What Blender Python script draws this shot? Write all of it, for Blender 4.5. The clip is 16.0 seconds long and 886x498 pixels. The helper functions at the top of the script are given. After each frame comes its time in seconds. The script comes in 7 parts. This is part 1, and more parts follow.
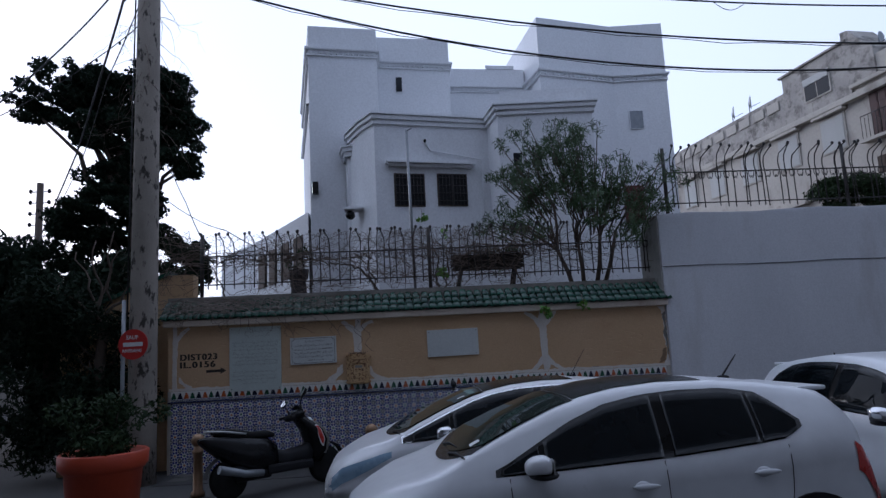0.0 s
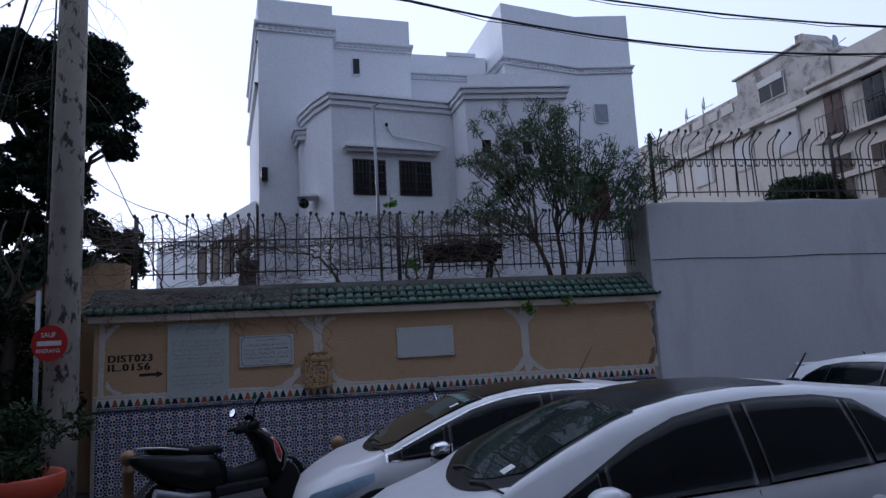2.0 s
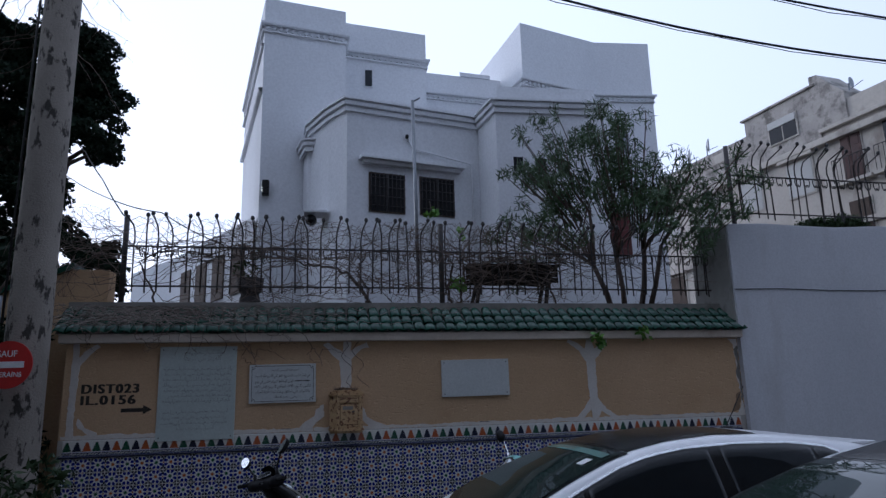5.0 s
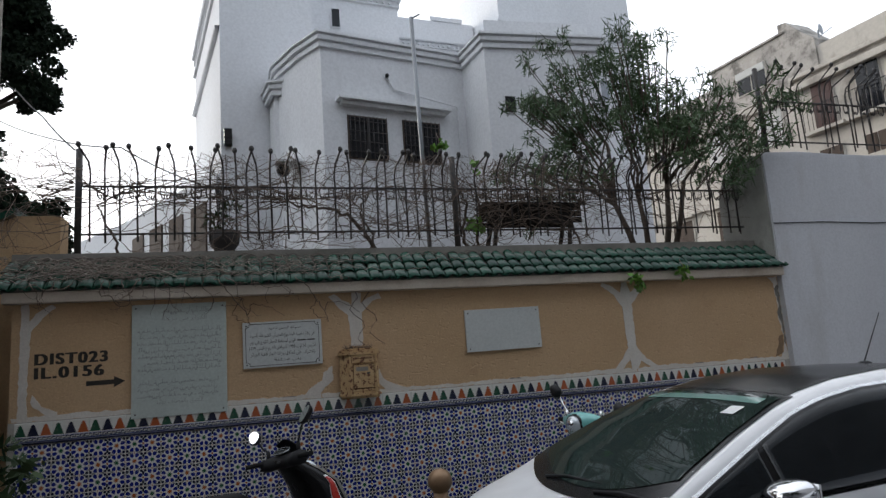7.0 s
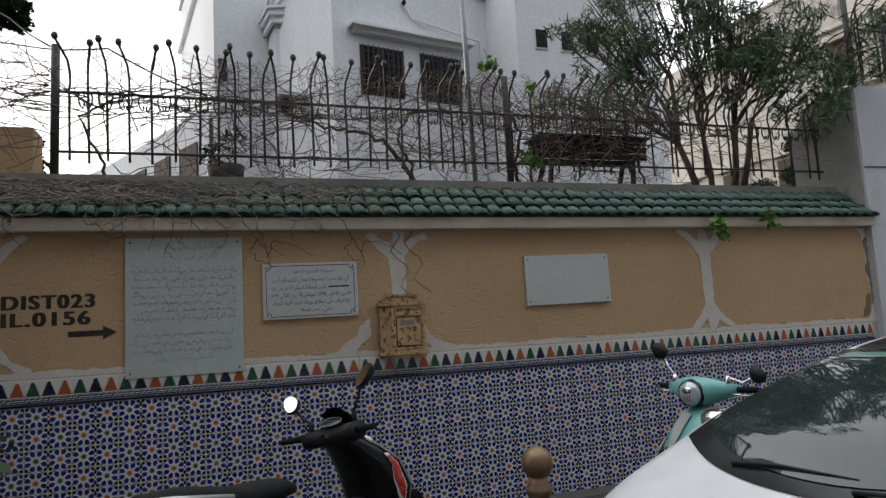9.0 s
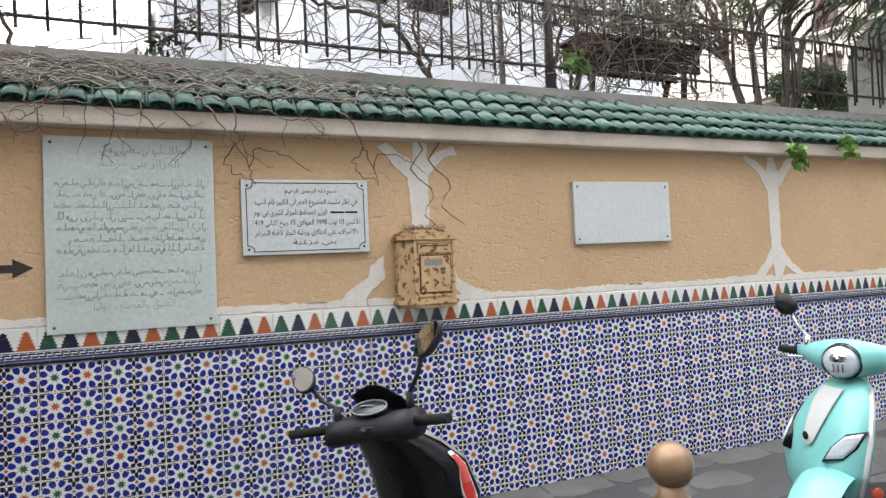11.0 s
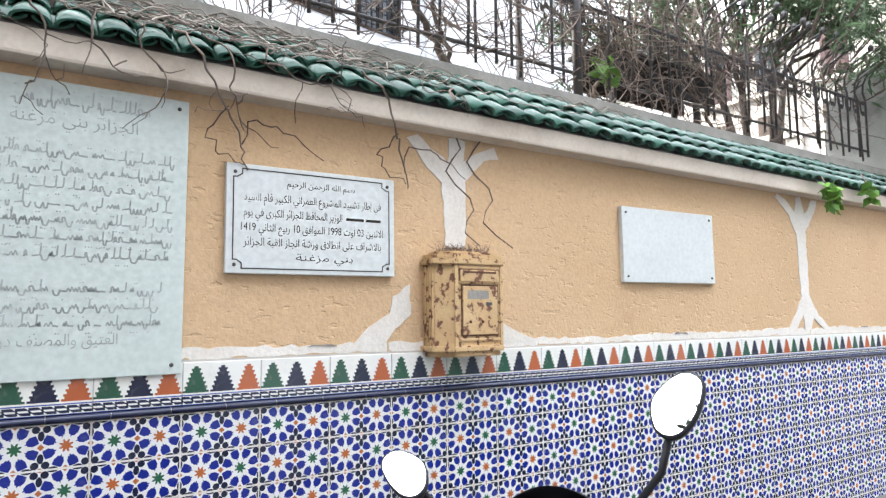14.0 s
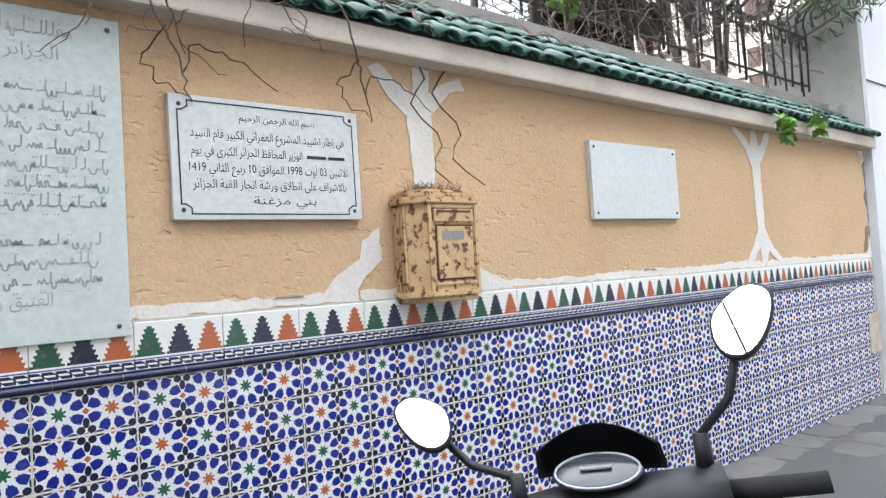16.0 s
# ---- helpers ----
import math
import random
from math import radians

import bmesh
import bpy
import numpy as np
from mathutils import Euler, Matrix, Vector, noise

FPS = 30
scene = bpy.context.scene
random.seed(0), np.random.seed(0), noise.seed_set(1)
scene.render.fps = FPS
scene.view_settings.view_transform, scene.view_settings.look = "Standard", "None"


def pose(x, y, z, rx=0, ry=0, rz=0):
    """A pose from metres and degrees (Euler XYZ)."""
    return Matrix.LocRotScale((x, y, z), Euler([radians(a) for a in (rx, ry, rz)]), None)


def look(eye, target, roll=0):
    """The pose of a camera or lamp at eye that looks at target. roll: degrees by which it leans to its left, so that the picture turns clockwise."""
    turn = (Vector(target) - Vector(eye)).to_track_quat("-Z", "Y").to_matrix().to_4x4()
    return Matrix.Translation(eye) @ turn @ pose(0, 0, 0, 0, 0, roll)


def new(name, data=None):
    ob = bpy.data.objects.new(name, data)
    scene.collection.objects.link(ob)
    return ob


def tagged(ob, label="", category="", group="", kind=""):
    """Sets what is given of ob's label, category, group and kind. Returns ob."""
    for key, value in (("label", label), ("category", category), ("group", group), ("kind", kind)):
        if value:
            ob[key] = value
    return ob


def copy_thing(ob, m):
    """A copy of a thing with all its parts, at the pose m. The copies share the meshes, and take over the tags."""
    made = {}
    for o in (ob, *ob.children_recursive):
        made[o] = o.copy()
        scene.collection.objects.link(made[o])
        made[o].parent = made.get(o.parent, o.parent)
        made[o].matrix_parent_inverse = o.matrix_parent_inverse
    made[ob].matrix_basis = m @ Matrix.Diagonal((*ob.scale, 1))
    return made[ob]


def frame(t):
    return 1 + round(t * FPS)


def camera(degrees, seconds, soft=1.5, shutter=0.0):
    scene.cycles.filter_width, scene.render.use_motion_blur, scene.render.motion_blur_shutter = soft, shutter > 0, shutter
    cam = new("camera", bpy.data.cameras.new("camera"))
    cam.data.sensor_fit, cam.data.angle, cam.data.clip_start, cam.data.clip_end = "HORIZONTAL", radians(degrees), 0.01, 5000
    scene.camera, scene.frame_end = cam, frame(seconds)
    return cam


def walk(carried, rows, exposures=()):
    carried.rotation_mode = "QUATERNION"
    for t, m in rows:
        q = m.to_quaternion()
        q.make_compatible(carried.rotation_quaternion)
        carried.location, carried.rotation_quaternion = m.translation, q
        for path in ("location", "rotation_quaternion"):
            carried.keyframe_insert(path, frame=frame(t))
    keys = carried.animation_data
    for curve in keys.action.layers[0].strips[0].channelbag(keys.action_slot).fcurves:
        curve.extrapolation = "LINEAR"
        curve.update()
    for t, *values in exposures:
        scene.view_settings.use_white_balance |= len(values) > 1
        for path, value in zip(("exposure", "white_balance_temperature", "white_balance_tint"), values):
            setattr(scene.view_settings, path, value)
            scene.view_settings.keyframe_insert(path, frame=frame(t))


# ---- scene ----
cam = camera(67.8, 16.0, soft=1.4)
METRES, EYE, TILT, LEAN, TURN = 9.6, 1.8, 0.0, 0.0, -4.75
ROWS = [
    (0.0, 0.0, 0.0, 0.0, 0.43, 8.53, 2.84),
    (0.5, -0.0072, 0.0318, -0.0006, 0.81, 9.07, 0.82),
    (1.0, -0.0303, 0.0621, -0.0006, 0.47, 7.71, 1.31),
    (1.5, -0.0417, 0.087, -0.0011, -3.72, 8.79, 1.83),
    (2.0, -0.0494, 0.1264, -0.001, -4.66, 8.44, 2.89),
    (2.5, -0.0704, 0.1574, -0.0016, -5.72, 8.68, 2.52),
    (3.0, -0.081, 0.1903, -0.0025, -6.05, 7.01, 2.49),
    (3.5, -0.0972, 0.2222, -0.002, -7.68, 8.17, 1.07),
    (6.0, -0.1742, 0.3806, -0.0134, -7.29, 13.17, 1.6),
    (6.5, -0.1908, 0.4139, -0.0168, -11.82, 11.53, 3.17),
    (7.0, -0.2108, 0.4542, -0.02, -11.49, 9.46, 3.96),
    (7.5, -0.2143, 0.4944, -0.0195, -8.91, 8.39, 4.5),
    (8.0, -0.2358, 0.5252, -0.0262, -11.54, 7.44, 3.87),
    (10.5, -0.275, 0.7047, -0.0276, -15.4, 3.34, 2.03),
    (11.0, -0.2843, 0.7407, -0.0269, -18.3, 1.44, 2.25),
    (11.5, -0.289, 0.7724, -0.0327, -13.49, 3.94, 2.23),
    (12.0, -0.3082, 0.8032, -0.0307, -16.73, 3.73, 2.42),
    (12.5, -0.317, 0.8314, -0.0337, -20.09, 3.66, 1.99),
    (13.0, -0.3209, 0.8551, -0.0325, -21.58, 4.7, 0.61),
    (13.5, -0.3304, 0.8672, -0.0362, -24.56, 6.04, 1.93),
    (14.0, -0.324, 0.8765, -0.035, -28.57, 5.87, 0.5),
    (14.5, -0.318, 0.8814, -0.0422, -28.33, 5.25, 1.55),
    (15.0, -0.3272, 0.8863, -0.0402, -28.23, 4.0, 3.54),
    (15.5, -0.3304, 0.8952, -0.0385, -34.74, 3.85, 4.99),
    (16.0, -0.3266, 0.9064, -0.042, -33.99, 2.23, 3.53),
]
EXPOSURES = [(0.0, 0.39, 5180, 17), (0.5, 0.22, 5130, 17), (1.0, 0.25, 5080, 18), (1.5, 0.46, 5150, 20), (2.5, 0.34, 5050, 20), (3.0, 0.38, 5080, 20), (3.5, 0.67, 5250, 18), (5.8, 0.36, 5150, 14), (6.0, 0.40, 5170, 13), (6.5, 0.76, 5300, 14), (7.0, 1.22, 6190, 10), (8.2, 1.27, 6340, 10), (10.5, 2.56, 6530, 10), (11.0, 3.24, 6450, 10), (11.5, 3.72, 6350, 10), (12.5, 3.86, 6260, 10), (14.0, 3.8, 6200, 10), (15.4, 3.7, 6160, 10), (16.0, 3.66, 6130, 10)]
walk(cam, [(t, pose(0, 0, EYE, TILT, LEAN, TURN) @ pose(METRES * x, METRES * y, METRES * z, 90 + pitch, roll, yaw)) for t, x, y, z, yaw, pitch, roll in ROWS], EXPOSURES)

# ---- light: a hazy evening sky, the sun low behind the trees ----
world = bpy.data.worlds.new("sky")
scene.world = world
world.use_nodes = True
wn = world.node_tree
sky = wn.nodes.new("ShaderNodeTexSky")
sky.sky_type = "NISHITA"
sky.sun_disc = False
SUN_UP, SUN_AZ = radians(14), radians(-32)
sky.sun_elevation, sky.sun_rotation = SUN_UP, SUN_AZ
sky.air_density, sky.dust_density, sky.ozone_density = 1.0, 3.0, 1.0
wn.nodes["Background"].inputs["Strength"].default_value = 0.1
haze = wn.nodes.new("ShaderNodeMix")  # thin cloud over the clear sky, thicker towards the sun
haze.data_type = "RGBA"
haze.inputs[7].default_value = (8.35, 8.4, 8.45, 1)
sky_dir = wn.nodes.new("ShaderNodeTexCoord")
glow = wn.nodes.new("ShaderNodeVectorMath")
glow.operation = "DOT_PRODUCT"
glow.inputs[1].default_value = (math.sin(SUN_AZ) * math.cos(SUN_UP), math.cos(SUN_AZ) * math.cos(SUN_UP), math.sin(SUN_UP))
wn.links.new(sky_dir.outputs["Generated"], glow.inputs[0])
veil = wn.nodes.new("ShaderNodeMapRange")
for k, v in zip(("From Min", "From Max", "To Min", "To Max"), (-0.5, 0.85, 0.42, 0.93)):
    veil.inputs[k].default_value = v
wn.links.new(glow.outputs["Value"], veil.inputs[0])
wn.links.new(veil.outputs[0], haze.inputs[0])
wn.links.new(sky.outputs[0], haze.inputs[6])
wn.links.new(haze.outputs[2], wn.nodes["Background"].inputs["Color"])
sun_data = bpy.data.lights.new("sun", "SUN")
sun_data.energy, sun_data.angle, sun_data.color = 0.6, radians(14), (1.0, 0.9, 0.78)
sun = new("sun", sun_data)
sun.matrix_world = look((math.sin(SUN_AZ) * 50, math.cos(SUN_AZ) * 50, 50 * math.tan(SUN_UP)), (0, 0, 0))


# ---- materials ----
def nodes_of(name):
    m = bpy.data.materials.new(name)
    m.use_nodes = True
    nt = m.node_tree
    return m, nt, nt.nodes["Principled BSDF"]


def math_node(nt, op, a, b=None, c=None):
    n = nt.nodes.new("ShaderNodeMath")
    n.operation = op
    for i, v in enumerate((a, b, c)):
        if v is None:
            continue
        if isinstance(v, (int, float)):
            n.inputs[i].default_value = v
        else:
            nt.links.new(v, n.inputs[i])
    return n.outputs[0]


def mix_node(nt, fac, a, b):
    n = nt.nodes.new("ShaderNodeMix")
    n.data_type = "RGBA"
    for sock, v in ((n.inputs[0], fac), (n.inputs[6], a), (n.inputs[7], b)):
        if isinstance(v, (int, float)):
            sock.default_value = v
        elif isinstance(v, tuple):
            sock.default_value = (*v[:3], 1)
        else:
            nt.links.new(v, sock)
    return n.outputs[2]


def noise_node(nt, scale, detail=4, rough=0.55, coord="Object", squash=None):
    tc = nt.nodes.new("ShaderNodeTexCoord")
    n = nt.nodes.new("ShaderNodeTexNoise")
    n.inputs["Scale"].default_value, n.inputs["Detail"].default_value, n.inputs["Roughness"].default_value = scale, detail, rough
    if squash:
        mp = nt.nodes.new("ShaderNodeMapping")
        mp.inputs["Scale"].default_value = squash
        nt.links.new(tc.outputs[coord], mp.inputs[0])
        nt.links.new(mp.outputs[0], n.inputs["Vector"])
    else:
        nt.links.new(tc.outputs[coord], n.inputs["Vector"])
    return n.outputs["Fac"]


def ramp_node(nt, fac, lo, hi):
    n = nt.nodes.new("ShaderNodeMapRange")
    n.inputs["From Min"].default_value, n.inputs["From Max"].default_value = lo, hi
    nt.links.new(fac, n.inputs[0])
    return n.outputs[0]


def bump_node(nt, bsdf, height, strength, distance):
    b = nt.nodes.new("ShaderNodeBump")
    b.inputs["Strength"].default_value, b.inputs["Distance"].default_value = strength, distance
    nt.links.new(height, b.inputs["Height"])
    nt.links.new(b.outputs[0], bsdf.inputs["Normal"])


def surface(name, col, col2=None, rough=0.8, scale=3.0, fine=60.0, bump=0.3, depth=0.004, stain=None, stain_at=(0.6, 0.75), metal=0.0, squash=None, stain_scale=1.2, coat=0.0):
    """Two-scale mottled surface: broad drift between two colours, fine grain in colour and relief, and optional stains."""
    m, nt, b = nodes_of(name)
    col2 = col2 or tuple(c * 0.8 for c in col)
    c = mix_node(nt, ramp_node(nt, noise_node(nt, scale, 5, squash=squash), 0.3, 0.7), col, col2)
    grain = noise_node(nt, fine, 3)
    c = mix_node(nt, ramp_node(nt, grain, 0.35, 1.6), c, tuple(k * 0.55 for k in col))
    if stain:
        c = mix_node(nt, ramp_node(nt, noise_node(nt, stain_scale, 6, 0.65, squash=squash), *stain_at), c, stain)
    nt.links.new(c, b.inputs["Base Color"])
    b.inputs["Roughness"].default_value, b.inputs["Metallic"].default_value = rough, metal
    b.inputs["Coat Weight"].default_value = coat
    b.inputs["Coat Roughness"].default_value = 0.05
    if bump:
        bump_node(nt, b, grain, bump, depth)
    return m


def varied(name, col, col2, rough=0.6, rnd=0.5, **kw):
    """As surface, with a shift of tone from piece to piece."""
    m = surface(name, col, col2, rough, **kw)
    nt = m.node_tree
    b = nt.nodes["Principled BSDF"]
    link = b.inputs["Base Color"].links[0].from_socket
    info = nt.nodes.new("ShaderNodeObjectInfo")
    c = mix_node(nt, math_node(nt, "MULTIPLY", info.outputs["Random"], rnd), link, tuple(k * 0.45 for k in col))
    nt.links.new(c, b.inputs["Base Color"])
    return m


def island(name, col, col2, rough=0.6, spec=0.3):
    """Leaves and twigs: tone by piece."""
    m, nt, b = nodes_of(name)
    g = nt.nodes.new("ShaderNodeNewGeometry")
    nt.links.new(mix_node(nt, g.outputs["Random Per Island"], col, col2), b.inputs["Base Color"])
    b.inputs["Roughness"].default_value = rough
    b.inputs["Specular IOR Level"].default_value = spec
    return m


def cell_tile(name, swap):
    """Glazed wall tile: two eight-pointed stars, one green and one orange, in white petals on cobalt blue."""
    m, nt, b = nodes_of(name)
    tc = nt.nodes.new("ShaderNodeTexCoord")
    sp = nt.nodes.new("ShaderNodeSeparateXYZ")
    nt.links.new(tc.outputs["Object"], sp.inputs[0])
    x, z = sp.outputs[0], sp.outputs[2]
    right = math_node(nt, "GREATER_THAN", x, 0.0)
    cx = math_node(nt, "SUBTRACT", math_node(nt, "ABSOLUTE", x), 0.075)
    u = math_node(nt, "DIVIDE", cx, 0.075)
    v = math_node(nt, "DIVIDE", z, 0.075)
    r = math_node(nt, "SQRT", math_node(nt, "ADD", math_node(nt, "MULTIPLY", u, u), math_node(nt, "MULTIPLY", v, v)))
    th = math_node(nt, "ARCTAN2", v, u)
    c8 = math_node(nt, "COSINE", math_node(nt, "MULTIPLY", th, 8.0))
    au, av = math_node(nt, "ABSOLUTE", u), math_node(nt, "ABSOLUTE", v)
    mx, mn = math_node(nt, "MAXIMUM", au, av), math_node(nt, "MINIMUM", au, av)

    def blob(px, py, rx, ry):
        a = math_node(nt, "DIVIDE", math_node(nt, "SUBTRACT", mx, px), rx)
        c = math_node(nt, "DIVIDE", math_node(nt, "SUBTRACT", mn, py), ry)
        return math_node(nt, "LESS_THAN", math_node(nt, "ADD", math_node(nt, "MULTIPLY", a, a), math_node(nt, "MULTIPLY", c, c)), 1.0)

    white, blue, dark = (0.70, 0.70, 0.68), (0.010, 0.020, 0.21), (0.010, 0.013, 0.035)
    orange, green = (0.40, 0.115, 0.03), (0.022, 0.10, 0.05)
    col = mix_node(nt, 0.0, white, white)
    wedge = math_node(nt, "LESS_THAN", c8, math_node(nt, "SUBTRACT", 0.80, math_node(nt, "MULTIPLY", math_node(nt, "ABSOLUTE", math_node(nt, "SUBTRACT", r, 0.70)), 2.9)))
    col = mix_node(nt, math_node(nt, "MULTIPLY", wedge, math_node(nt, "LESS_THAN", r, 0.95)), col, blue)
    col = mix_node(nt, blob(0.79, 0.79, 0.165, 0.165), col, dark)
    col = mix_node(nt, blob(1.0, 0.50, 0.13, 0.22), col, dark)
    col = mix_node(nt, blob(1.0, 1.0, 0.10, 0.10), col, orange)
    dia = math_node(nt, "LESS_THAN", math_node(nt, "ADD", math_node(nt, "SUBTRACT", 1.0, mx), mn), 0.15)
    col = mix_node(nt, dia, col, orange)
    gap = math_node(nt, "MULTIPLY", math_node(nt, "LESS_THAN", c8, math_node(nt, "SUBTRACT", math_node(nt, "MULTIPLY", r, 2.45), 1.99)), math_node(nt, "LESS_THAN", r, 0.56))
    col = mix_node(nt, math_node(nt, "LESS_THAN", r, 0.50), col, white)
    col = mix_node(nt, gap, col, blue)
    star = math_node(nt, "LESS_THAN", r, math_node(nt, "SUBTRACT", 0.235, math_node(nt, "MULTIPLY", c8, 0.07)))
    rim = math_node(nt, "MAXIMUM", math_node(nt, "GREATER_THAN", math_node(nt, "ABSOLUTE", z), 0.0718), math_node(nt, "GREATER_THAN", math_node(nt, "ABSOLUTE", x), 0.1462))
    col = mix_node(nt, rim, col, (0.70, 0.68, 0.63))
    pick = right if not swap else math_node(nt, "SUBTRACT", 1.0, right)
    col = mix_node(nt, star, col, mix_node(nt, pick, green, orange))
    dirt = ramp_node(nt, noise_node(nt, 25, 4), 0.55, 2.2)
    col = mix_node(nt, dirt, col, (0.30, 0.28, 0.25))
    info = nt.nodes.new("ShaderNodeObjectInfo")
    col = mix_node(nt, math_node(nt, "MULTIPLY", info.outputs["Random"], 0.05), col, (0.33, 0.33, 0.33))
    nt.links.new(col, b.inputs["Base Color"])
    b.inputs["Roughness"].default_value = 0.25
    b.inputs["Specular IOR Level"].default_value = 0.3
    bump_node(nt, b, noise_node(nt, 90, 2), 0.05, 0.002)
    return m


def frieze_tile_mat():
    """Border tile: three stepped pines in green, navy and orange above a dark chain."""
    m, nt, b = nodes_of("frieze_glaze")
    tc = nt.nodes.new("ShaderNodeTexCoord")
    sp = nt.nodes.new("ShaderNodeSeparateXYZ")
    nt.links.new(tc.outputs["Object"], sp.inputs[0])
    x, z = sp.outputs[0], sp.outputs[2]
    k = math_node(nt, "FLOOR", math_node(nt, "DIVIDE", math_node(nt, "ADD", x, 0.15), 0.1))
    lx = math_node(nt, "ABSOLUTE", math_node(nt, "SUBTRACT", math_node(nt, "FLOORED_MODULO", math_node(nt, "ADD", x, 0.15), 0.1), 0.05))
    h = math_node(nt, "SUBTRACT", z, 0.045)
    step = math_node(nt, "FLOOR", math_node(nt, "DIVIDE", h, 0.0165))
    saw = math_node(nt, "MULTIPLY", math_node(nt, "GREATER_THAN", math_node(nt, "FLOORED_MODULO", h, 0.0165), 0.0085), 0.0095)
    half = math_node(nt, "SUBTRACT", math_node(nt, "SUBTRACT", 0.0475, math_node(nt, "MULTIPLY", step, 0.0060)), saw)
    tri = math_node(nt, "MULTIPLY", math_node(nt, "LESS_THAN", lx, half), math_node(nt, "GREATER_THAN", h, 0.0))
    tri = math_node(nt, "MULTIPLY", tri, math_node(nt, "LESS_THAN", h, 0.099))
    white = (0.70, 0.69, 0.64)
    tone = mix_node(nt, math_node(nt, "GREATER_THAN", k, 0.5), (0.018, 0.075, 0.042), (0.011, 0.014, 0.036))
    tone = mix_node(nt, math_node(nt, "GREATER_THAN", k, 1.5), tone, (0.38, 0.095, 0.03))
    col = mix_node(nt, tri, white, tone)
    # a dark chain of two crossing stepped lines on white
    w = math_node(nt, "SUBTRACT", z, 0.019)
    wave = math_node(nt, "MULTIPLY", math_node(nt, "SINE", math_node(nt, "MULTIPLY", math_node(nt, "ADD", x, math_node(nt, "MULTIPLY", w, 0.7)), 2 * math.pi / 0.075)), 2.4)
    wave = math_node(nt, "MULTIPLY", math_node(nt, "MAXIMUM", math_node(nt, "MINIMUM", wave, 1.0), -1.0), 0.0082)
    near = math_node(nt, "MINIMUM", math_node(nt, "ABSOLUTE", math_node(nt, "SUBTRACT", w, wave)), math_node(nt, "ABSOLUTE", math_node(nt, "ADD", w, wave)))
    chain = math_node(nt, "LESS_THAN", near, 0.0050)
    line = math_node(nt, "LESS_THAN", math_node(nt, "ABSOLUTE", math_node(nt, "SUBTRACT", math_node(nt, "ABSOLUTE", w), 0.0175)), 0.0022)
    col = mix_node(nt, chain, col, (0.015, 0.02, 0.05))
    col = mix_node(nt, line, col, (0.03, 0.06, 0.3))
    col = mix_node(nt, ramp_node(nt, noise_node(nt, 30, 4), 0.55, 1.8), col, (0.3, 0.28, 0.25))
    nt.links.new(col, b.inputs["Base Color"])
    b.inputs["Roughness"].default_value = 0.25
    return m


def glossy(name, col, rough=0.1, metal=0.0, coat=1.0):
    m, nt, b = nodes_of(name)
    c = mix_node(nt, ramp_node(nt, noise_node(nt, 4, 4), 0.3, 0.9), col, tuple(k * 0.8 for k in col))
    nt.links.new(c, b.inputs["Base Color"])
    b.inputs["Roughness"].default_value, b.inputs["Metallic"].default_value, b.inputs["Coat Weight"].default_value = rough, metal, coat
    b.inputs["Coat Roughness"].default_value = 0.04
    nt.links.new(ramp_node(nt, noise_node(nt, 9, 4), -1.5 * rough, 2.2), b.inputs["Coat Roughness"]) if coat else None
    return m


RENDER = surface("ochre_render", (0.605, 0.418, 0.248), (0.55, 0.372, 0.208), 0.92, 1.1, 58, 0.7, 0.009, (0.44, 0.28, 0.16), (0.60, 0.9), stain_scale=2.2)
nt = RENDER.node_tree
pits = ramp_node(nt, noise_node(nt, 26, 3, 0.55, squash=(0.45, 1, 1)), 0.60, 0.66)
grain_bump = [n for n in nt.nodes if n.type == "BUMP"][0]
pit_bump = nt.nodes.new("ShaderNodeBump")
pit_bump.invert = True
pit_bump.inputs["Strength"].default_value, pit_bump.inputs["Distance"].default_value = 0.55, 0.006
grain_bump.inputs["Strength"].default_value = 0.4
nt.links.new(pits, pit_bump.inputs["Height"])
nt.links.new(grain_bump.outputs[0], pit_bump.inputs["Normal"])
nt.links.new(pit_bump.outputs[0], nt.nodes["Principled BSDF"].inputs["Normal"])
PIER = surface("stained_cement", (0.40, 0.39, 0.36), (0.28, 0.275, 0.25), 0.95, 2.5, 60, 0.6, 0.006, (0.16, 0.155, 0.14), (0.52, 0.72), stain_scale=3)
STAINED = surface("damp_ochre", (0.22, 0.15, 0.09), (0.30, 0.20, 0.12), 0.95, 6, 60, 0.5, 0.004)
CREAM = surface("cream_moulding", (0.62, 0.54, 0.45), (0.52, 0.45, 0.37), 0.9, 2, 50, 0.4, 0.004, (0.28, 0.21, 0.15), (0.55, 0.8))
PLASTER = surface("white_patch_plaster", (0.74, 0.70, 0.64), (0.66, 0.61, 0.54), 0.95, 4, 60, 0.6, 0.004)
WHITEWASH = surface("whitewash", (0.70, 0.71, 0.74), (0.61, 0.62, 0.65), 0.93, 0.9, 35, 0.35, 0.006, (0.46, 0.45, 0.44), (0.58, 0.9), squash=(1, 1, 0.3))
HOUSEWHITE = surface("house_whitewash", (0.78, 0.79, 0.81), (0.70, 0.71, 0.73), 0.93, 0.35, 18, 0.25, 0.006, (0.55, 0.55, 0.56), (0.60, 0.95), squash=(1, 1, 0.4))
CONCRETE = surface("grey_concrete", (0.30, 0.28, 0.25), (0.2, 0.19, 0.17), 0.95, 4, 60, 0.6, 0.006, (0.10, 0.10, 0.08), (0.5, 0.75))
BEIGE = surface("weathered_facade", (0.50, 0.465, 0.41), (0.41, 0.38, 0.34), 0.93, 0.35, 9, 0.3, 0.01, (0.20, 0.175, 0.15), (0.54, 0.72), stain_scale=0.7, squash=(1, 1, 0.5))
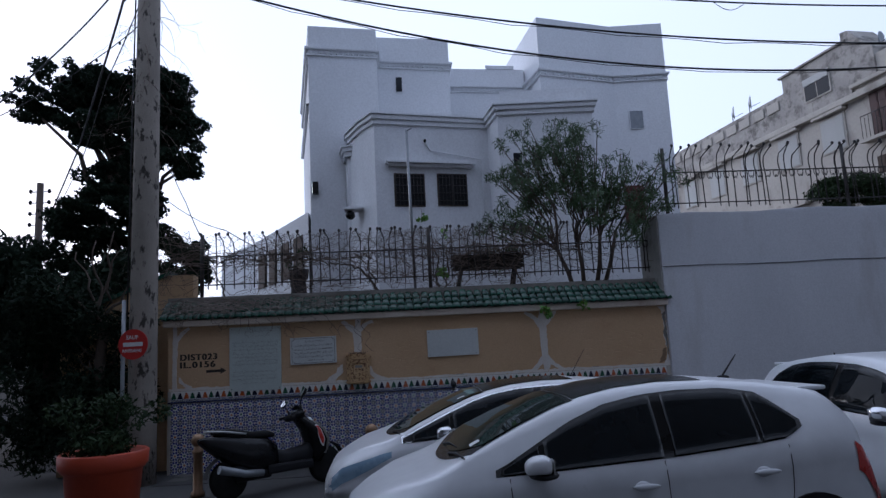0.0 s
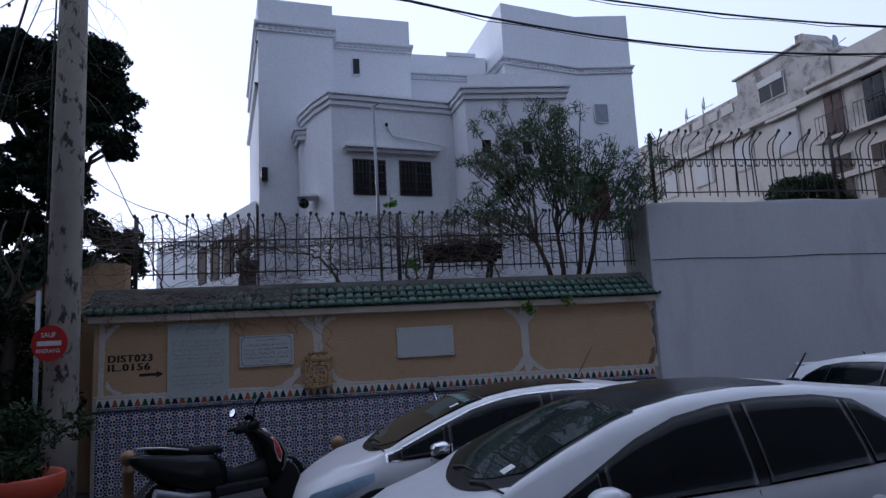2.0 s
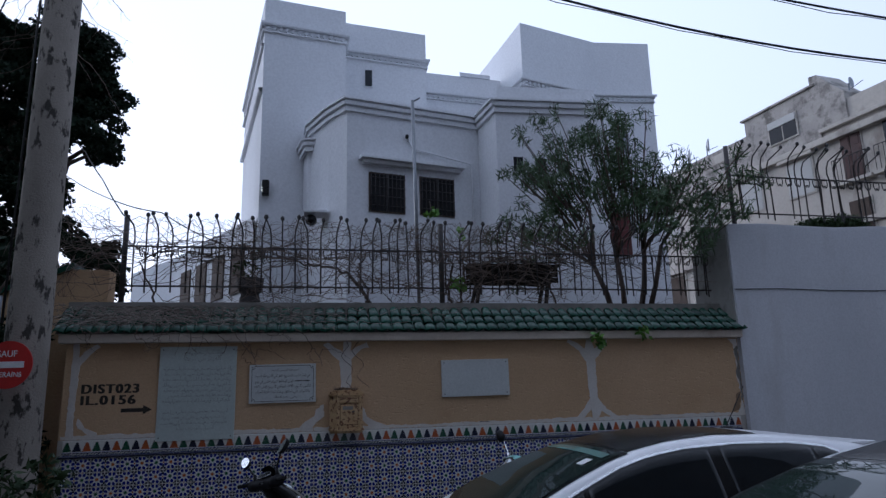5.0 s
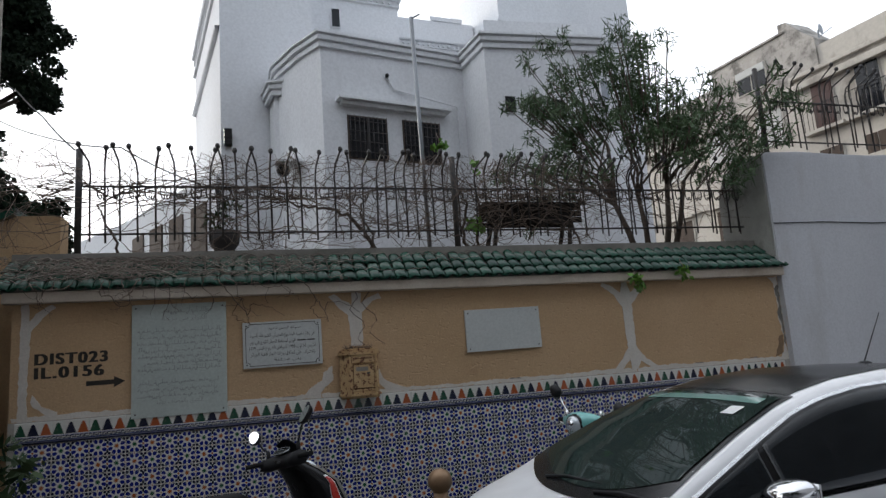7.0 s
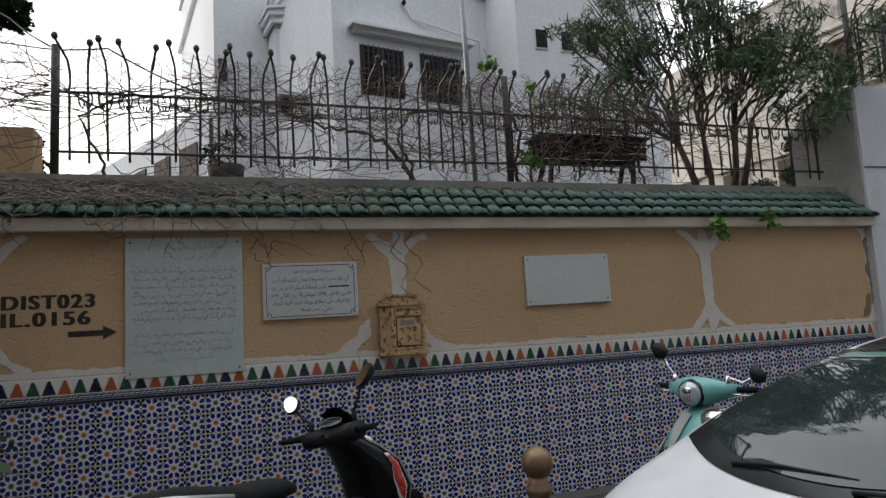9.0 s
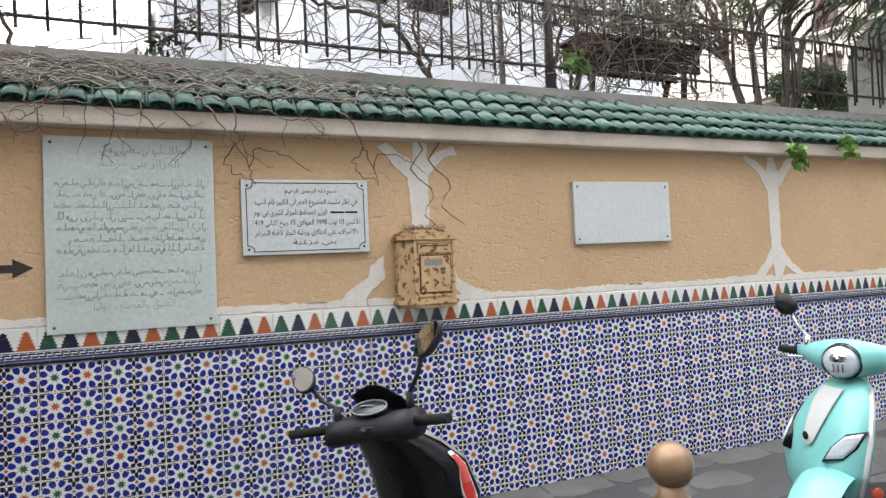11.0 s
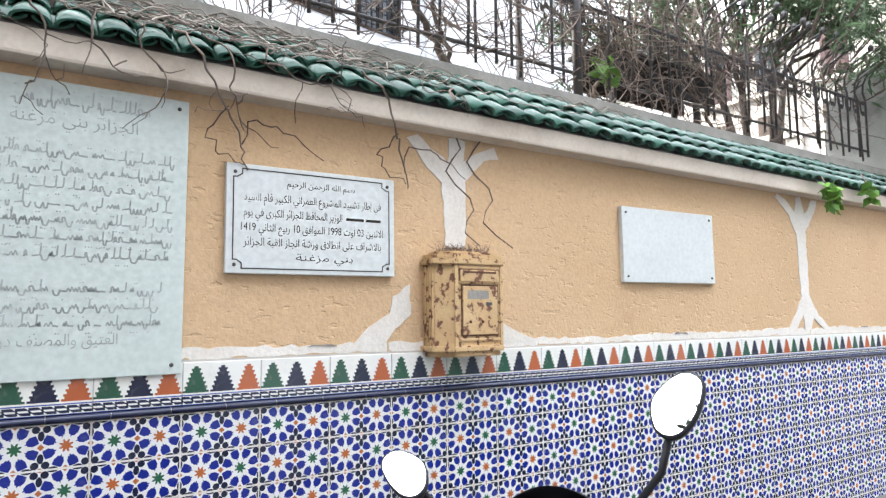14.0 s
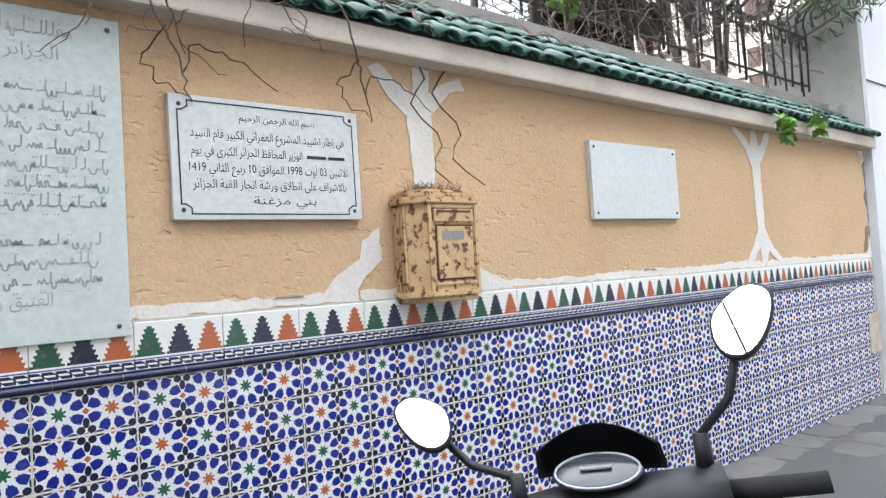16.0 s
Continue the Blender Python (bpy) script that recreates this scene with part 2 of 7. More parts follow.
# dark grey of the unseen light-blocking walls, chosen to weaken their bounce
BLOCKERGREY = surface("light_blocker_grey", (0.30, 0.31, 0.33), (0.24, 0.25, 0.27), 0.93, 0.5, 9, 0.3, 0.01, (0.14, 0.14, 0.14), (0.5, 0.75), stain_scale=0.6)
BEIGE2 = surface("stained_parapet", (0.44, 0.41, 0.37), (0.30, 0.28, 0.26), 0.93, 1.2, 9, 0.3, 0.01, (0.15, 0.14, 0.125), (0.48, 0.62), stain_scale=1.6)
ASPHALT = surface("asphalt", (0.055, 0.055, 0.057), (0.075, 0.073, 0.07), 0.85, 0.8, 120, 0.7, 0.006, (0.10, 0.09, 0.08), (0.55, 0.8))
PAVE = varied("paving_stone", (0.16, 0.15, 0.14), (0.11, 0.105, 0.10), 0.85, 0.5, scale=3, fine=70, bump=0.5, depth=0.005, stain=(0.08, 0.075, 0.07), stain_at=(0.5, 0.75))
GROUT = surface("grout", (0.52, 0.49, 0.44), (0.40, 0.37, 0.33), 0.95, 6, 60, 0.4, 0.003)
TILE_A, TILE_B, FRIEZE = cell_tile("star_glaze", False), cell_tile("star_glaze_turned", True), frieze_tile_mat()
NAVY = varied("navy_glaze", (0.018, 0.022, 0.06), (0.03, 0.035, 0.08), 0.18, 0.3, scale=8, fine=60, bump=0.05)
GREEN_TILE = varied("green_glazed_clay", (0.024, 0.092, 0.062), (0.034, 0.13, 0.083), 0.22, 0.8, scale=9, fine=60, bump=0.2, depth=0.003, stain=(0.19, 0.21, 0.175), stain_at=(0.5, 0.72), stain_scale=9)
MARBLE = surface("white_marble", (0.63, 0.65, 0.63), (0.57, 0.59, 0.57), 0.35, 2.5, 40, 0.05, 0.001, (0.55, 0.57, 0.55), (0.6, 0.9), stain_scale=3)
GREEN_MARBLE = surface("weathered_greenish_marble", (0.56, 0.615, 0.575), (0.51, 0.56, 0.525), 0.4, 2.5, 40, 0.05, 0.001, (0.48, 0.53, 0.49), (0.6, 0.9), stain_scale=3)
INK = surface("black_paint", (0.02, 0.018, 0.016), (0.05, 0.04, 0.03), 0.8, 9, 80, 0.2, 0.001)
FAINT = surface("worn_engraving", (0.30, 0.32, 0.31), (0.46, 0.49, 0.47), 0.8, 12, 80, 0.1, 0.001)
IRON = surface("black_iron", (0.022, 0.022, 0.024), (0.05, 0.04, 0.035), 0.55, 6, 60, 0.3, 0.002, (0.12, 0.055, 0.03), (0.62, 0.8), stain_scale=9)
GALV = surface("galvanised_steel", (0.30, 0.32, 0.34), (0.22, 0.23, 0.25), 0.5, 5, 60, 0.2, 0.002, metal=0.6)
POLE = surface("pole_concrete", (0.36, 0.32, 0.275), (0.24, 0.215, 0.185), 0.93, 3, 45, 0.8, 0.01, (0.05, 0.045, 0.04), (0.56, 0.62), squash=(1, 1, 0.45), stain_scale=9)
WOOD = surface("grey_timber", (0.085, 0.06, 0.045), (0.05, 0.036, 0.028), 0.85, 5, 50, 0.5, 0.004, squash=(1, 1, 0.2))
DARKGLASS = glossy("dark_glass", (0.008, 0.009, 0.012), 0.08, 0, 0.0)
CARGLASS = glossy("car_glass", (0.005, 0.009, 0.013), 0.02, 0, 0.0)
SCREENGLASS = glossy("green_tinted_screen_glass", (0.022, 0.034, 0.031), 0.02, 0, 0.0)
SKYBAND = glossy("painted_sky_band", (0.16, 0.27, 0.24), 0.05, 0, 0.0)
CARWHITE = glossy("white_car_paint", (0.74, 0.75, 0.77), 0.3, 0, 0.8)
CARSILVER = glossy("pale_car_paint", (0.66, 0.68, 0.71), 0.3, 0.0, 0.8)
BLACKPL = surface("black_plastic", (0.008, 0.008, 0.010), (0.013, 0.013, 0.016), 0.55, 8, 90, 0.15, 0.001)
GLOSSBLACK = glossy("gloss_black", (0.009, 0.009, 0.010), 0.22, 0, 0.0)
for m in (DARKGLASS, CARGLASS, GLOSSBLACK, BLACKPL):
    m.node_tree.nodes["Principled BSDF"].inputs["Specular IOR Level"].default_value = 0.3
RUBBER = surface("rubber", (0.012, 0.012, 0.012), (0.02, 0.02, 0.02), 0.85, 8, 70, 0.3, 0.002)
RUBBER.node_tree.nodes["Principled BSDF"].inputs["Specular IOR Level"].default_value = 0.2
CHROME = glossy("chrome", (0.75, 0.76, 0.78), 0.12, 1.0, 0.0)
MIRROR = glossy("mirror_glass", (0.9, 0.9, 0.9), 0.01, 1.0, 0.0)
LENS = glossy("clear_lens", (0.55, 0.60, 0.64), 0.08, 0.3, 1.0)
LENSBLUE = glossy("blue_headlamp_lens", (0.36, 0.52, 0.68), 0.12, 0.25, 1.0)
REDLENS = glossy("red_lens", (0.5, 0.03, 0.02), 0.12, 0, 1.0)
TURQ = glossy("turquoise_paint", (0.19, 0.50, 0.475), 0.32, 0, 0.35)
SILVER = glossy("silver_paint", (0.62, 0.63, 0.63), 0.3, 0.4, 0.5)
ORANGEPL = surface("orange_plastic", (0.50, 0.065, 0.02), (0.40, 0.05, 0.018), 0.5, 3, 60, 0.1, 0.002)
SIGNRED = surface("sign_red", (0.55, 0.03, 0.025), (0.45, 0.03, 0.025), 0.45, 4, 50, 0.05, 0.001)
SIGNWHITE = surface("sign_white", (0.8, 0.8, 0.8), (0.7, 0.7, 0.7), 0.45, 5, 50, 0.05, 0.001)
BRASS = surface("dull_brass", (0.30, 0.19, 0.11), (0.22, 0.135, 0.075), 0.4, 5, 50, 0.15, 0.002, (0.15, 0.09, 0.05), (0.6, 0.8), metal=0.4, stain_scale=6)
BOXPAINT = surface("chipped_cream_paint", (0.60, 0.42, 0.22), (0.50, 0.32, 0.15), 0.75, 6, 60, 0.6, 0.004, (0.15, 0.065, 0.035), (0.545, 0.575), stain_scale=24)
RUST = surface("rust", (0.14, 0.06, 0.03), (0.08, 0.035, 0.02), 0.9, 12, 80, 0.5, 0.003)
DOORRED = surface("oxblood_door", (0.11, 0.02, 0.018), (0.08, 0.015, 0.014), 0.6, 3, 40, 0.2, 0.002)
TWIG = island("dry_twig", (0.22, 0.17, 0.138), (0.075, 0.056, 0.046), 0.85)
DRYMAT = island("bleached_dry_stem", (0.30, 0.26, 0.22), (0.13, 0.105, 0.088), 0.9)
BARK = surface("bark", (0.12, 0.09, 0.07), (0.07, 0.055, 0.045), 0.95, 5, 40, 0.9, 0.012, squash=(1, 1, 0.25))
OLEANDER = island("oleander_leaf", (0.045, 0.085, 0.035), (0.085, 0.13, 0.06), 0.5)
# near-black leaf: backlit silhouette and deep lane shade put into the colour
SHADELEAF = island("shade_dark_leaf", (0.010, 0.018, 0.012), (0.022, 0.035, 0.02), 0.8, 0.1)
HEDGE = island("hedge_leaf", (0.016, 0.032, 0.014), (0.035, 0.055, 0.022), 0.7, 0.15)
OLIVE = surface("matt_olive_plastic", (0.20, 0.195, 0.17), (0.15, 0.148, 0.13), 0.5, 6, 80, 0.1, 0.001)
PANELWHITE = glossy("white_scooter_panel", (0.55, 0.56, 0.55), 0.3, 0, 0.4)
GAUGE = glossy("smoked_instrument_glass", (0.03, 0.034, 0.038), 0.2, 0, 0.0)
FRESH = island("young_vine_leaf", (0.16, 0.30, 0.05), (0.10, 0.22, 0.04), 0.5)
TROUGHWOOD = surface("weathered_black_timber", (0.035, 0.03, 0.028), (0.02, 0.017, 0.016), 0.9, 5, 50, 0.5, 0.004, squash=(0.2, 1, 1))
PILLAR = surface("pale_green_enamel", (0.16, 0.22, 0.21), (0.12, 0.17, 0.16), 0.6, 3, 50, 0.2, 0.002, (0.08, 0.07, 0.06), (0.6, 0.8))
DOORBROWN = surface("red_brown_door_paint", (0.075, 0.035, 0.03), (0.05, 0.026, 0.024), 0.7, 3, 40, 0.2, 0.002)
BLIND = surface("cream_roller_blind", (0.52, 0.52, 0.50), (0.44, 0.44, 0.42), 0.8, 2, 40, 0.1, 0.002)
SOIL = surface("soil", (0.05, 0.035, 0.025), (0.03, 0.022, 0.017), 0.98, 6, 60, 0.8, 0.01)
CABLE = surface("black_cable", (0.02, 0.02, 0.022), (0.03, 0.03, 0.03), 0.7, 8, 60, 0.1, 0.001)


# ---- building blocks ----
def mesh_of(name, bm, material, smooth=False):
    me = bpy.data.meshes.new(name)
    bm.normal_update()
    if smooth:
        for f in bm.faces:
            f.smooth = True
    bm.to_mesh(me)
    bm.free()
    me.materials.append(material)
    return me


def part(name, bm, material, parent=None, label="", smooth=False):
    ob = new(name, mesh_of(name, bm, material, smooth))
    if parent is not None:
        ob.parent = parent
    if label:
        tagged(ob, label)
    return ob


def thing(name, label, category, at=(0, 0, 0), turn=0.0, kind="", group=""):
    ob = new(name)
    ob.empty_display_size = 0.2
    ob.matrix_basis = pose(*at, 0, 0, turn)
    return tagged(ob, label, category, group, kind)


def box(bm, x0, x1, y0, y1, z0, z1, bevel=0.0):
    n0 = len(bm.verts)
    r = bmesh.ops.create_cube(bm, size=1.0, matrix=Matrix.Translation(((x0 + x1) / 2, (y0 + y1) / 2, (z0 + z1) / 2)) @ Matrix.Diagonal((x1 - x0, y1 - y0, z1 - z0, 1)))
    if bevel:
        es = list({e for v in r["verts"] for e in v.link_edges})
        bmesh.ops.bevel(bm, geom=es, offset=bevel, segments=2, affect="EDGES", profile=0.6)
    return bm


def block(name, dims, material, parent=None, label="", bevel=0.0):
    return part(name, box(bmesh.new(), *dims, bevel), material, parent, label)


def tube_into(bm, pts, r0, r1=None, seg=6, cap=True):
    """A round bar along points, tapering from r0 to r1."""
    r1 = r0 if r1 is None else r1
    pts = [Vector(p) for p in pts]
    rings, n = [], len(pts)
    ref = Vector((0.31, 0.17, 0.93))
    for i, p in enumerate(pts):
        d = (pts[min(i + 1, n - 1)] - pts[max(i - 1, 0)]).normalized()
        a = d.cross(ref)
        if a.length < 0.05:
            a = d.cross(Vector((1, 0, 0)))
        a.normalize()
        b = d.cross(a)
        r = r0 + (r1 - r0) * i / max(1, n - 1)
        rings.append([bm.verts.new(p + (a * math.cos(2 * math.pi * k / seg) + b * math.sin(2 * math.pi * k / seg)) * r) for k in range(seg)])
    for q0, q1 in zip(rings, rings[1:]):
        for k in range(seg):
            f = bm.faces.new((q0[k], q0[(k + 1) % seg], q1[(k + 1) % seg], q1[k]))
            f.smooth = True
    if cap:
        bm.faces.new(rings[0][::-1])
        bm.faces.new(rings[-1])
    return bm


def tube(name, pts, r0, material, parent=None, r1=None, seg=8, label=""):
    return part(name, tube_into(bmesh.new(), pts, r0, r1, seg), material, parent, label)


def lathe(bm, profile, seg=24, at=(0, 0, 0)):
    """Turned form about a vertical axis from (radius, z) pairs."""
    rings = []
    for r, z in profile:
        rings.append([bm.verts.new((at[0] + r * math.cos(2 * math.pi * k / seg), at[1] + r * math.sin(2 * math.pi * k / seg), at[2] + z)) for k in range(seg)])
    for q0, q1 in zip(rings, rings[1:]):
        for k in range(seg):
            bm.faces.new((q0[k], q0[(k + 1) % seg], q1[(k + 1) % seg], q1[k])).smooth = True
    bm.faces.new(rings[0][::-1])
    bm.faces.new(rings[-1])
    return bm


def prism(bm, outline, y0, y1):
    """An outline in x and z, drawn out from y0 to y1."""
    a = [bm.verts.new((x, y0, z)) for x, z in outline]
    b = [bm.verts.new((x, y1, z)) for x, z in outline]
    n = len(a)
    bm.faces.new(a)
    bm.faces.new(b[::-1])
    for i in range(n):
        bm.faces.new((a[i], b[i], b[(i + 1) % n], a[(i + 1) % n]))
    bmesh.ops.recalc_face_normals(bm, faces=bm.faces)
    return bm


def slab_plan(bm, plan, z0, z1):
    """A plan outline in x and y, raised from z0 to z1."""
    a = [bm.verts.new((x, y, z0)) for x, y in plan]
    b = [bm.verts.new((x, y, z1)) for x, y in plan]
    n = len(a)
    bm.faces.new(a[::-1])
    bm.faces.new(b)
    for i in range(n):
        bm.faces.new((a[i], a[(i + 1) % n], b[(i + 1) % n], b[i]))
    bmesh.ops.recalc_face_normals(bm, faces=bm.faces)
    return bm


def ellipsoid(bm, at, size, seg=20, turn=None):
    m = Matrix.Translation(at) @ (turn or Matrix.Identity(4)) @ Matrix.Diagonal((*size, 1))
    bmesh.ops.create_uvsphere(bm, u_segments=seg, v_segments=seg // 2, radius=1.0, matrix=m)
    return bm


def lerp_table(table, x):
    xs, ys = zip(*table)
    return float(np.interp(x, xs, ys))


def strip(bm, rows):
    """A quad sheet through rows of points."""
    vs = [[bm.verts.new(p) for p in r] for r in rows]
    for a, b in zip(vs, vs[1:]):
        for i in range(len(a) - 1):
            bm.faces.new((a[i], a[i + 1], b[i + 1], b[i])).smooth = True
    return bm


# ---- ground ----
ground = part("ground", slab_plan(bmesh.new(), [(-600, -600), (600, -600), (600, 600), (-600, 600)], -0.4, 0.0), ASPHALT)
tagged(ground, "dark grey worn asphalt street", "ground", kind="structure")
terrace = part("garden_terrace", slab_plan(bmesh.new(), [(-3.3, 11.56), (22, 11.56), (22, 40), (-8, 40), (-8, 16), (-3.3, 16)], 0.0, 2.68), SOIL)
tagged(terrace, "raised garden earth behind the street wall", "terrace", kind="structure")

# ---- street wall: ochre render over a tiled dado ----
W0, W1, WY = -3.68, 4.80, 11.30
TILE_TOP, JOINT = 1.113, -0.053
wall = thing("wall_street", "ochre rendered street wall with tiled dado and green tile coping", "wall", kind="structure")
block("wall_body", (W0, W1, WY, WY + 0.26, 0.0, 2.40), RENDER, wall)
block("dado_bed", (W0, W1, WY - 0.006, WY - 0.001, 0.0, 1.31), GROUT, wall)
block("cornice_band", (W0 - 0.06, W1 + 0.02, WY - 0.115, WY, 2.35, 2.452), CREAM, wall, "cream plaster band under the coping", 0.012)
bm = bmesh.new()
a = [bm.verts.new((W0 - 0.1, y, z)) for y, z in ((WY - 0.105, 2.455), (WY + 0.26, 2.72), (WY + 0.26, 2.86), (WY + 0.5, 2.86), (WY + 0.5, 2.455))]
b = [bm.verts.new((W1 + 0.03, v.co.y, v.co.z)) for v in a]
bm.faces.new(a), bm.faces.new(b[::-1])
for i in range(5):
    bm.faces.new((a[i], b[i], b[(i + 1) % 5], a[(i + 1) % 5]))
bmesh.ops.recalc_face_normals(bm, faces=bm.faces)
part("coping_bed", bm, CONCRETE, wall, "grey concrete capping")

# ---- white wall beyond it ----
white = thing("wall_white", "tall whitewashed boundary wall with worn top edge", "wall", kind="structure")
bm = bmesh.new()
top = [(4.80 + i * 0.62, 3.97 + 0.02 * math.sin(i * 1.7) + 0.006 * i) for i in range(20)]
prism(bm, [(4.80, 0.0)] + top + [(top[-1][0], 0.0)], 11.22, 11.62)
bmesh.ops.bevel(bm, geom=[e for e in bm.edges if all(v.co.z > 3.5 for v in e.verts)], offset=0.03, segments=2, affect="EDGES")
part("wall_body", bm, WHITEWASH, white)
bm = bmesh.new()
arc = [(11.62 + 0.5 * math.sin(k * math.pi / 16), 3.42 + 0.54 * math.cos(k * math.pi / 16)) for k in range(9)]
a = [(11.25, 2.6), (11.25, 3.95)] + arc + [(12.12, 2.6)]
v0, v1 = [bm.verts.new((4.775, *p)) for p in a], [bm.verts.new((5.3, *p)) for p in a]
bm.faces.new(v0), bm.faces.new(v1[::-1])
for i in range(len(a)):
    bm.faces.new((v0[i], v1[i], v1[(i + 1) % len(a)], v0[(i + 1) % len(a)]))
bmesh.ops.recalc_face_normals(bm, faces=bm.faces)
part("buttress", bm, PIER, white, "grey weathered cement pier with rounded top")

# ---- side wall by the garden corner ----
side = thing("wall_side", "ochre garden wall with sloping coping", "wall", kind="structure")
part("wall_body", prism(bmesh.new(), [(-5.6, 0), (-3.42, 0), (-3.42, 3.28), (-3.80, 3.28), (-5.6, 2.55)], 11.75, 12.05), RENDER, side)
part("coping", prism(bmesh.new(), [(-5.6, 2.554), (-3.80, 3.284), (-3.80, 3.35), (-5.6, 2.62)], 11.68, 12.12), GREEN_TILE, side, "green tile coping")

# ---- white villa ----
villa = thing("villa", "tall white rendered villa with stepped parapets and moulded cornices", "house")


def volume(name, plan, z0, z1, mat=HOUSEWHITE, parent=villa):
    return part(name, slab_plan(bmesh.new(), plan, z0, z1), mat, parent)


def cornice(path, z, parent=villa, out=0.10, dent=True, name="cornice", prof=None):
    """A moulded band that follows a plan path, with small dentils beneath; the open side lies on the path's right hand."""
    bm = bmesh.new()
    pts = [Vector(p) for p in path]
    nrm = []
    for i in range(len(pts)):
        d0 = (pts[max(i, 1)] - pts[max(i, 1) - 1]).normalized()
        d1 = (pts[min(i + 1, len(pts) - 1)] - pts[min(i, len(pts) - 2)]).normalized()
        n = Vector((d0.y + d1.y, -d0.x - d1.x)).normalized()
        nrm.append(n / max(0.5, n.dot(Vector((d0.y, -d0.x)))))
    prof = prof or [(0.0, -0.02), (out * 0.8, -0.02), (out, 0.01), (out, 0.06), (0.0, 0.075)]
    rows = [[(p.x + n.x * o, p.y + n.y * o, z + h) for o, h in prof] for p, n in zip(pts, nrm)]
    strip(bm, rows)
    for f in bm.faces:
        f.smooth = False
    if dent:
        strip(bm, [[(p.x + n.x * o, p.y + n.y * o, z + h) for o, h in ((0.0, -0.19), (out * 0.45, -0.19), (out * 0.45, -0.15), (0.0, -0.14))] for p, n in zip(pts, nrm)])
        for p, q in zip(pts, pts[1:]):
            ln = (q - p).length
            d = (q - p).normalized()
            nn = Vector((d.y, -d.x))
            for k in range(int(ln / 0.15)):
                c = p + d * (0.075 + 0.15 * k)
                m = Matrix(((d.x, nn.x, 0, c.x + nn.x * 0.02), (d.y, nn.y, 0, c.y + nn.y * 0.02), (0, 0, 1, z - 0.08), (0, 0, 0, 1)))
                bmesh.ops.create_cube(bm, size=1.0, matrix=m @ Matrix.Rotation(0.5, 4, "Y") @ Matrix.Diagonal((0.06, 0.06, 0.10, 1)))
    return part(name, bm, HOUSEWHITE, parent)


# two stepped fillets with a shallow cove between
DOUBLE = [(0.0, -0.205), (0.055, -0.20), (0.06, -0.125), (0.035, -0.12), (0.035, -0.085), (0.10, -0.075), (0.11, -0.005), (0.075, 0.0), (0.075, 0.03), (0.14, 0.04), (0.14, 0.085), (0.0, 0.10)]
volume("tower_west", [(-2.09, 18.0), (-0.15, 18.28), (-0.15, 26), (-2.95, 26), (-2.92, 23.2)], 2.6, 11.14)
volume("tower_middle", [(-0.15, 18.95), (2.06, 19.2), (2.06, 26), (-0.15, 26)], 2.6, 11.24)
volume("link_wall", [(2.06, 21.3), (4.9, 21.5), (4.9, 26), (2.06, 26)], 2.6, 11.24)
volume("link_coping", [(3.55, 21.36), (4.55, 21.44), (4.3, 21.7), (3.9, 21.68)], 11.24, 11.36)
volume("tower_east", [(5.10, 20.0), (7.78, 20.7), (9.55, 20.5), (10.2, 26), (4.72, 24)], 2.6, 12.40)
cornice([(-2.92, 23.2), (-2.09, 18.0), (-0.15, 18.28), (-0.15, 18.95), (2.06, 19.2), (2.06, 20.4)], 10.42)
cornice([(2.06, 21.3), (4.87, 21.5), (5.10, 20.0), (7.78, 20.7), (9.55, 20.5), (9.8, 22)], 10.56)
# mouldings on the lane side
cornice([(-2.92, 23.2), (-2.13, 18.25), (-2.09, 18.05)], 9.9, dent=False, out=0.07)
cornice([(-2.92, 23.2), (-2.13, 18.25), (-2.09, 18.05)], 8.75, dent=False, out=0.10)
LIP = [(-1.0, 18.1), (-0.97, 17.57), (-0.6, 16.63), (-0.26, 16.03), (2.70, 16.62), (2.82, 15.62), (5.18, 15.45), (5.25, 17.0)]
BAY = LIP[:-1] + [(5.3, 20), (-1.2, 20)]
cornice([(-1.16, 18.1), (-1.06, 17.5), (-0.80, 17.42)], 7.27, dent=False, name="bracket_moulding", prof=DOUBLE)
volume("corner_shaft", [(-1.12, 18.1), (-1.03, 17.56), (-0.85, 17.5), (-0.85, 18.1)], 2.6, 7.2)
FRONT = Matrix.Translation((-0.26, 16.03, 0)) @ Matrix.Rotation(math.atan2(0.59, 2.96), 4, "Z") @ Matrix.Translation((-0.08, 0, 0))
volume("bay", BAY, 2.6, 7.72)
volume("bay_parapet", [(2.95, 15.85), (5.15, 15.68), (5.15, 15.95), (3.1, 16.1)], 7.72, 8.18)
cornice(LIP, 7.66, dent=False, prof=DOUBLE)
volume("annex", [(-2.2, 18.2), (-2.2, 26), (-6.5, 26), (-4.7, 23.2)], 2.6, 5.72)
part("shutter", box(bmesh.new(), 7.75, 8.4, 20.5, 20.64, 5.5, 6.75, 0.01), DOORRED, villa, "oxblood painted shutter")


def turned(bm):
    bm.transform(FRONT)
    return bm


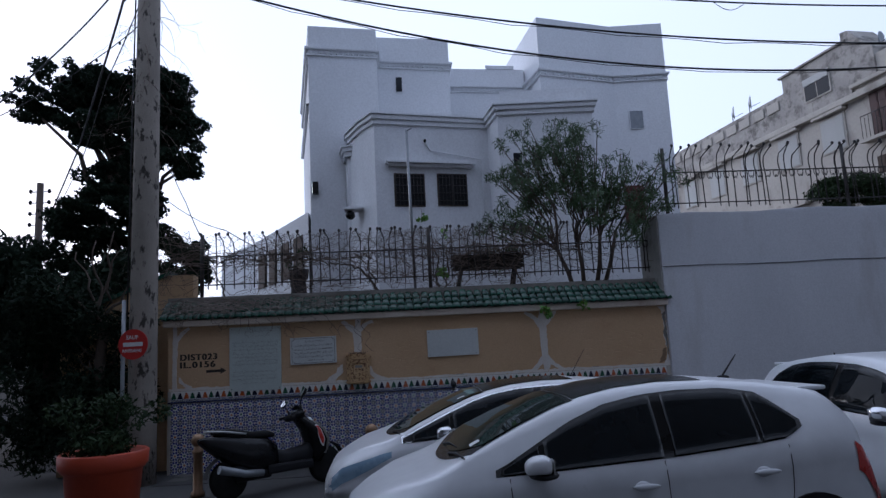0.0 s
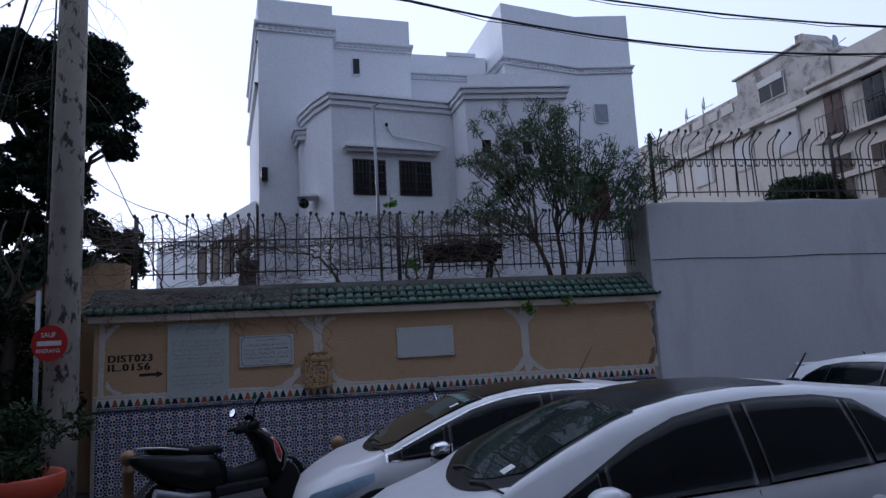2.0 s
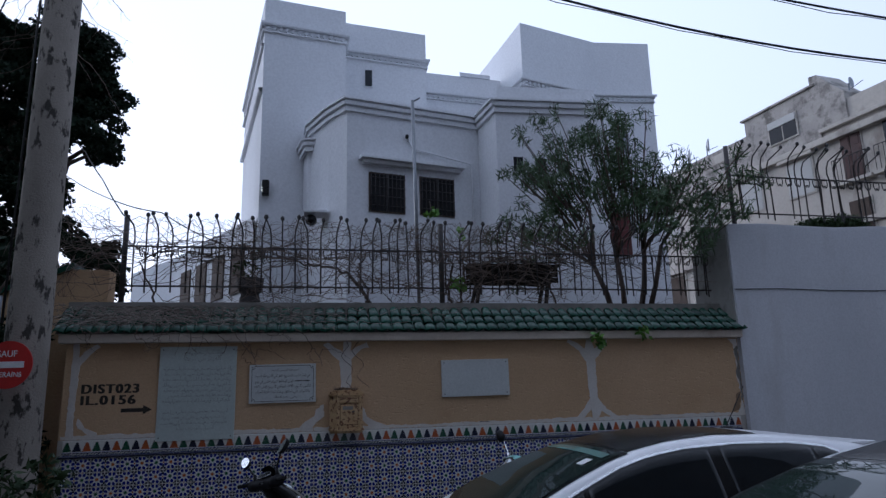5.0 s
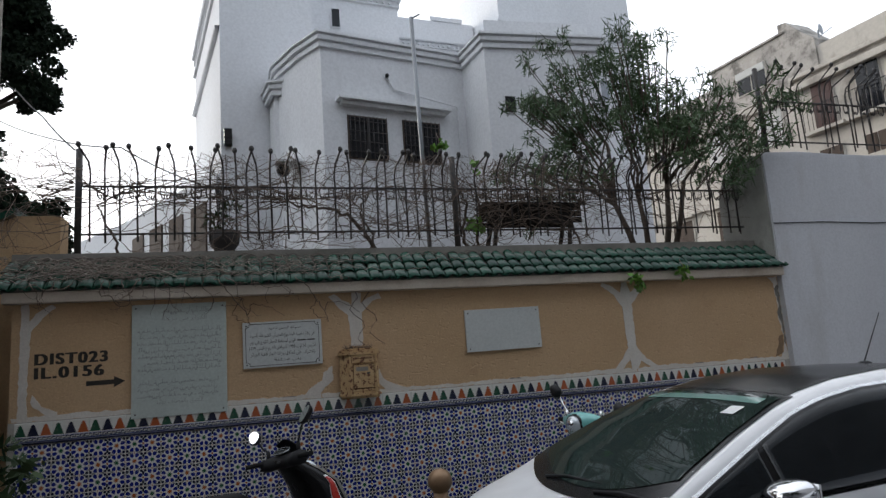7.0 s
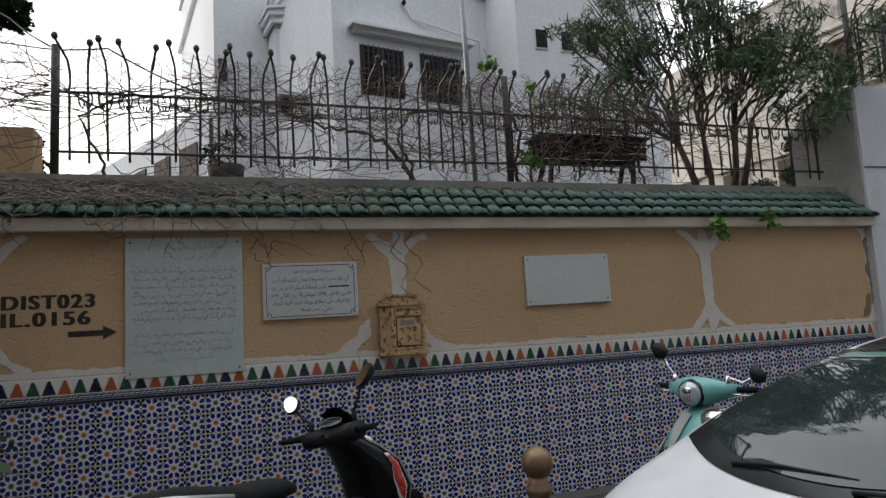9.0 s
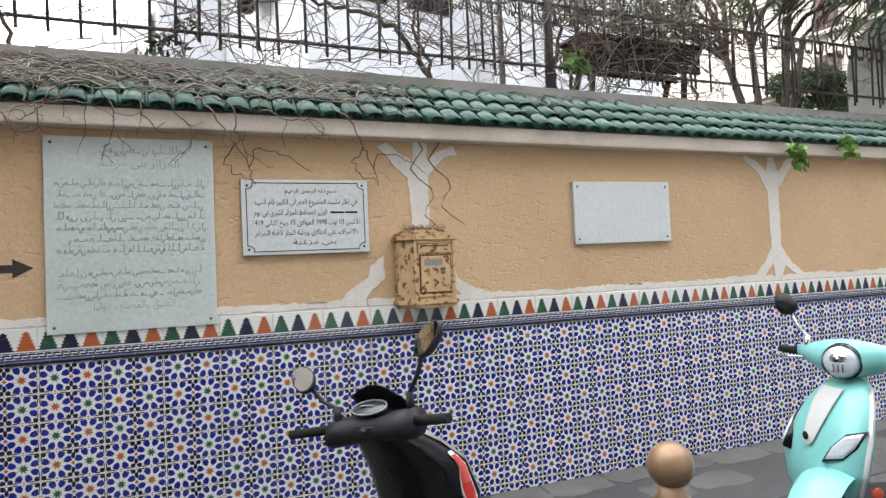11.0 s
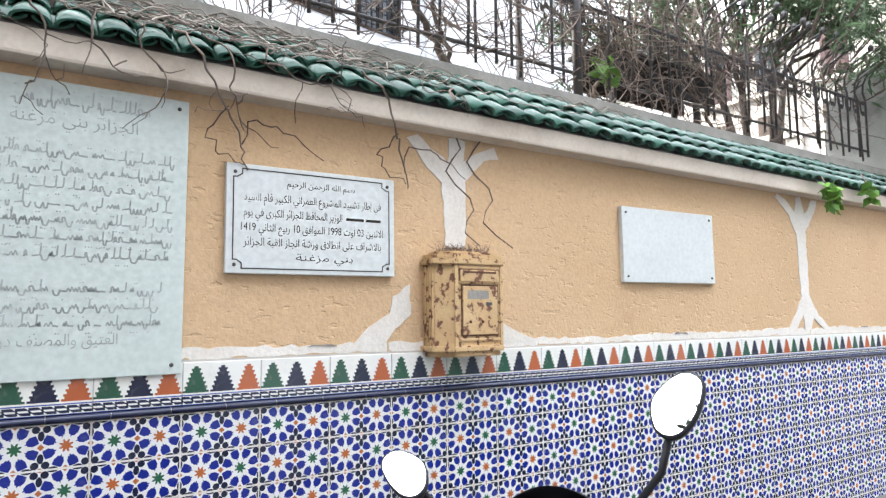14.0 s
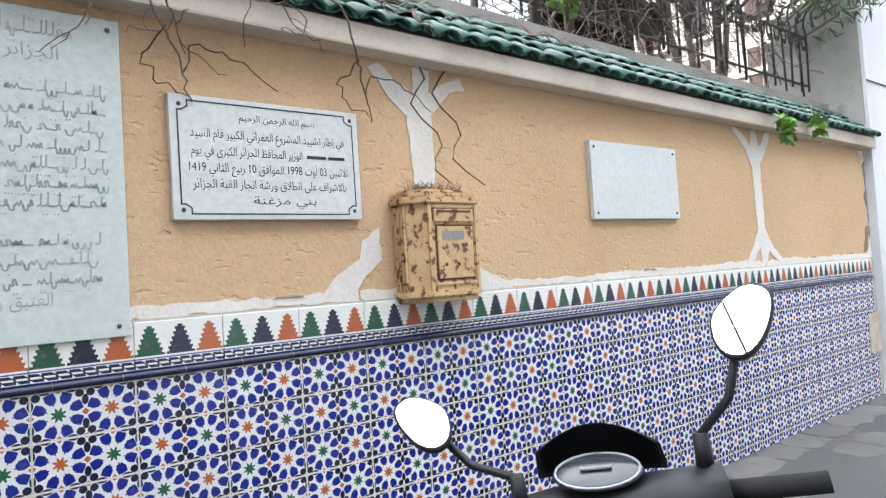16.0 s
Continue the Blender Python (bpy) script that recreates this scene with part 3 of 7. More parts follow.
def villa_window(x0, x1, z0, z1, y=0.0, grille=True):
    """A window on the slanting front, measured along it."""
    w = part("window", turned(box(bmesh.new(), x0 - 0.03, x1 + 0.03, y - 0.018, y - 0.003, z0 - 0.03, z1 + 0.03)), WOOD, villa)
    part("pane", turned(box(bmesh.new(), x0, x1, y - 0.026, y - 0.019, z0, z1)), DARKGLASS, w)
    bm = bmesh.new()
    xm = (x0 + x1) / 2
    box(bm, xm - 0.03, xm + 0.03, y - 0.05, y - 0.023, z0, z1)
    if grille:
        n = max(3, int((x1 - x0) / 0.09))
        for k in range(n + 1):
            xx = x0 + (x1 - x0) * k / n
            tube_into(bm, [(xx, y - 0.09, z0 - 0.02), (xx, y - 0.09, z1 + 0.02)], 0.008, seg=4)
        for k in range(4):
            zz = z0 + (z1 - z0) * (k + 0.5) / 4
            tube_into(bm, [(x0 - 0.02, y - 0.09, zz), (x1 + 0.02, y - 0.09, zz)], 0.008, seg=4)
    part("grille", turned(bm), IRON, w, "wrought iron window grille")
    return w


villa_window(0.57, 1.30, 5.37, 6.16)
villa_window(1.69, 2.43, 5.39, 6.18)
bm = box(bmesh.new(), 0.33, 2.66, -0.24, -0.003, 6.42, 6.485, 0.008)
box(bm, 0.40, 2.58, -0.14, -0.004, 6.345, 6.42, 0.008)
part("canopy", turned(bm), HOUSEWHITE, villa, "flat moulded hood over the two windows")
for x0, x1, z0, z1, y in ((3.15, 3.36, 6.15, 6.47, 15.585), (3.62, 3.85, 6.12, 6.45, 15.55), (4.1, 4.33, 6.1, 6.42, 15.515), (0.40, 0.58, 9.5, 9.95, 18.995), (8.2, 8.64, 8.72, 9.32, 20.60)):
    glass = GALV if x0 > 7 else DARKGLASS
    w = part("small_window", box(bmesh.new(), x0 - 0.02, x1 + 0.02, y - 0.02, y, z0 - 0.02, z1 + 0.02), HOUSEWHITE, villa)
    part("pane", box(bmesh.new(), x0, x1, y - 0.027, y - 0.021, z0, z1), glass, w)

# ---- long facade across the street ----
FA, FB = Vector((19.6, 13.0)), Vector((16.9, 37.0))
FD = (FB - FA).normalized()
FTURN = math.degrees(math.atan2(FD.y, FD.x))
flats = thing("apartment_building", "weathered cream apartment building with stained parapet and shutters", "building", (FA.x, FA.y, 0), FTURN)
LEN = (FB - FA).length
block("wall", (0, LEN, -9, 0, 0, 10.75), BEIGE, flats)
block("storey_cornice", (-0.1, LEN, 0, 0.30, 10.55, 10.8), BEIGE, flats, "", 0.03)
block("parapet", (0, 10.48, -8.6, -0.05, 10.75, 12.0), BEIGE, flats)
block("parapet_cornice", (0, 10.5, 0, 0.16, 11.05, 11.2), BEIGE, flats, "", 0.03)
block("penthouse", (10.5, 14.2, -6, 0.02, 10.75, 13.05), BEIGE2, flats, "stained grey rooftop storey")
block("roof_edge", (10.45, 14.35, -6.1, 0.12, 13.05, 13.14), BEIGE2, flats, "", 0.02)
block("parapet", (14.2, LEN, -8, -0.04, 10.75, 12.4), BEIGE2, flats)
for k in range(9):
    block("parapet_panel", (14.6 + 1.05 * k, 15.4 + 1.05 * k, -0.04, 0.02, 11.75, 12.2), BEIGE, flats, "pierced parapet panel", 0.03)
block("belt_course", (0, LEN, 0, 0.14, 7.2, 7.42), BEIGE, flats, "", 0.02)
part("chimney", prism(bmesh.new(), [(9.3, 11.2), (10.7, 11.2), (10.7, 13.5), (10.35, 13.45), (9.75, 12.75), (9.3, 12.3)], -1.2, 0.03), BEIGE2, flats, "stained gable stub beside the rooftop storey")
tube("downpipe", [(6.7, 0.08, 11.0), (6.7, 0.08, 4.0)], 0.06, BEIGE, flats, seg=8)


def flats_window(u, z0, z1, w, mat, hood=True):
    f = part("window", box(bmesh.new(), u - w / 2 - 0.08, u + w / 2 + 0.08, 0.0, 0.05, z0 - 0.06, z1 + 0.06), BEIGE, flats)
    leaf = part("shutter", box(bmesh.new(), u - w / 2, u + w / 2, 0.05, 0.06, z0, z1), mat, f)
    n = 14
    slat = mesh_of("slat", box(bmesh.new(), -w / 2, w / 2, 0.06, 0.072, 0.0, (z1 - z0) / n * 0.8), mat)
    for k in range(n):
        ob = new("slat", slat)
        ob.parent, ob.location = leaf, (u, 0, z0 + (z1 - z0) * (k + 0.1) / n)
    if hood:
        part("hood", box(bmesh.new(), u - w / 2 - 0.25, u + w / 2 + 0.25, 0.0, 0.28, z1 + 0.12, z1 + 0.25, 0.02), BEIGE, f)


def flats_door(u, z0, z1, w, mat):
    f = part("balcony_door", box(bmesh.new(), u - w / 2 - 0.05, u + w / 2 + 0.05, 0.0, 0.04, z0, z1 + 0.05), BEIGE, flats)
    for s in (-1, 1):
        leaf = part("leaf", box(bmesh.new(), u + (0.02 if s > 0 else -w / 2), u + (w / 2 if s > 0 else -0.02), 0.04, 0.07, z0, z1), mat, f)
        for k in range(3):
            za = z0 + 0.1 + k * (z1 - z0) / 3
            part("panel", box(bmesh.new(), u + s * w / 4 - w / 6, u + s * w / 4 + w / 6, 0.07, 0.085, za, za + (z1 - z0) / 3 - 0.16), mat, leaf)


for k, u in enumerate((9.35, 7.65, 5.6, 3.6, 1.6)):
    flats_door(u, 8.9, 10.6, 0.8, DOORBROWN if k % 2 == 0 else DARKGLASS)
    flats_door(u, 6.2, 8.1, 0.85, WOOD)
for u in (11.7, 14.3, 17.0, 19.7, 22.2):
    flats_window(u, 8.95, 10.3, 1.2, BLIND)
    flats_window(u, 5.6, 7.0, 1.2, WOOD)
w = part("window", box(bmesh.new(), 11.45, 12.95, 0.02, 0.07, 11.4, 12.42), BEIGE, flats)
part("blind_box", box(bmesh.new(), 11.5, 12.9, 0.07, 0.12, 12.1, 12.4, 0.01), BLIND, w, "half-lowered white blind")
part("pane", box(bmesh.new(), 11.52, 12.17, 0.07, 0.08, 11.46, 12.09), DARKGLASS, w)
part("pane", box(bmesh.new(), 12.24, 12.88, 0.07, 0.08, 11.46, 12.09), DARKGLASS, w)

# ---- unseen walls behind the viewer, added to keep skylight off the street ----
back = thing("building_behind", "unseen plain grey building added behind the viewer to shade the street", "building", kind="structure")
block("wall_body", (-30, 30, -7, -2.4, 0, 18.5), BLOCKERGREY, back)
block("end_wall", (-17.0, -15.0, -2.4, 9.5, 0, 13.0), BLOCKERGREY, back)
block("end_wall", (20.0, 22.0, -2.4, 12.0, 0, 13.0), BLOCKERGREY, back)


# ---- parked cars ----
LOW_LONG = [(0.86, 0.912), (1.0, 0.92), (1.18, 0.935), (1.6, 0.955), (2.4, 0.99), (3.1, 1.04), (3.45, 1.10)]
UP_LONG = [(0.86, 0.925), (1.05, 1.02), (1.35, 1.155), (1.62, 1.265), (1.85, 1.33), (2.1, 1.368), (2.5, 1.385), (2.9, 1.375), (3.2, 1.335), (3.38, 1.24), (3.45, 1.12)]
LOW_KICK = [(1.13, 0.925), (1.5, 0.94), (2.37, 0.985), (2.9, 1.03), (3.19, 1.06), (3.31, 1.13)]
UP_KICK = [(1.13, 0.94), (1.37, 1.065), (1.65, 1.21), (1.93, 1.315), (2.2, 1.365), (2.49, 1.385), (2.85, 1.38), (3.09, 1.34), (3.22, 1.24), (3.31, 1.145)]


def car(name, label, at, turn, paint, dark_roof, tall=1.0, group="parked cars", cap=None, low=LOW_LONG, up=UP_LONG, pane_at=(0.95, 1.34, 1.38, 2.27, 2.36, 3.05, 3.08, 3.42), mirror_x=1.40, screen=0.84, aerial=(3.17, 0.14, 0.18, 0.012), trim=False):
    """A five-door hatchback, nose at x = 0 and tail at x = 3.96, right side towards +y."""
    c = thing(name, label, "car", at, turn, group=group)
    top = [(0, 0.50), (0.05, 0.64), (0.2, 0.74), (0.42, 0.848), (0.60, 0.895), (0.72, 0.930), (0.82, 0.978), (1.0, 1.082), (1.3, 1.222), (1.6, 1.34), (1.8, 1.395), (2.05, 1.445), (2.4, 1.472), (2.8, 1.465), (3.2, 1.425), (3.5, 1.372), (3.62, 1.34), (3.72, 1.23), (3.84, 1.06), (3.92, 0.84), (3.96, 0.6)]
    belt = [(0, 0.46), (0.2, 0.66), (0.6, 0.79), (1.1, 0.90), (1.6, 0.93), (2.4, 0.965), (3.2, 1.02), (3.6, 1.05), (3.75, 0.98), (3.96, 0.56)]
    half = [(0, 0.50), (0.06, 0.62), (0.2, 0.74), (0.5, 0.83), (0.9, 0.865), (2.0, 0.87), (3.0, 0.87), (3.5, 0.85), (3.8, 0.78), (3.92, 0.68), (3.96, 0.58)]
    roof = [(0, 0.40), (0.5, 0.66), (0.72, 0.74), (0.95, 0.72), (1.7, 0.59), (2.4, 0.565), (3.2, 0.555), (3.6, 0.58), (3.8, 0.66), (3.96, 0.5)]

    def side_y(x, z):
        h, b, w, r = lerp_table(top, x), min(lerp_table(belt, x), lerp_table(top, x) - 0.02), lerp_table(half, x) * 0.965, lerp_table(roof, x)
        k = min(1.0, max(0.0, (z - b) / max(0.02, (h - b))))
        return w + (r - w) * (k ** 1.25)

    def section(x):
        h, w = lerp_table(top, x), lerp_table(half, x)
        b = min(lerp_table(belt, x), h - 0.02)
        lo = 0.2 if 0.1 < x < 3.9 else 0.28
        pts = [(0, lo), (0.8 * w, lo), (0.95 * w, lo + 0.05), (0.99 * w, lo + 0.14), (w, lo + 0.3 * (b - lo)), (w, lo + 0.55 * (b - lo)), (0.985 * w, lo + 0.72 * (b - lo)), (0.995 * w, lo + 0.8 * (b - lo)), (0.99 * w, lo + 0.93 * (b - lo)), (0.965 * w, b)]
        for k in (0.25, 0.5, 0.75, 0.87):
            pts.append((side_y(x, b + (h - b) * k), b + (h - b) * k))
        ye = pts[-1][0]
        pts += [(ye - 0.05, b + (h - b) * 0.95), (ye * 0.75, h - 0.012 * min(1, (h - b) * 3)), (ye * 0.4, h - 0.003), (0, h)]
        return pts

    xs = sorted(set([round(v, 3) for v in np.linspace(0, 3.96, 67)] + [0.02, 3.94]))
    bm = bmesh.new()
    rings = []
    for x in xs:
        s = section(x)
        rings.append([(x, -y, z) for y, z in s] + [(x, y, z) for y, z in s[-2:0:-1]])
    vs = [[bm.verts.new(p) for p in r] for r in rings]
    n = len(vs[0])
    for a, b in zip(vs, vs[1:]):
        for i in range(n):
            bm.faces.new((a[i], b[i], b[(i + 1) % n], a[(i + 1) % n])).smooth = True
    bm.faces.new(vs[0]), bm.faces.new(vs[-1][::-1])
    bmesh.ops.recalc_face_normals(bm, faces=bm.faces)
    body = part("body", bm, paint, c)

    def side_patch(nm, lower, upper, x0, x1, mat, sgn, lift=0.005, label="", steps=28, parent=c):
        bm = bmesh.new()
        rows = []
        for x in np.linspace(x0, x1, steps):
            za, zb = lerp_table(lower, x), lerp_table(upper, x)
            rows.append([(x, sgn * (side_y(x, za + (zb - za) * k) + lift), za + (zb - za) * k) for k in np.linspace(0, 1, 7)])
        strip(bm, rows)
        bmesh.ops.solidify(bm, geom=bm.faces[:], thickness=0.004 * sgn)
        bmesh.ops.recalc_face_normals(bm, faces=bm.faces)
        return part(nm, bm, mat, parent, label, True)

    for s in (-1, 1):
        if trim:
            side_patch("chrome_trim", [(x, z - 0.028) for x, z in low], [(x, z + 0.028) for x, z in up], low[0][0] - 0.04, low[-1][0] + 0.03, CHROME, s, 0.0025, "thin chrome line round the side windows")
        side_patch("window_surround", [(x, z - 0.014) for x, z in low], [(x, z + 0.014) for x, z in up], low[0][0] - 0.02, low[-1][0] + 0.015, GLOSSBLACK, s, 0.006 if trim else 0.003, "black window surround")
        for nm, x0, x1 in zip(("quarter_light", "front_window", "rear_window", "rear_quarter_light"), pane_at[::2], pane_at[1::2]):
            side_patch(nm, low, up, x0, x1, CARGLASS, s, 0.010)
        # mirror
        mx = mirror_x
        y0 = side_y(mx, 0.95)
        bm = bmesh.new()
        bmesh.ops.create_uvsphere(bm, u_segments=22, v_segments=14, radius=1.0)
        for v in bm.verts:
            x, y, z = v.co
            flat = max(-0.55, z)
            v.co = (mx + 0.115 * x * (1 if x < 0 else 0.55), s * (y0 + 0.135 + 0.125 * math.copysign(abs(y) ** 0.85, y)), 0.985 + 0.075 * math.copysign(abs(flat) ** 0.8, flat) + 0.02 * y)
        mir = part("mirror", bm, cap or paint, c, "", True)
        block("mirror_glass", (mx + 0.060, mx + 0.068, s * (y0 + 0.135) - 0.085, s * (y0 + 0.135) + 0.085, 0.945, 1.04), MIRROR, mir)
        bm = bmesh.new()
        tube_into(bm, [(mx, s * (y0 - 0.01), 0.925), (mx, s * (y0 + 0.08), 0.94)], 0.035, 0.03, 8)
        bmesh.ops.create_uvsphere(bm, u_segments=14, v_segments=8, radius=1.0, matrix=Matrix.Translation((mx + 0.01, s * (y0 + 0.13), 0.93)) @ Matrix.Diagonal((0.10, 0.11, 0.03, 1)))
        part("mirror_foot", bm, BLACKPL, mir, "", True)
        # handles and shut lines
        for hx in (2.12, 2.98):
            zz = 0.80 + (hx - 2.12) * 0.05
            yy = lerp_table(half, hx)
            bm = bmesh.new()
            bmesh.ops.create_uvsphere(bm, u_segments=12, v_segments=8, radius=1.0, matrix=Matrix.Translation((hx, s * (yy + 0.018), zz)) @ Matrix.Diagonal((0.10, 0.016, 0.02, 1)))
            bmesh.ops.create_uvsphere(bm, u_segments=12, v_segments=8, radius=1.0, matrix=Matrix.Translation((hx - 0.02, s * (yy + 0.0), zz)) @ Matrix.Diagonal((0.055, 0.02, 0.035, 1)))
            part("door_handle", bm, paint, c, "", True)
        for lx in (1.22, 2.30, 3.18):
            bm = bmesh.new()
            pts = []
            for z in np.linspace(0.32, lerp_table(belt, lx) - 0.01, 10):
                w, b = lerp_table(half, lx), lerp_table(belt, lx)
                lo = 0.2
                prof = [(lo + 0.14, 0.99 * w), (lo + 0.3 * (b - lo), w), (lo + 0.55 * (b - lo), w), (lo + 0.72 * (b - lo), 0.985 * w), (lo + 0.8 * (b - lo), 0.995 * w), (lo + 0.93 * (b - lo), 0.99 * w), (b, 0.965 * w)]
                pts.append((lx + (0.06 * (0.6 - z) if lx < 3 else -0.25 * max(0, 0.75 - z)), s * (lerp_table(prof, z) + 0.0005), z))
            part("shut_line", tube_into(bm, pts, 0.0035, seg=4), BLACKPL, c)
        # wheels
        for wx in (0.80, 3.32):
            wy = s * 0.80
            arch = bmesh.new()
            bmesh.ops.create_cone(arch, cap_ends=True, segments=32, radius1=0.355, radius2=0.355, depth=0.16, matrix=Matrix.Translation((wx, wy, 0.33)) @ Matrix.Rotation(math.pi / 2, 4, "X"))
            part("wheel_arch", arch, BLACKPL, c)
            bm = bmesh.new()
            prof = [(0.19, -0.09), (0.29, -0.095), (0.305, -0.07), (0.31, 0.0), (0.305, 0.07), (0.29, 0.095), (0.19, 0.09)]
            lathe(bm, prof, 28)
            bm.transform(Matrix.Translation((wx, s * 0.835, 0.31)) @ Matrix.Rotation(math.pi / 2, 4, "X"))
            wh = part("wheel", bm, RUBBER, c, "black tyre on a silver rim")
            bm = bmesh.new()
            lathe(bm, [(0.02, 0.0), (0.05, 0.02), (0.06, 0.0), (0.18, -0.02), (0.2, 0.02)], 20)
            for k in range(5):
                an = k * 2 * math.pi / 5
                tube_into(bm, [(0.03 * math.cos(an), 0.03 * math.sin(an), 0.03), (0.19 * math.cos(an), 0.19 * math.sin(an), 0.03)], 0.022, 0.03, 5)
            bm.transform(Matrix.Translation((wx, s * 0.90, 0.31)) @ Matrix.Rotation(-s * math.pi / 2, 4, "X"))
            part("rim", bm, SILVER, wh)

        # lamps
        def nose(x, k, lift=0.006):
            h, w = lerp_table(top, x), lerp_table(half, x)
            b = min(lerp_table(belt, x), h - 0.02)
            z = 0.2 + (b - 0.2) * k
            return (x, s * (lerp_table([(0.3, w), (0.55, w), (0.72, 0.985 * w), (0.8, 0.995 * w), (0.93, 0.99 * w), (1.0, 0.965 * w)], k) + lift), z + 0.003)

        bm = bmesh.new()
        rows = []
        for x in np.linspace(0.05, 0.72, 14):
            t = (x - 0.05) / 0.67
            rows.append([nose(x, k) for k in np.linspace(0.56 + 0.33 * t, 0.985, 5)])
        strip(bm, rows)
        part("headlight", bm, LENSBLUE, c, "clear swept-back headlamp", True)
        bm = bmesh.new()
        rows = []
        for x in np.linspace(3.70, 3.945, 10):
            t = (x - 3.7) / 0.245
            rows.append([nose(x, k, 0.008) for k in np.linspace(0.74 - 0.1 * t, 0.985 - 0.05 * t, 5)])
        strip(bm, rows)
        part("tail_light", bm, REDLENS, c, "red tail lamp", True)

    def top_patch(nm, x0, x1, wfun, mat, lift, label="", bow=0.0):
        """A sheet lying on the body's top; bow draws its front edge back at the sides."""
        rows = []
        for t in np.linspace(0, 1, 16):
            row = []
            for k in np.linspace(-1, 1, 17):
                x = x0 + (x1 - x0) * t + bow * k * k * (1 - t)
                ys, zs = zip(*sorted(section(x)[13:]))
                y = k * min(wfun(x), max(ys) - 0.012)
                row.append((x, y, float(np.interp(abs(y), ys, zs)) + lift))
            rows.append(row)
        return part(nm, strip(bmesh.new(), rows), mat, c, label, True)

    top_patch("windscreen_surround", screen - 0.12, 1.74, lambda x: lerp_table(roof, x) - 0.005 - 0.01 * x, GLOSSBLACK, 0.004, "black cowl and screen frame", 0.20)
    top_patch("windscreen", screen - 0.03, 1.70, lambda x: lerp_table(roof, x) - 0.045 - 0.01 * x, SCREENGLASS, 0.009, "", 0.20)
    if dark_roof:
        top_patch("roof_panel", 1.745, 2.75, lambda x: lerp_table(roof, x) - 0.06, GLOSSBLACK, 0.004, "black glass roof panel")
    top_patch("rear_screen", 3.64, 3.76, lambda x: 0.5, CARGLASS, 0.006)
    block("spoiler", (3.5, 3.72, -0.52, 0.52, 1.335, 1.365), paint, c, "", 0.012)
    ax, dx, dz, ar = aerial
    az = lerp_table(top, ax)
    part("aerial_base", ellipsoid(bmesh.new(), (ax + 0.01, 0, az), (0.06, 0.025, 0.02), 10), BLACKPL, c, "", True)
    tube("aerial", [(ax, 0, az - 0.005), (ax + 0.02, 0, az + 0.03), (ax + dx, 0, az + dz)], ar, BLACKPL, c, ar * 0.5, 6)
    # sky showing through the upper screen, painted as an opaque pale green band
    if trim:
        top_patch("sun_strip", 1.585, 1.655, lambda x: lerp_table(roof, x) - 0.12, SKYBAND, 0.012, "pale green band painted as sky seen through the screen top")
    top_patch("sticker", 0.98 if not trim else 1.46, 1.05 if not trim else 1.54, lambda x: 0.05, SIGNWHITE, 0.0125, "small pale windscreen sticker").location = (0, -0.47 if not trim else -0.40, -0.006)
    for k in (-0.35, 0.2):
        tube("wiper", [(screen - 0.04, k + 0.1, lerp_table(top, screen - 0.04) + 0.012), (screen, k - 0.1, lerp_table(top, screen) + 0.016), (screen + 0.03, k - 0.42, lerp_table(top, screen + 0.03) + 0.004)], 0.009, BLACKPL, c, 0.006, 5)
    block("lower_grille", (-0.012, 0.05, -0.36, 0.36, 0.30, 0.42), BLACKPL, c, "", 0.01)
    block("upper_grille", (-0.008, 0.05, -0.26, 0.26, 0.46, 0.50), BLACKPL, c, "", 0.008)
    c.scale = (1, 1, tall)
    return c


car("hatchback", "pale grey hatchback with black glass roof and tinted windows", (-0.45, 5.40, 0), 0, CARSILVER, True, 1.01, low=LOW_KICK, up=UP_KICK, pane_at=(1.16, 1.42, 1.46, 2.28, 2.36, 2.98, 3.01, 3.295), screen=0.88)
car("hatchback", "white hatchback with black roof and chrome mirrors beside the wall", (-0.77, 7.85, 0), 0, CARWHITE, True, 0.955, cap=CHROME, mirror_x=1.29, screen=0.78, aerial=(2.86, 0.2, 0.33, 0.006), trim=True)
car("hatchback", "silver-white hatchback parked nose out from the white wall", (5.2, 4.2, 0), 90, CARSILVER, False, 1.04, cap=CHROME, aerial=(3.3, 0.03, 0.05, 0.012))


# ---- plaques, patches and lettering on the wall ----
def ragged(points, amount, seed):
    rnd = random.Random(seed)
    out = []
    for (x0, z0), (x1, z1) in zip(points, points[1:] + points[:1]):
        n = max(1, int(math.hypot(x1 - x0, z1 - z0) / 0.035))
        for k in range(n):
            t = k / n
            out.append((x0 + (x1 - x0) * t + rnd.uniform(-amount, amount), z0 + (z1 - z0) * t + rnd.uniform(-amount, amount)))
    return out


def patch(points, seed, lift=0.005, amount=0.006, mat=PLASTER, name="plaster_patch", label="bare white plaster patch"):
    bm = bmesh.new()
    a = [bm.verts.new((x, WY - lift, z)) for x, z in ragged(points, amount, seed)]
    f = bm.faces.new(a)
    r = bmesh.ops.extrude_face_region(bm, geom=[f])
    for v in r["geom"]:
        if isinstance(v, bmesh.types.BMVert):
            v.co.y = WY - 0.0005
    bmesh.ops.recalc_face_normals(bm, faces=bm.faces)
    bmesh.ops.triangulate(bm, faces=bm.faces)
    return part(name, bm, mat, wall, label)


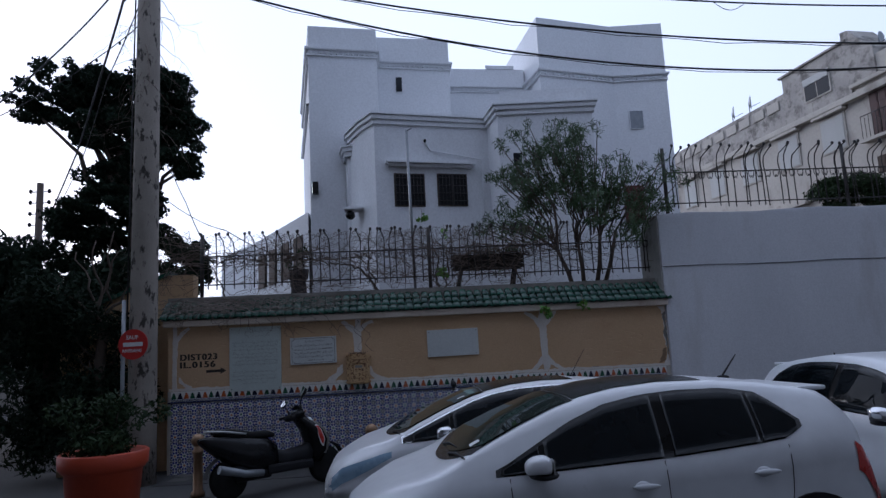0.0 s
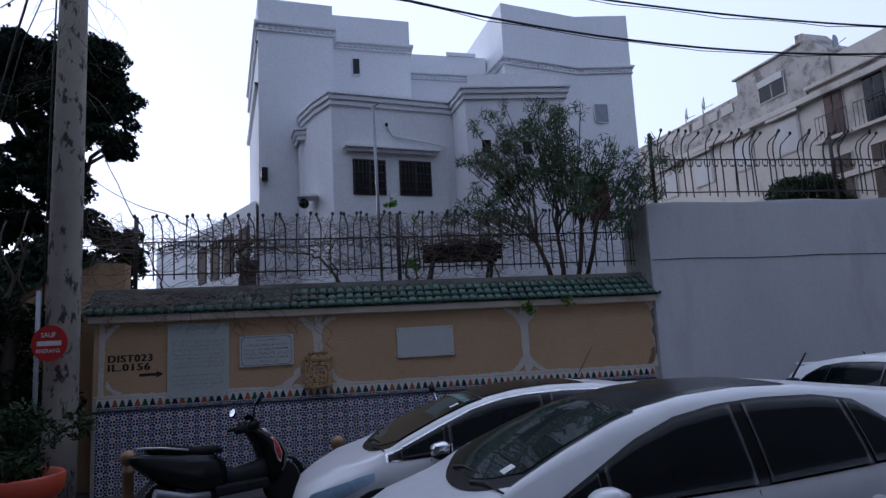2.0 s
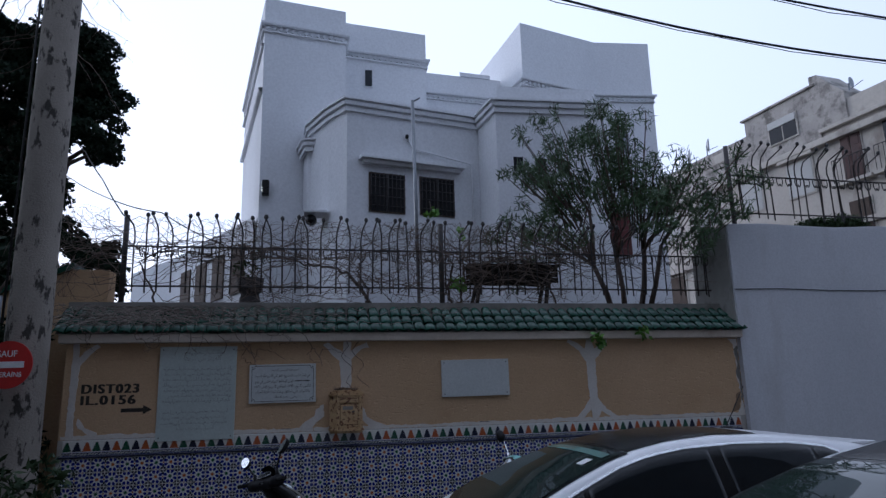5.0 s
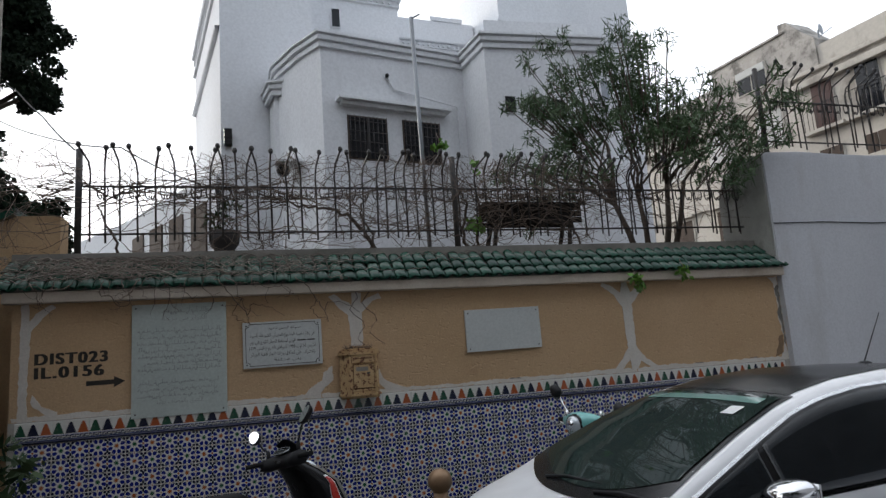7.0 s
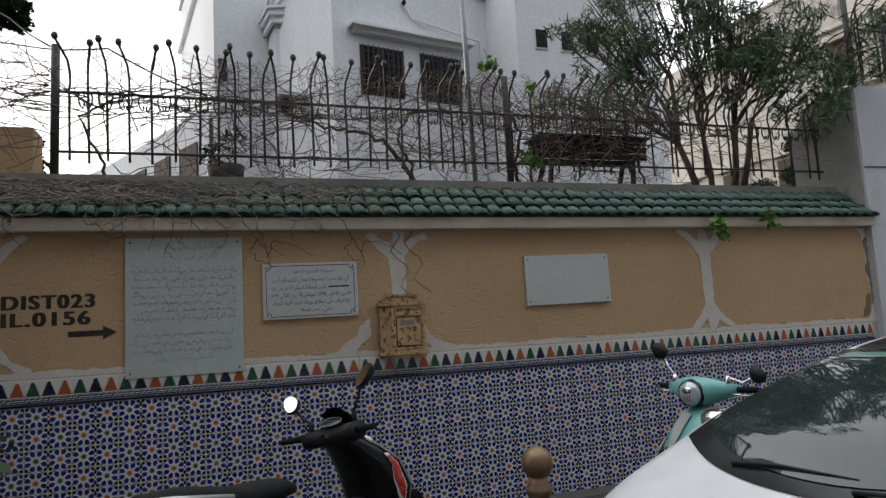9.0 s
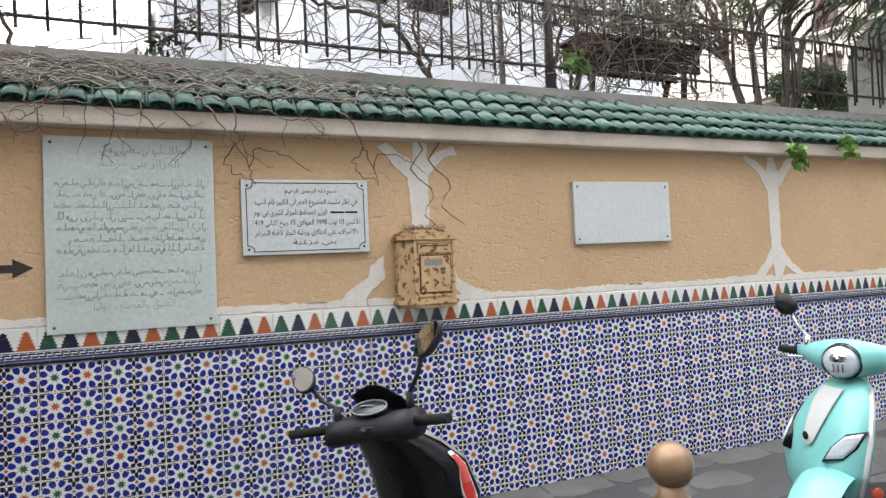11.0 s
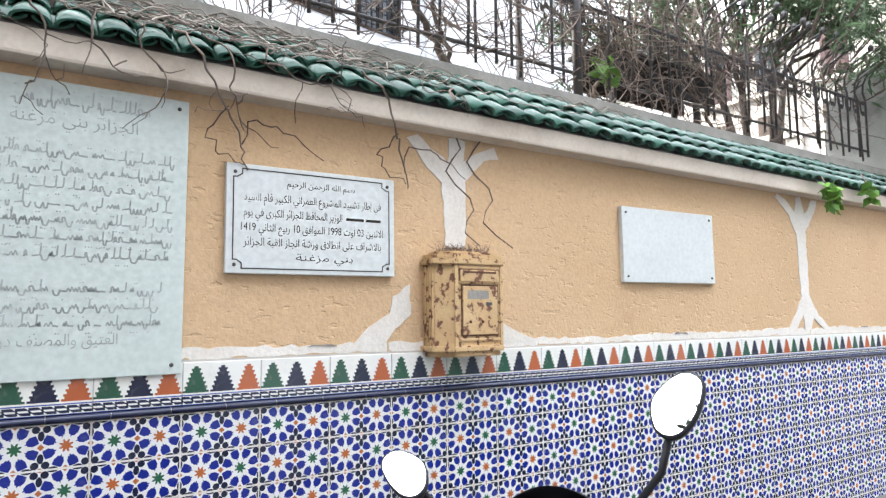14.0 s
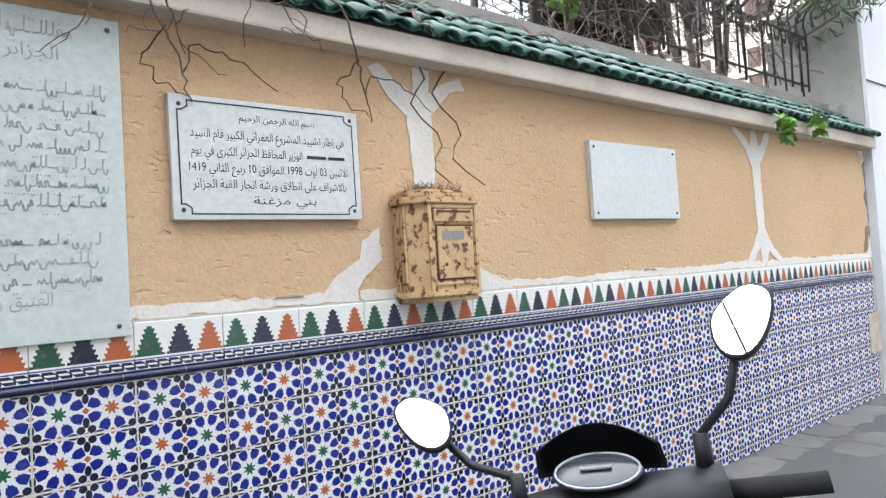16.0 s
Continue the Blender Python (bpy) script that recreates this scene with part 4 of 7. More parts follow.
patch([(-3.61, 1.3), (-3.52, 1.3), (-3.545, 1.45), (-3.53, 2.1), (-3.40, 2.26), (-3.33, 2.31), (-3.36, 2.345), (-3.46, 2.29), (-3.54, 2.2), (-3.55, 2.345), (-3.61, 2.345)], 1)
patch([(-3.515, 1.46), (-3.36, 1.33), (-3.30, 1.33), (-3.30, 1.37), (-3.42, 1.44), (-3.50, 1.54)], 2, 0.006)
patch([(-0.64, 1.80), (-0.52, 1.80), (-0.52, 2.14), (-0.40, 2.25), (-0.31, 2.28), (-0.33, 2.34), (-0.45, 2.29), (-0.53, 2.23), (-0.52, 2.345), (-0.62, 2.345), (-0.62, 2.22), (-0.72, 2.28), (-0.80, 2.345), (-0.86, 2.32), (-0.78, 2.22), (-0.66, 2.12)], 3)
patch([(-0.84, 1.62), (-0.84, 1.48), (-1.0, 1.33), (-1.15, 1.33), (-1.06, 1.42), (-0.95, 1.48), (-0.93, 1.56)], 4)
patch([(-0.43, 1.58), (-0.43, 1.46), (-0.30, 1.34), (-0.05, 1.33), (-0.2, 1.38), (-0.33, 1.46), (-0.36, 1.55)], 5)
patch([(2.55, 1.58), (2.66, 1.58), (2.66, 2.08), (2.80, 2.24), (2.86, 2.345), (2.78, 2.345), (2.66, 2.22), (2.62, 2.345), (2.55, 2.345), (2.52, 2.22), (2.40, 2.32), (2.30, 2.345), (2.28, 2.32), (2.44, 2.2), (2.53, 2.06)], 6)
patch([(2.56, 1.60), (2.66, 1.60), (2.78, 1.45), (2.95, 1.34), (2.86, 1.34), (2.70, 1.43), (2.65, 1.34), (2.57, 1.34), (2.56, 1.45), (2.44, 1.34), (2.34, 1.34), (2.44, 1.44)], 7, 0.006)
patch([(4.70, 1.33), (4.79, 1.33), (4.79, 2.34), (4.66, 2.34), (4.72, 2.26), (4.75, 2.0), (4.73, 1.8), (4.77, 1.6), (4.74, 1.45)], 8, 0.005, 0.012)
patch([(4.765, 1.50), (4.79, 1.5), (4.79, 2.25), (4.735, 2.2), (4.76, 2.0), (4.725, 1.86), (4.77, 1.7)], 9, 0.008, 0.010, CONCRETE, "broken_edge", "broken grey edge of the render")
patch([(4.60, 1.36), (4.72, 1.38), (4.76, 1.62), (4.70, 1.60), (4.66, 1.48)], 10, 0.003, 0.010, STAINED, "damp_stain", "brown damp stain on the render")
x = W0 + 0.02
k = 20
while x < W1 - 0.3:
    patch([(x, 1.31), (x + 0.9, 1.31), (x + 0.9, 1.35), (x + 0.45, 1.352 + 0.012 * math.sin(k)), (x, 1.35)], k, 0.004, 0.009, PLASTER, "plaster_strip", "ragged white plaster line above the tiles")
    x += 0.9
    k += 1
for i, (px, pz) in enumerate(((1.05, 1.345), (3.4, 1.35), (-1.35, 1.345), (4.2, 1.36))):
    patch([(px, pz), (px + 0.14, pz - 0.002), (px + 0.12, pz + 0.008), (px + 0.03, pz + 0.010)], 50 + i, 0.007, 0.004, CONCRETE, "chipped_edge", "chipped grey edge of the plaster")

SCREW = surface("dark_screw", (0.05, 0.05, 0.05), (0.09, 0.08, 0.07), 0.5, 20, 90, 0.1, 0.001)


def plaque(label, x0, x1, z0, z1, thick, tilt=0.0, stone=MARBLE):
    p = thing("plaque", label, "plaque", ((x0 + x1) / 2, WY, (z0 + z1) / 2))
    p.matrix_basis = pose((x0 + x1) / 2, WY, (z0 + z1) / 2, 0, tilt, 0)
    w, h = (x1 - x0) / 2, (z1 - z0) / 2
    block("slab", (-w, w, -thick, -0.002, -h, h), stone, p, "", 0.003)
    for sx in (-1, 1):
        for sz in (-1, 1):
            bm = bmesh.new()
            bmesh.ops.create_uvsphere(bm, u_segments=10, v_segments=6, radius=0.008, matrix=Matrix.Translation((sx * (w - 0.035), -thick, sz * (h - 0.035))))
            part("screw", bm, SCREW, p)
    return p


def script_line(p, x0, x1, z, h, y, mat, rnd, thin=0.0045):
    """One line of cursive lettering that cannot be read: a run of joined strokes with dots above and below."""
    bm = bmesh.new()

    def stroke(pts, t):
        for a, b in zip(pts, pts[1:]):
            d = Vector((b[0] - a[0], 0, b[1] - a[1]))
            if d.length < 1e-5:
                continue
            n = Vector((-d.z * 0.7 + d.x * 0.3, 0, d.x)).normalized() * t * 0.5
            va, vb = Vector((a[0], y, a[1])), Vector((b[0], y, b[1]))
            bm.faces.new([bm.verts.new(q) for q in (va + n, va - n, vb - n, vb + n)])

    x = x1
    while x > x0:
        kind = rnd.random()
        ln = rnd.uniform(0.010, 0.028)
        xe = max(x0, x - ln)
        if kind < 0.22:
            stroke([(x, z + h * rnd.uniform(0.8, 1.1)), (x - 0.002, z + h * 0.1), (xe, z)], thin * 0.9)
        elif kind < 0.45:
            stroke([(x, z + h * 0.15), (x - ln * 0.3, z - h * 0.35), (x - ln * 0.8, z - h * 0.3), (xe, z + h * 0.12)], thin)
        elif kind < 0.7:
            stroke([(x, z), (x - ln * 0.25, z + h * 0.4), (x - ln * 0.5, z), (x - ln * 0.75, z + h * 0.3), (xe, z)], thin * 0.8)
        elif kind < 0.85:
            stroke([(x, z), (x - ln * 0.3, z + h * 0.45), (x - ln * 0.7, z + h * 0.35), (x - ln * 0.5, z), (xe, z)], thin)
        else:
            stroke([(x, z), (xe, z + h * 0.05)], thin * 1.1)
        if rnd.random() < 0.5:
            xx, zz = rnd.uniform(xe, x), z + rnd.choice((0.75, 0.9, -0.6)) * h
            for q in range(rnd.choice((1, 2))):
                stroke([(xx + q * thin * 1.4, zz), (xx + q * thin * 1.4 + thin * 0.7, zz)], thin * 0.8)
        x = xe - (rnd.uniform(0.008, 0.016) if rnd.random() < 0.2 else 0.0)
    return tagged(part("inscription_line", bm, mat, p), kind="stuff")


JOINED = {}
for first, letters, count in ((0xFE81, "\u0622\u0623\u0624\u0625", 2), (0xFE89, "\u0626", 4), (0xFE8D, "\u0627", 2), (0xFE8F, "\u0628", 4), (0xFE93, "\u0629", 2), (0xFE95, "\u062a\u062b\u062c\u062d\u062e", 4), (0xFEA9, "\u062f\u0630\u0631\u0632", 2), (0xFEB1, "\u0633\u0634\u0635\u0636\u0637\u0638\u0639\u063a\u0641\u0642\u0643\u0644\u0645\u0646\u0647", 4), (0xFEED, "\u0648\u0649", 2), (0xFEF1, "\u064a", 4), (0xFEFB, "\u0001", 2)):
    for k, ch in enumerate(letters):
        JOINED[ch] = (first + k * count, count)


def joined(text):
    """Arabic letters in their joined forms, set from right to left; numbers keep their order."""
    words = []
    for word in text.replace("\u0644\u0627", "\u0001").split(" "):
        if word[0].isdigit():
            words.append(word)
            continue
        out = []
        for i, ch in enumerate(word):
            before = i > 0 and JOINED[word[i - 1]][1] == 4
            after = i + 1 < len(word) and JOINED[ch][1] == 4
            out.append(chr(JOINED[ch][0] + (3 if before and after else 1 if before else 2 if after else 0)))
        words.append("".join(reversed(out)))
    return " ".join(reversed(words))


def engraved(p, text, x0, x1, z, tall, y, mat, name="inscription_line", bold=-0.004, gap=1.0):
    """A line of lettering fitted between x0 and x1 on a plaque."""
    cu = bpy.data.curves.new(name, "FONT")
    cu.body, cu.size, cu.space_character = text if text.isascii() else joined(text), 1.0, gap
    cu.offset = bold
    ob = new("line", cu)
    me = bpy.data.meshes.new_from_object(ob.evaluated_get(bpy.context.evaluated_depsgraph_get()))
    bpy.data.objects.remove(ob)
    xs = [v.co.x for v in me.vertices]
    lo, k = min(xs), (x1 - x0) / (max(xs) - min(xs))
    for v in me.vertices:
        v.co = (x0 + (v.co.x - lo) * k, y, z + v.co.y * tall)
    me.materials.clear()
    me.materials.append(mat)
    ob = new(name, me)
    ob.parent = p
    return tagged(ob, kind="stuff")


rnd = random.Random(5)
p1 = plaque("tall greenish-white marble plaque with worn engraved inscription", -2.69, -1.85, 1.26, 2.305, 0.03, 0.0, GREEN_MARBLE)
rows1 = ((0, -0.16, 0.28), (3, -0.37, 0.37), (4, -0.36, 0.37), (5, -0.37, 0.36), (6, -0.37, 0.37), (7, -0.36, 0.37), (8, -0.3, 0.37), (9, -0.36, 0.36), (11, -0.36, 0.34), (12, -0.37, 0.33), (13, -0.37, 0.34))
for i, l, r in rows1:
    script_line(p1, l, r, 0.44 - i * 0.060, 0.055 if i < 2 else 0.042, -0.0315, FAINT, rnd, 0.006)
engraved(p1, "\u0627\u0644\u062c\u0632\u0627\u0626\u0631 \u0628\u0646\u064a \u0645\u0632\u063a\u0646\u0629", -0.16, 0.24, 0.365, 0.062, -0.0315, FAINT)
engraved(p1, "\u0627\u0644\u0639\u062a\u064a\u0642 \u0648\u0627\u0644\u0645\u0635\u0646\u0641 \u062f\u0648\u0644\u064a\u0627", -0.2, 0.2, -0.405, 0.055, -0.0315, FAINT)
p2 = plaque("white marble plaque with black engraved lettering and border", -1.70, -0.94, 1.645, 2.09, 0.03, -0.4)
for text, l, r, z, tall in (
    ("\u0628\u0633\u0645 \u0627\u0644\u0644\u0647 \u0627\u0644\u0631\u062d\u0645\u0646 \u0627\u0644\u0631\u062d\u064a\u0645", -0.13, 0.18, 0.145, 0.036),
    ("\u0641\u064a \u0625\u0637\u0627\u0631 \u062a\u0634\u064a\u064a\u062f \u0627\u0644\u0645\u0634\u0631\u0648\u0639 \u0627\u0644\u0639\u0645\u0631\u0627\u0646\u064a \u0627\u0644\u0643\u0628\u064a\u0631 \u0642\u0627\u0645 \u0627\u0644\u0633\u064a\u062f", -0.31, 0.31, 0.075, 0.046),
    ("\u0627\u0644\u0648\u0632\u064a\u0631 \u0627\u0644\u0645\u062d\u0627\u0641\u0638 \u0644\u0644\u062c\u0632\u0627\u0626\u0631 \u0627\u0644\u0643\u0628\u0631\u0649 \u0641\u064a \u064a\u0648\u0645", -0.31, 0.12, 0.012, 0.046),
    ("\u0627\u0644\u0627\u062b\u0646\u064a\u0646 03 \u0623\u0648\u062a 1998 \u0627\u0644\u0645\u0648\u0627\u0641\u0642 10 \u0631\u0628\u064a\u0639 \u0627\u0644\u062b\u0627\u0646\u064a 1419", -0.32, 0.32, -0.048, 0.046),
    ("\u0628\u0627\u0644\u0627\u0634\u0631\u0627\u0641 \u0639\u0644\u0649 \u0627\u0646\u0637\u0644\u0627\u0642 \u0648\u0631\u0634\u0629 \u0627\u0646\u062c\u0627\u0632 \u0627\u0644\u0642\u0628\u0629 \u0627\u0644\u062c\u0632\u0627\u0626\u0631", -0.31, 0.31, -0.108, 0.046),
    ("\u0628\u0646\u064a \u0645\u0632\u063a\u0646\u0629", -0.09, 0.17, -0.165, 0.040),
):
    engraved(p2, text, l, r, z, tall, -0.0315, INK)
for x0, x1 in ((0.14, 0.225), (0.235, 0.31)):
    block("inscription_bar", (x0, x1, -0.0318, -0.0302, 0.018, 0.030), INK, p2)
bm = bmesh.new()
w, h, q = 0.352, 0.202, 0.035
path = [(-w + q, h), (w - q, h), (w - q, h - q * 0.6), (w - q * 0.4, h - q), (w, h - q), (w, -h + q), (w - q * 0.4, -h + q), (w - q, -h + q * 0.6), (w - q, -h), (-w + q, -h), (-w + q, -h + q * 0.6), (-w + q * 0.4, -h + q), (-w, -h + q), (-w, h - q), (-w + q * 0.4, h - q), (-w + q, h - q * 0.6), (-w + q, h)]
for (xa, za), (xb, zb) in zip(path, path[1:]):
    d = Vector((xb - xa, 0, zb - za)).normalized()
    n = Vector((-d.z, 0, d.x)) * 0.0026
    a, b = Vector((xa, -0.0315, za)) - d * 0.002, Vector((xb, -0.0315, zb)) + d * 0.002
    bm.faces.new([bm.verts.new(c) for c in (a + n, a - n, b - n, b + n)])
part("border_line", bm, INK, p2)
plaque("blank white marble plaque held by four screws", 0.59, 1.46, 1.66, 2.11, 0.03, -0.5)


def painted_text(body, x, z, size, mat, parent, y=WY - 0.002, squeeze=1.0, name="lettering", bold=0.0, turn=None, gap=1.0):
    cu = bpy.data.curves.new(name, "FONT")
    cu.body, cu.size, cu.extrude, cu.offset = body, size, 0.0008, bold
    cu.space_character = gap
    cu.materials.append(mat)
    ob = new(name, cu)
    ob.parent = parent
    ob.matrix_basis = (turn or Matrix.Identity(4)) @ pose(x, y, z, 90, 0, 0) @ Matrix.Diagonal((squeeze, 1, 1, 1))
    return ob


for dx in (-0.007, -0.002, 0.003, 0.008):  # a heavy sprayed stencil
    engraved(wall, "DIST023", -3.485 + dx, -2.90 + dx, 1.803, 0.14, WY - 0.0022 - 0.02 * dx, INK, "lettering", 0.012, 1.2)
    engraved(wall, "IL.0156", -3.485 + dx, -2.93 + dx, 1.680, 0.14, WY - 0.0022 - 0.02 * dx, INK, "lettering", 0.012, 1.2)
bm = bmesh.new()
prism(bm, [(-3.07, 1.588), (-2.84, 1.59), (-2.84, 1.562), (-2.745, 1.612), (-2.84, 1.662), (-2.84, 1.632), (-3.07, 1.630)], WY - 0.0025, WY - 0.0005)
part("painted_arrow", bm, INK, wall, "black painted arrow")

# ---- letter box ----
mb = thing("letter_box", "old cream letter box with chipped rusty paint on the wall", "letter box", (-0.58, WY, 1.28))
mb.scale = (1.0, 0.8, 1.0)
bm = bmesh.new()
slab_plan(bm, [(-0.19, 0.0), (-0.19, -0.12), (-0.11, -0.2), (0.15, -0.2), (0.19, -0.12), (0.19, 0.0)], 0.03, 0.44)
bmesh.ops.bevel(bm, geom=bm.edges[:], offset=0.006, segments=2, affect="EDGES")
part("body", bm, BOXPAINT, mb)
for z0, z1, o in ((0.0, 0.022, 0.0), (0.022, 0.05, 0.016), (0.425, 0.455, 0.018), (0.455, 0.475, 0.006), (0.475, 0.49, -0.03)):
    bm = slab_plan(bmesh.new(), [(-0.19 - o, 0.0), (-0.19 - o, -0.12 - o), (-0.11 - o / 2, -0.2 - o), (0.15 + o / 2, -0.2 - o), (0.19 + o, -0.12 - o), (0.19 + o, 0.0)], z0, z1)
    bmesh.ops.bevel(bm, geom=bm.edges[:], offset=0.005, segments=2, affect="EDGES")
    part("moulding", bm, BOXPAINT, mb)
for k in range(4):
    block("rib", (-0.197, -0.186, -0.115 + 0.026 * k, -0.103 + 0.026 * k, 0.05, 0.42), BOXPAINT, mb, "", 0.003)
for xa, xb in ((-0.118, -0.098), (0.142, 0.16)):
    block("pilaster", (xa, xb, -0.208, -0.195, 0.05, 0.425), BOXPAINT, mb, "", 0.004)
for za in (0.07, 0.335, 0.405):
    block("band", (-0.098, 0.142, -0.208, -0.199, za, za + 0.014), BOXPAINT, mb, "", 0.004)
block("door_gap", (-0.081, 0.131, -0.2065, -0.2, 0.093, 0.332), RUST, mb)
block("plate_gap", (-0.094, 0.139, -0.2065, -0.2, 0.341, 0.404), RUST, mb)
block("door", (-0.075, 0.125, -0.212, -0.2, 0.10, 0.325), BOXPAINT, mb, "rusty letter box door", 0.004)
block("slot_plate", (-0.09, 0.135, -0.215, -0.2, 0.345, 0.40), BOXPAINT, mb, "", 0.004)
block("slot", (-0.07, 0.115, -0.2175, -0.2155, 0.385, 0.394), RUST, mb)
block("keyhole", (0.055, 0.09, -0.2145, -0.2125, 0.235, 0.25), SCREW, mb)
block("notice", (-0.05, 0.07, -0.2145, -0.2125, 0.265, 0.305), CONCRETE, mb, "torn grey paper label")
for dx in (-0.035, 0.035):
    bm = lathe(bmesh.new(), [(0.002, 0), (0.008, 0.0), (0.006, 0.006), (0.001, 0.008)], 10)
    bm.transform(pose(dx, -0.2125, 0.16, 90, 0, 0))
    part("rivet", bm, RUST, mb)
bm = bmesh.new()
rr = random.Random(3)
for i in range(160):
    p = Vector((rr.uniform(-0.13, 0.13), rr.uniform(-0.16, -0.01), 0.49))
    tube_into(bm, [p, p + Vector((rr.uniform(-0.05, 0.05), rr.uniform(-0.05, 0.04), rr.uniform(0.01, 0.05)))], 0.0012, 0.0008, 3)
tagged(part("dry_debris", bm, TWIG, mb, "dry twigs and dust on its top"), kind="stuff")


# ---- bollards ----
def bollard(at):
    b = thing("bollard", "short iron bollard with a round brass-brown top", "bollard", at, group="bollards")
    part("post", lathe(bmesh.new(), [(0.09, 0), (0.09, 0.06), (0.065, 0.08), (0.06, 0.55), (0.075, 0.57), (0.075, 0.6), (0.055, 0.62), (0.055, 0.66)], 20), BRASS, b)
    part("ball", lathe(bmesh.new(), [(0.05, 0.645)] + [(0.09 * math.sin(a), 0.732 - 0.09 * math.cos(a)) for a in np.linspace(0.6, 3.05, 14)], 24), BRASS, b)
    return b


first = bollard((-0.33, 9.36, 0))
for bx in (-2.66, 2.15):
    copy_thing(first, pose(bx, 9.40, 0))


# ---- scooters ----
def loft(bm, rings, closed=True):
    vs = [[bm.verts.new(p) for p in r] for r in rings]
    n = len(vs[0])
    for a, b in zip(vs, vs[1:]):
        for i in range(n if closed else n - 1):
            bm.faces.new((a[i], a[(i + 1) % n], b[(i + 1) % n], b[i])).smooth = True
    if closed:
        bm.faces.new(vs[0][::-1]), bm.faces.new(vs[-1])
    bmesh.ops.recalc_face_normals(bm, faces=bm.faces)
    return bm


def oval(cx, cy, cz, wy, hz, n=16, pw=2.6):
    out = []
    for k in range(n):
        a = 2 * math.pi * k / n
        c, s = math.cos(a), math.sin(a)
        out.append((cx, cy + wy * math.copysign(abs(c) ** (2 / pw), c), cz + hz * math.copysign(abs(s) ** (2 / pw), s)))
    return out


def wheel(parent, x, r=0.23, w=0.05):
    bm = lathe(bmesh.new(), [(r * 0.62, -w), (r * 0.9, -w), (r, -w * 0.5), (r, w * 0.5), (r * 0.9, w), (r * 0.62, w)], 28)
    bm.transform(Matrix.Translation((x, 0, r)) @ Matrix.Rotation(math.pi / 2, 4, "X"))
    wh = part("wheel", bm, RUBBER, parent)
    bm = lathe(bmesh.new(), [(0.03, -w * 0.8), (0.05, -w * 0.9), (r * 0.6, -w * 0.4), (r * 0.62, w * 0.4), (0.05, w * 0.9), (0.03, w * 0.8)], 20)
    bm.transform(Matrix.Translation((x, 0, r)) @ Matrix.Rotation(math.pi / 2, 4, "X"))
    part("rim", bm, SILVER, wh)


def mirror_on(parent, foot, head, face, size, roll, mat, stem=None, side=1):
    """A mirror on a bent stem: head is its centre, face the way that the glass looks."""
    f, h = Vector(foot), Vector(head)
    mid = f.lerp(h, 0.55) + Vector((0.0, 0, -0.02)) + (h - f).cross(Vector((0, 0, 1))).normalized() * 0.02
    bm = bmesh.new()
    tube_into(bm, [f, f + Vector((0, 0, 0.05)), mid, h.lerp(mid, 0.12)], 0.009, 0.008, 8)
    tube_into(bm, [f - Vector((0, 0, 0.02)), f + Vector((0, 0, 0.055))], 0.017, 0.014, 10)
    st = part("mirror", bm, stem or mat, parent)
    q = Vector(face).to_track_quat("Z", "Y").to_matrix().to_4x4()
    m = Matrix.Translation(h) @ q @ pose(0, 0, 0, 0, 0, roll)
    out = [(-0.15, 1.0), (0.72, 0.95), (1.0, 0.5), (0.88, -0.4), (0.38, -1.0), (-0.42, -1.0), (-0.92, -0.45), (-1.0, 0.15)]
    for turn in range(2):  # round the corners off
        out = [(a[0] + (b[0] - a[0]) * k, a[1] + (b[1] - a[1]) * k) for a, b in zip(out, out[1:] + out[:1]) for k in (0.25, 0.75)]
    out = [(side * size[0] * x, size[1] * y) for x, y in out][::int(side)]
    bm = bmesh.new()
    loft(bm, [[(x * k, y * k, z) for x, y in out] for k, z in ((0.35, -0.045), (0.8, -0.035), (1.02, -0.014), (1.04, 0.003), (0.97, 0.004))])
    bm.transform(m)
    part("mirror_shell", bm, mat, st)
    bm = bmesh.new()
    bm.faces.new([bm.verts.new((x * 0.95, y * 0.95, 0.0055)) for x, y in out])
    bm.transform(m)
    part("mirror_glass", bm, MIRROR, st)


sc = thing("scooter", "black motor scooter with red side flash on its stand", "motor scooter", (-1.355, 9.65, 0), 36, group="scooters")
sc.matrix_basis = sc.matrix_basis @ pose(0, 0, 0, -6, 0, 0)
wheel(sc, 0.42, 0.25), wheel(sc, -1.0, 0.25)
SHIELD = ((0.30, 0.24, 0.12, 0.11), (0.45, 0.30, 0.19, 0.15), (0.60, 0.31, 0.22, 0.18), (0.75, 0.25, 0.21, 0.17), (0.85, 0.15, 0.17, 0.14), (0.92, 0.06, 0.12, 0.11), (0.96, 0.03, 0.10, 0.10))
part("leg_shield", loft(bmesh.new(), [[(x0 + d * math.cos(a), w * math.sin(a), z) for a in np.linspace(0, 2 * math.pi, 25)[:-1]] for z, x0, w, d in SHIELD]), GLOSSBLACK, sc, "black front fairing", True)
part("mudguard", loft(bmesh.new(), [[(0.42 + (0.29 + 0.02) * math.cos(a), y, 0.25 + 0.31 * math.sin(a)) for y in (-0.07, -0.05, 0.05, 0.07)] for a in np.linspace(0.15, 2.2, 12)], False), GLOSSBLACK, sc, "", True)
part("floorboard", box(bmesh.new(), -0.52, 0.16, -0.17, 0.17, 0.24, 0.36, 0.03), BLACKPL, sc)
part("tunnel", loft(bmesh.new(), [oval(x, 0, z, w, h) for x, z, w, h in ((-0.45, 0.44, 0.11, 0.14), (-0.2, 0.40, 0.10, 0.12), (0.1, 0.42, 0.11, 0.14), (0.22, 0.48, 0.12, 0.16))]), BLACKPL, sc, "", True)
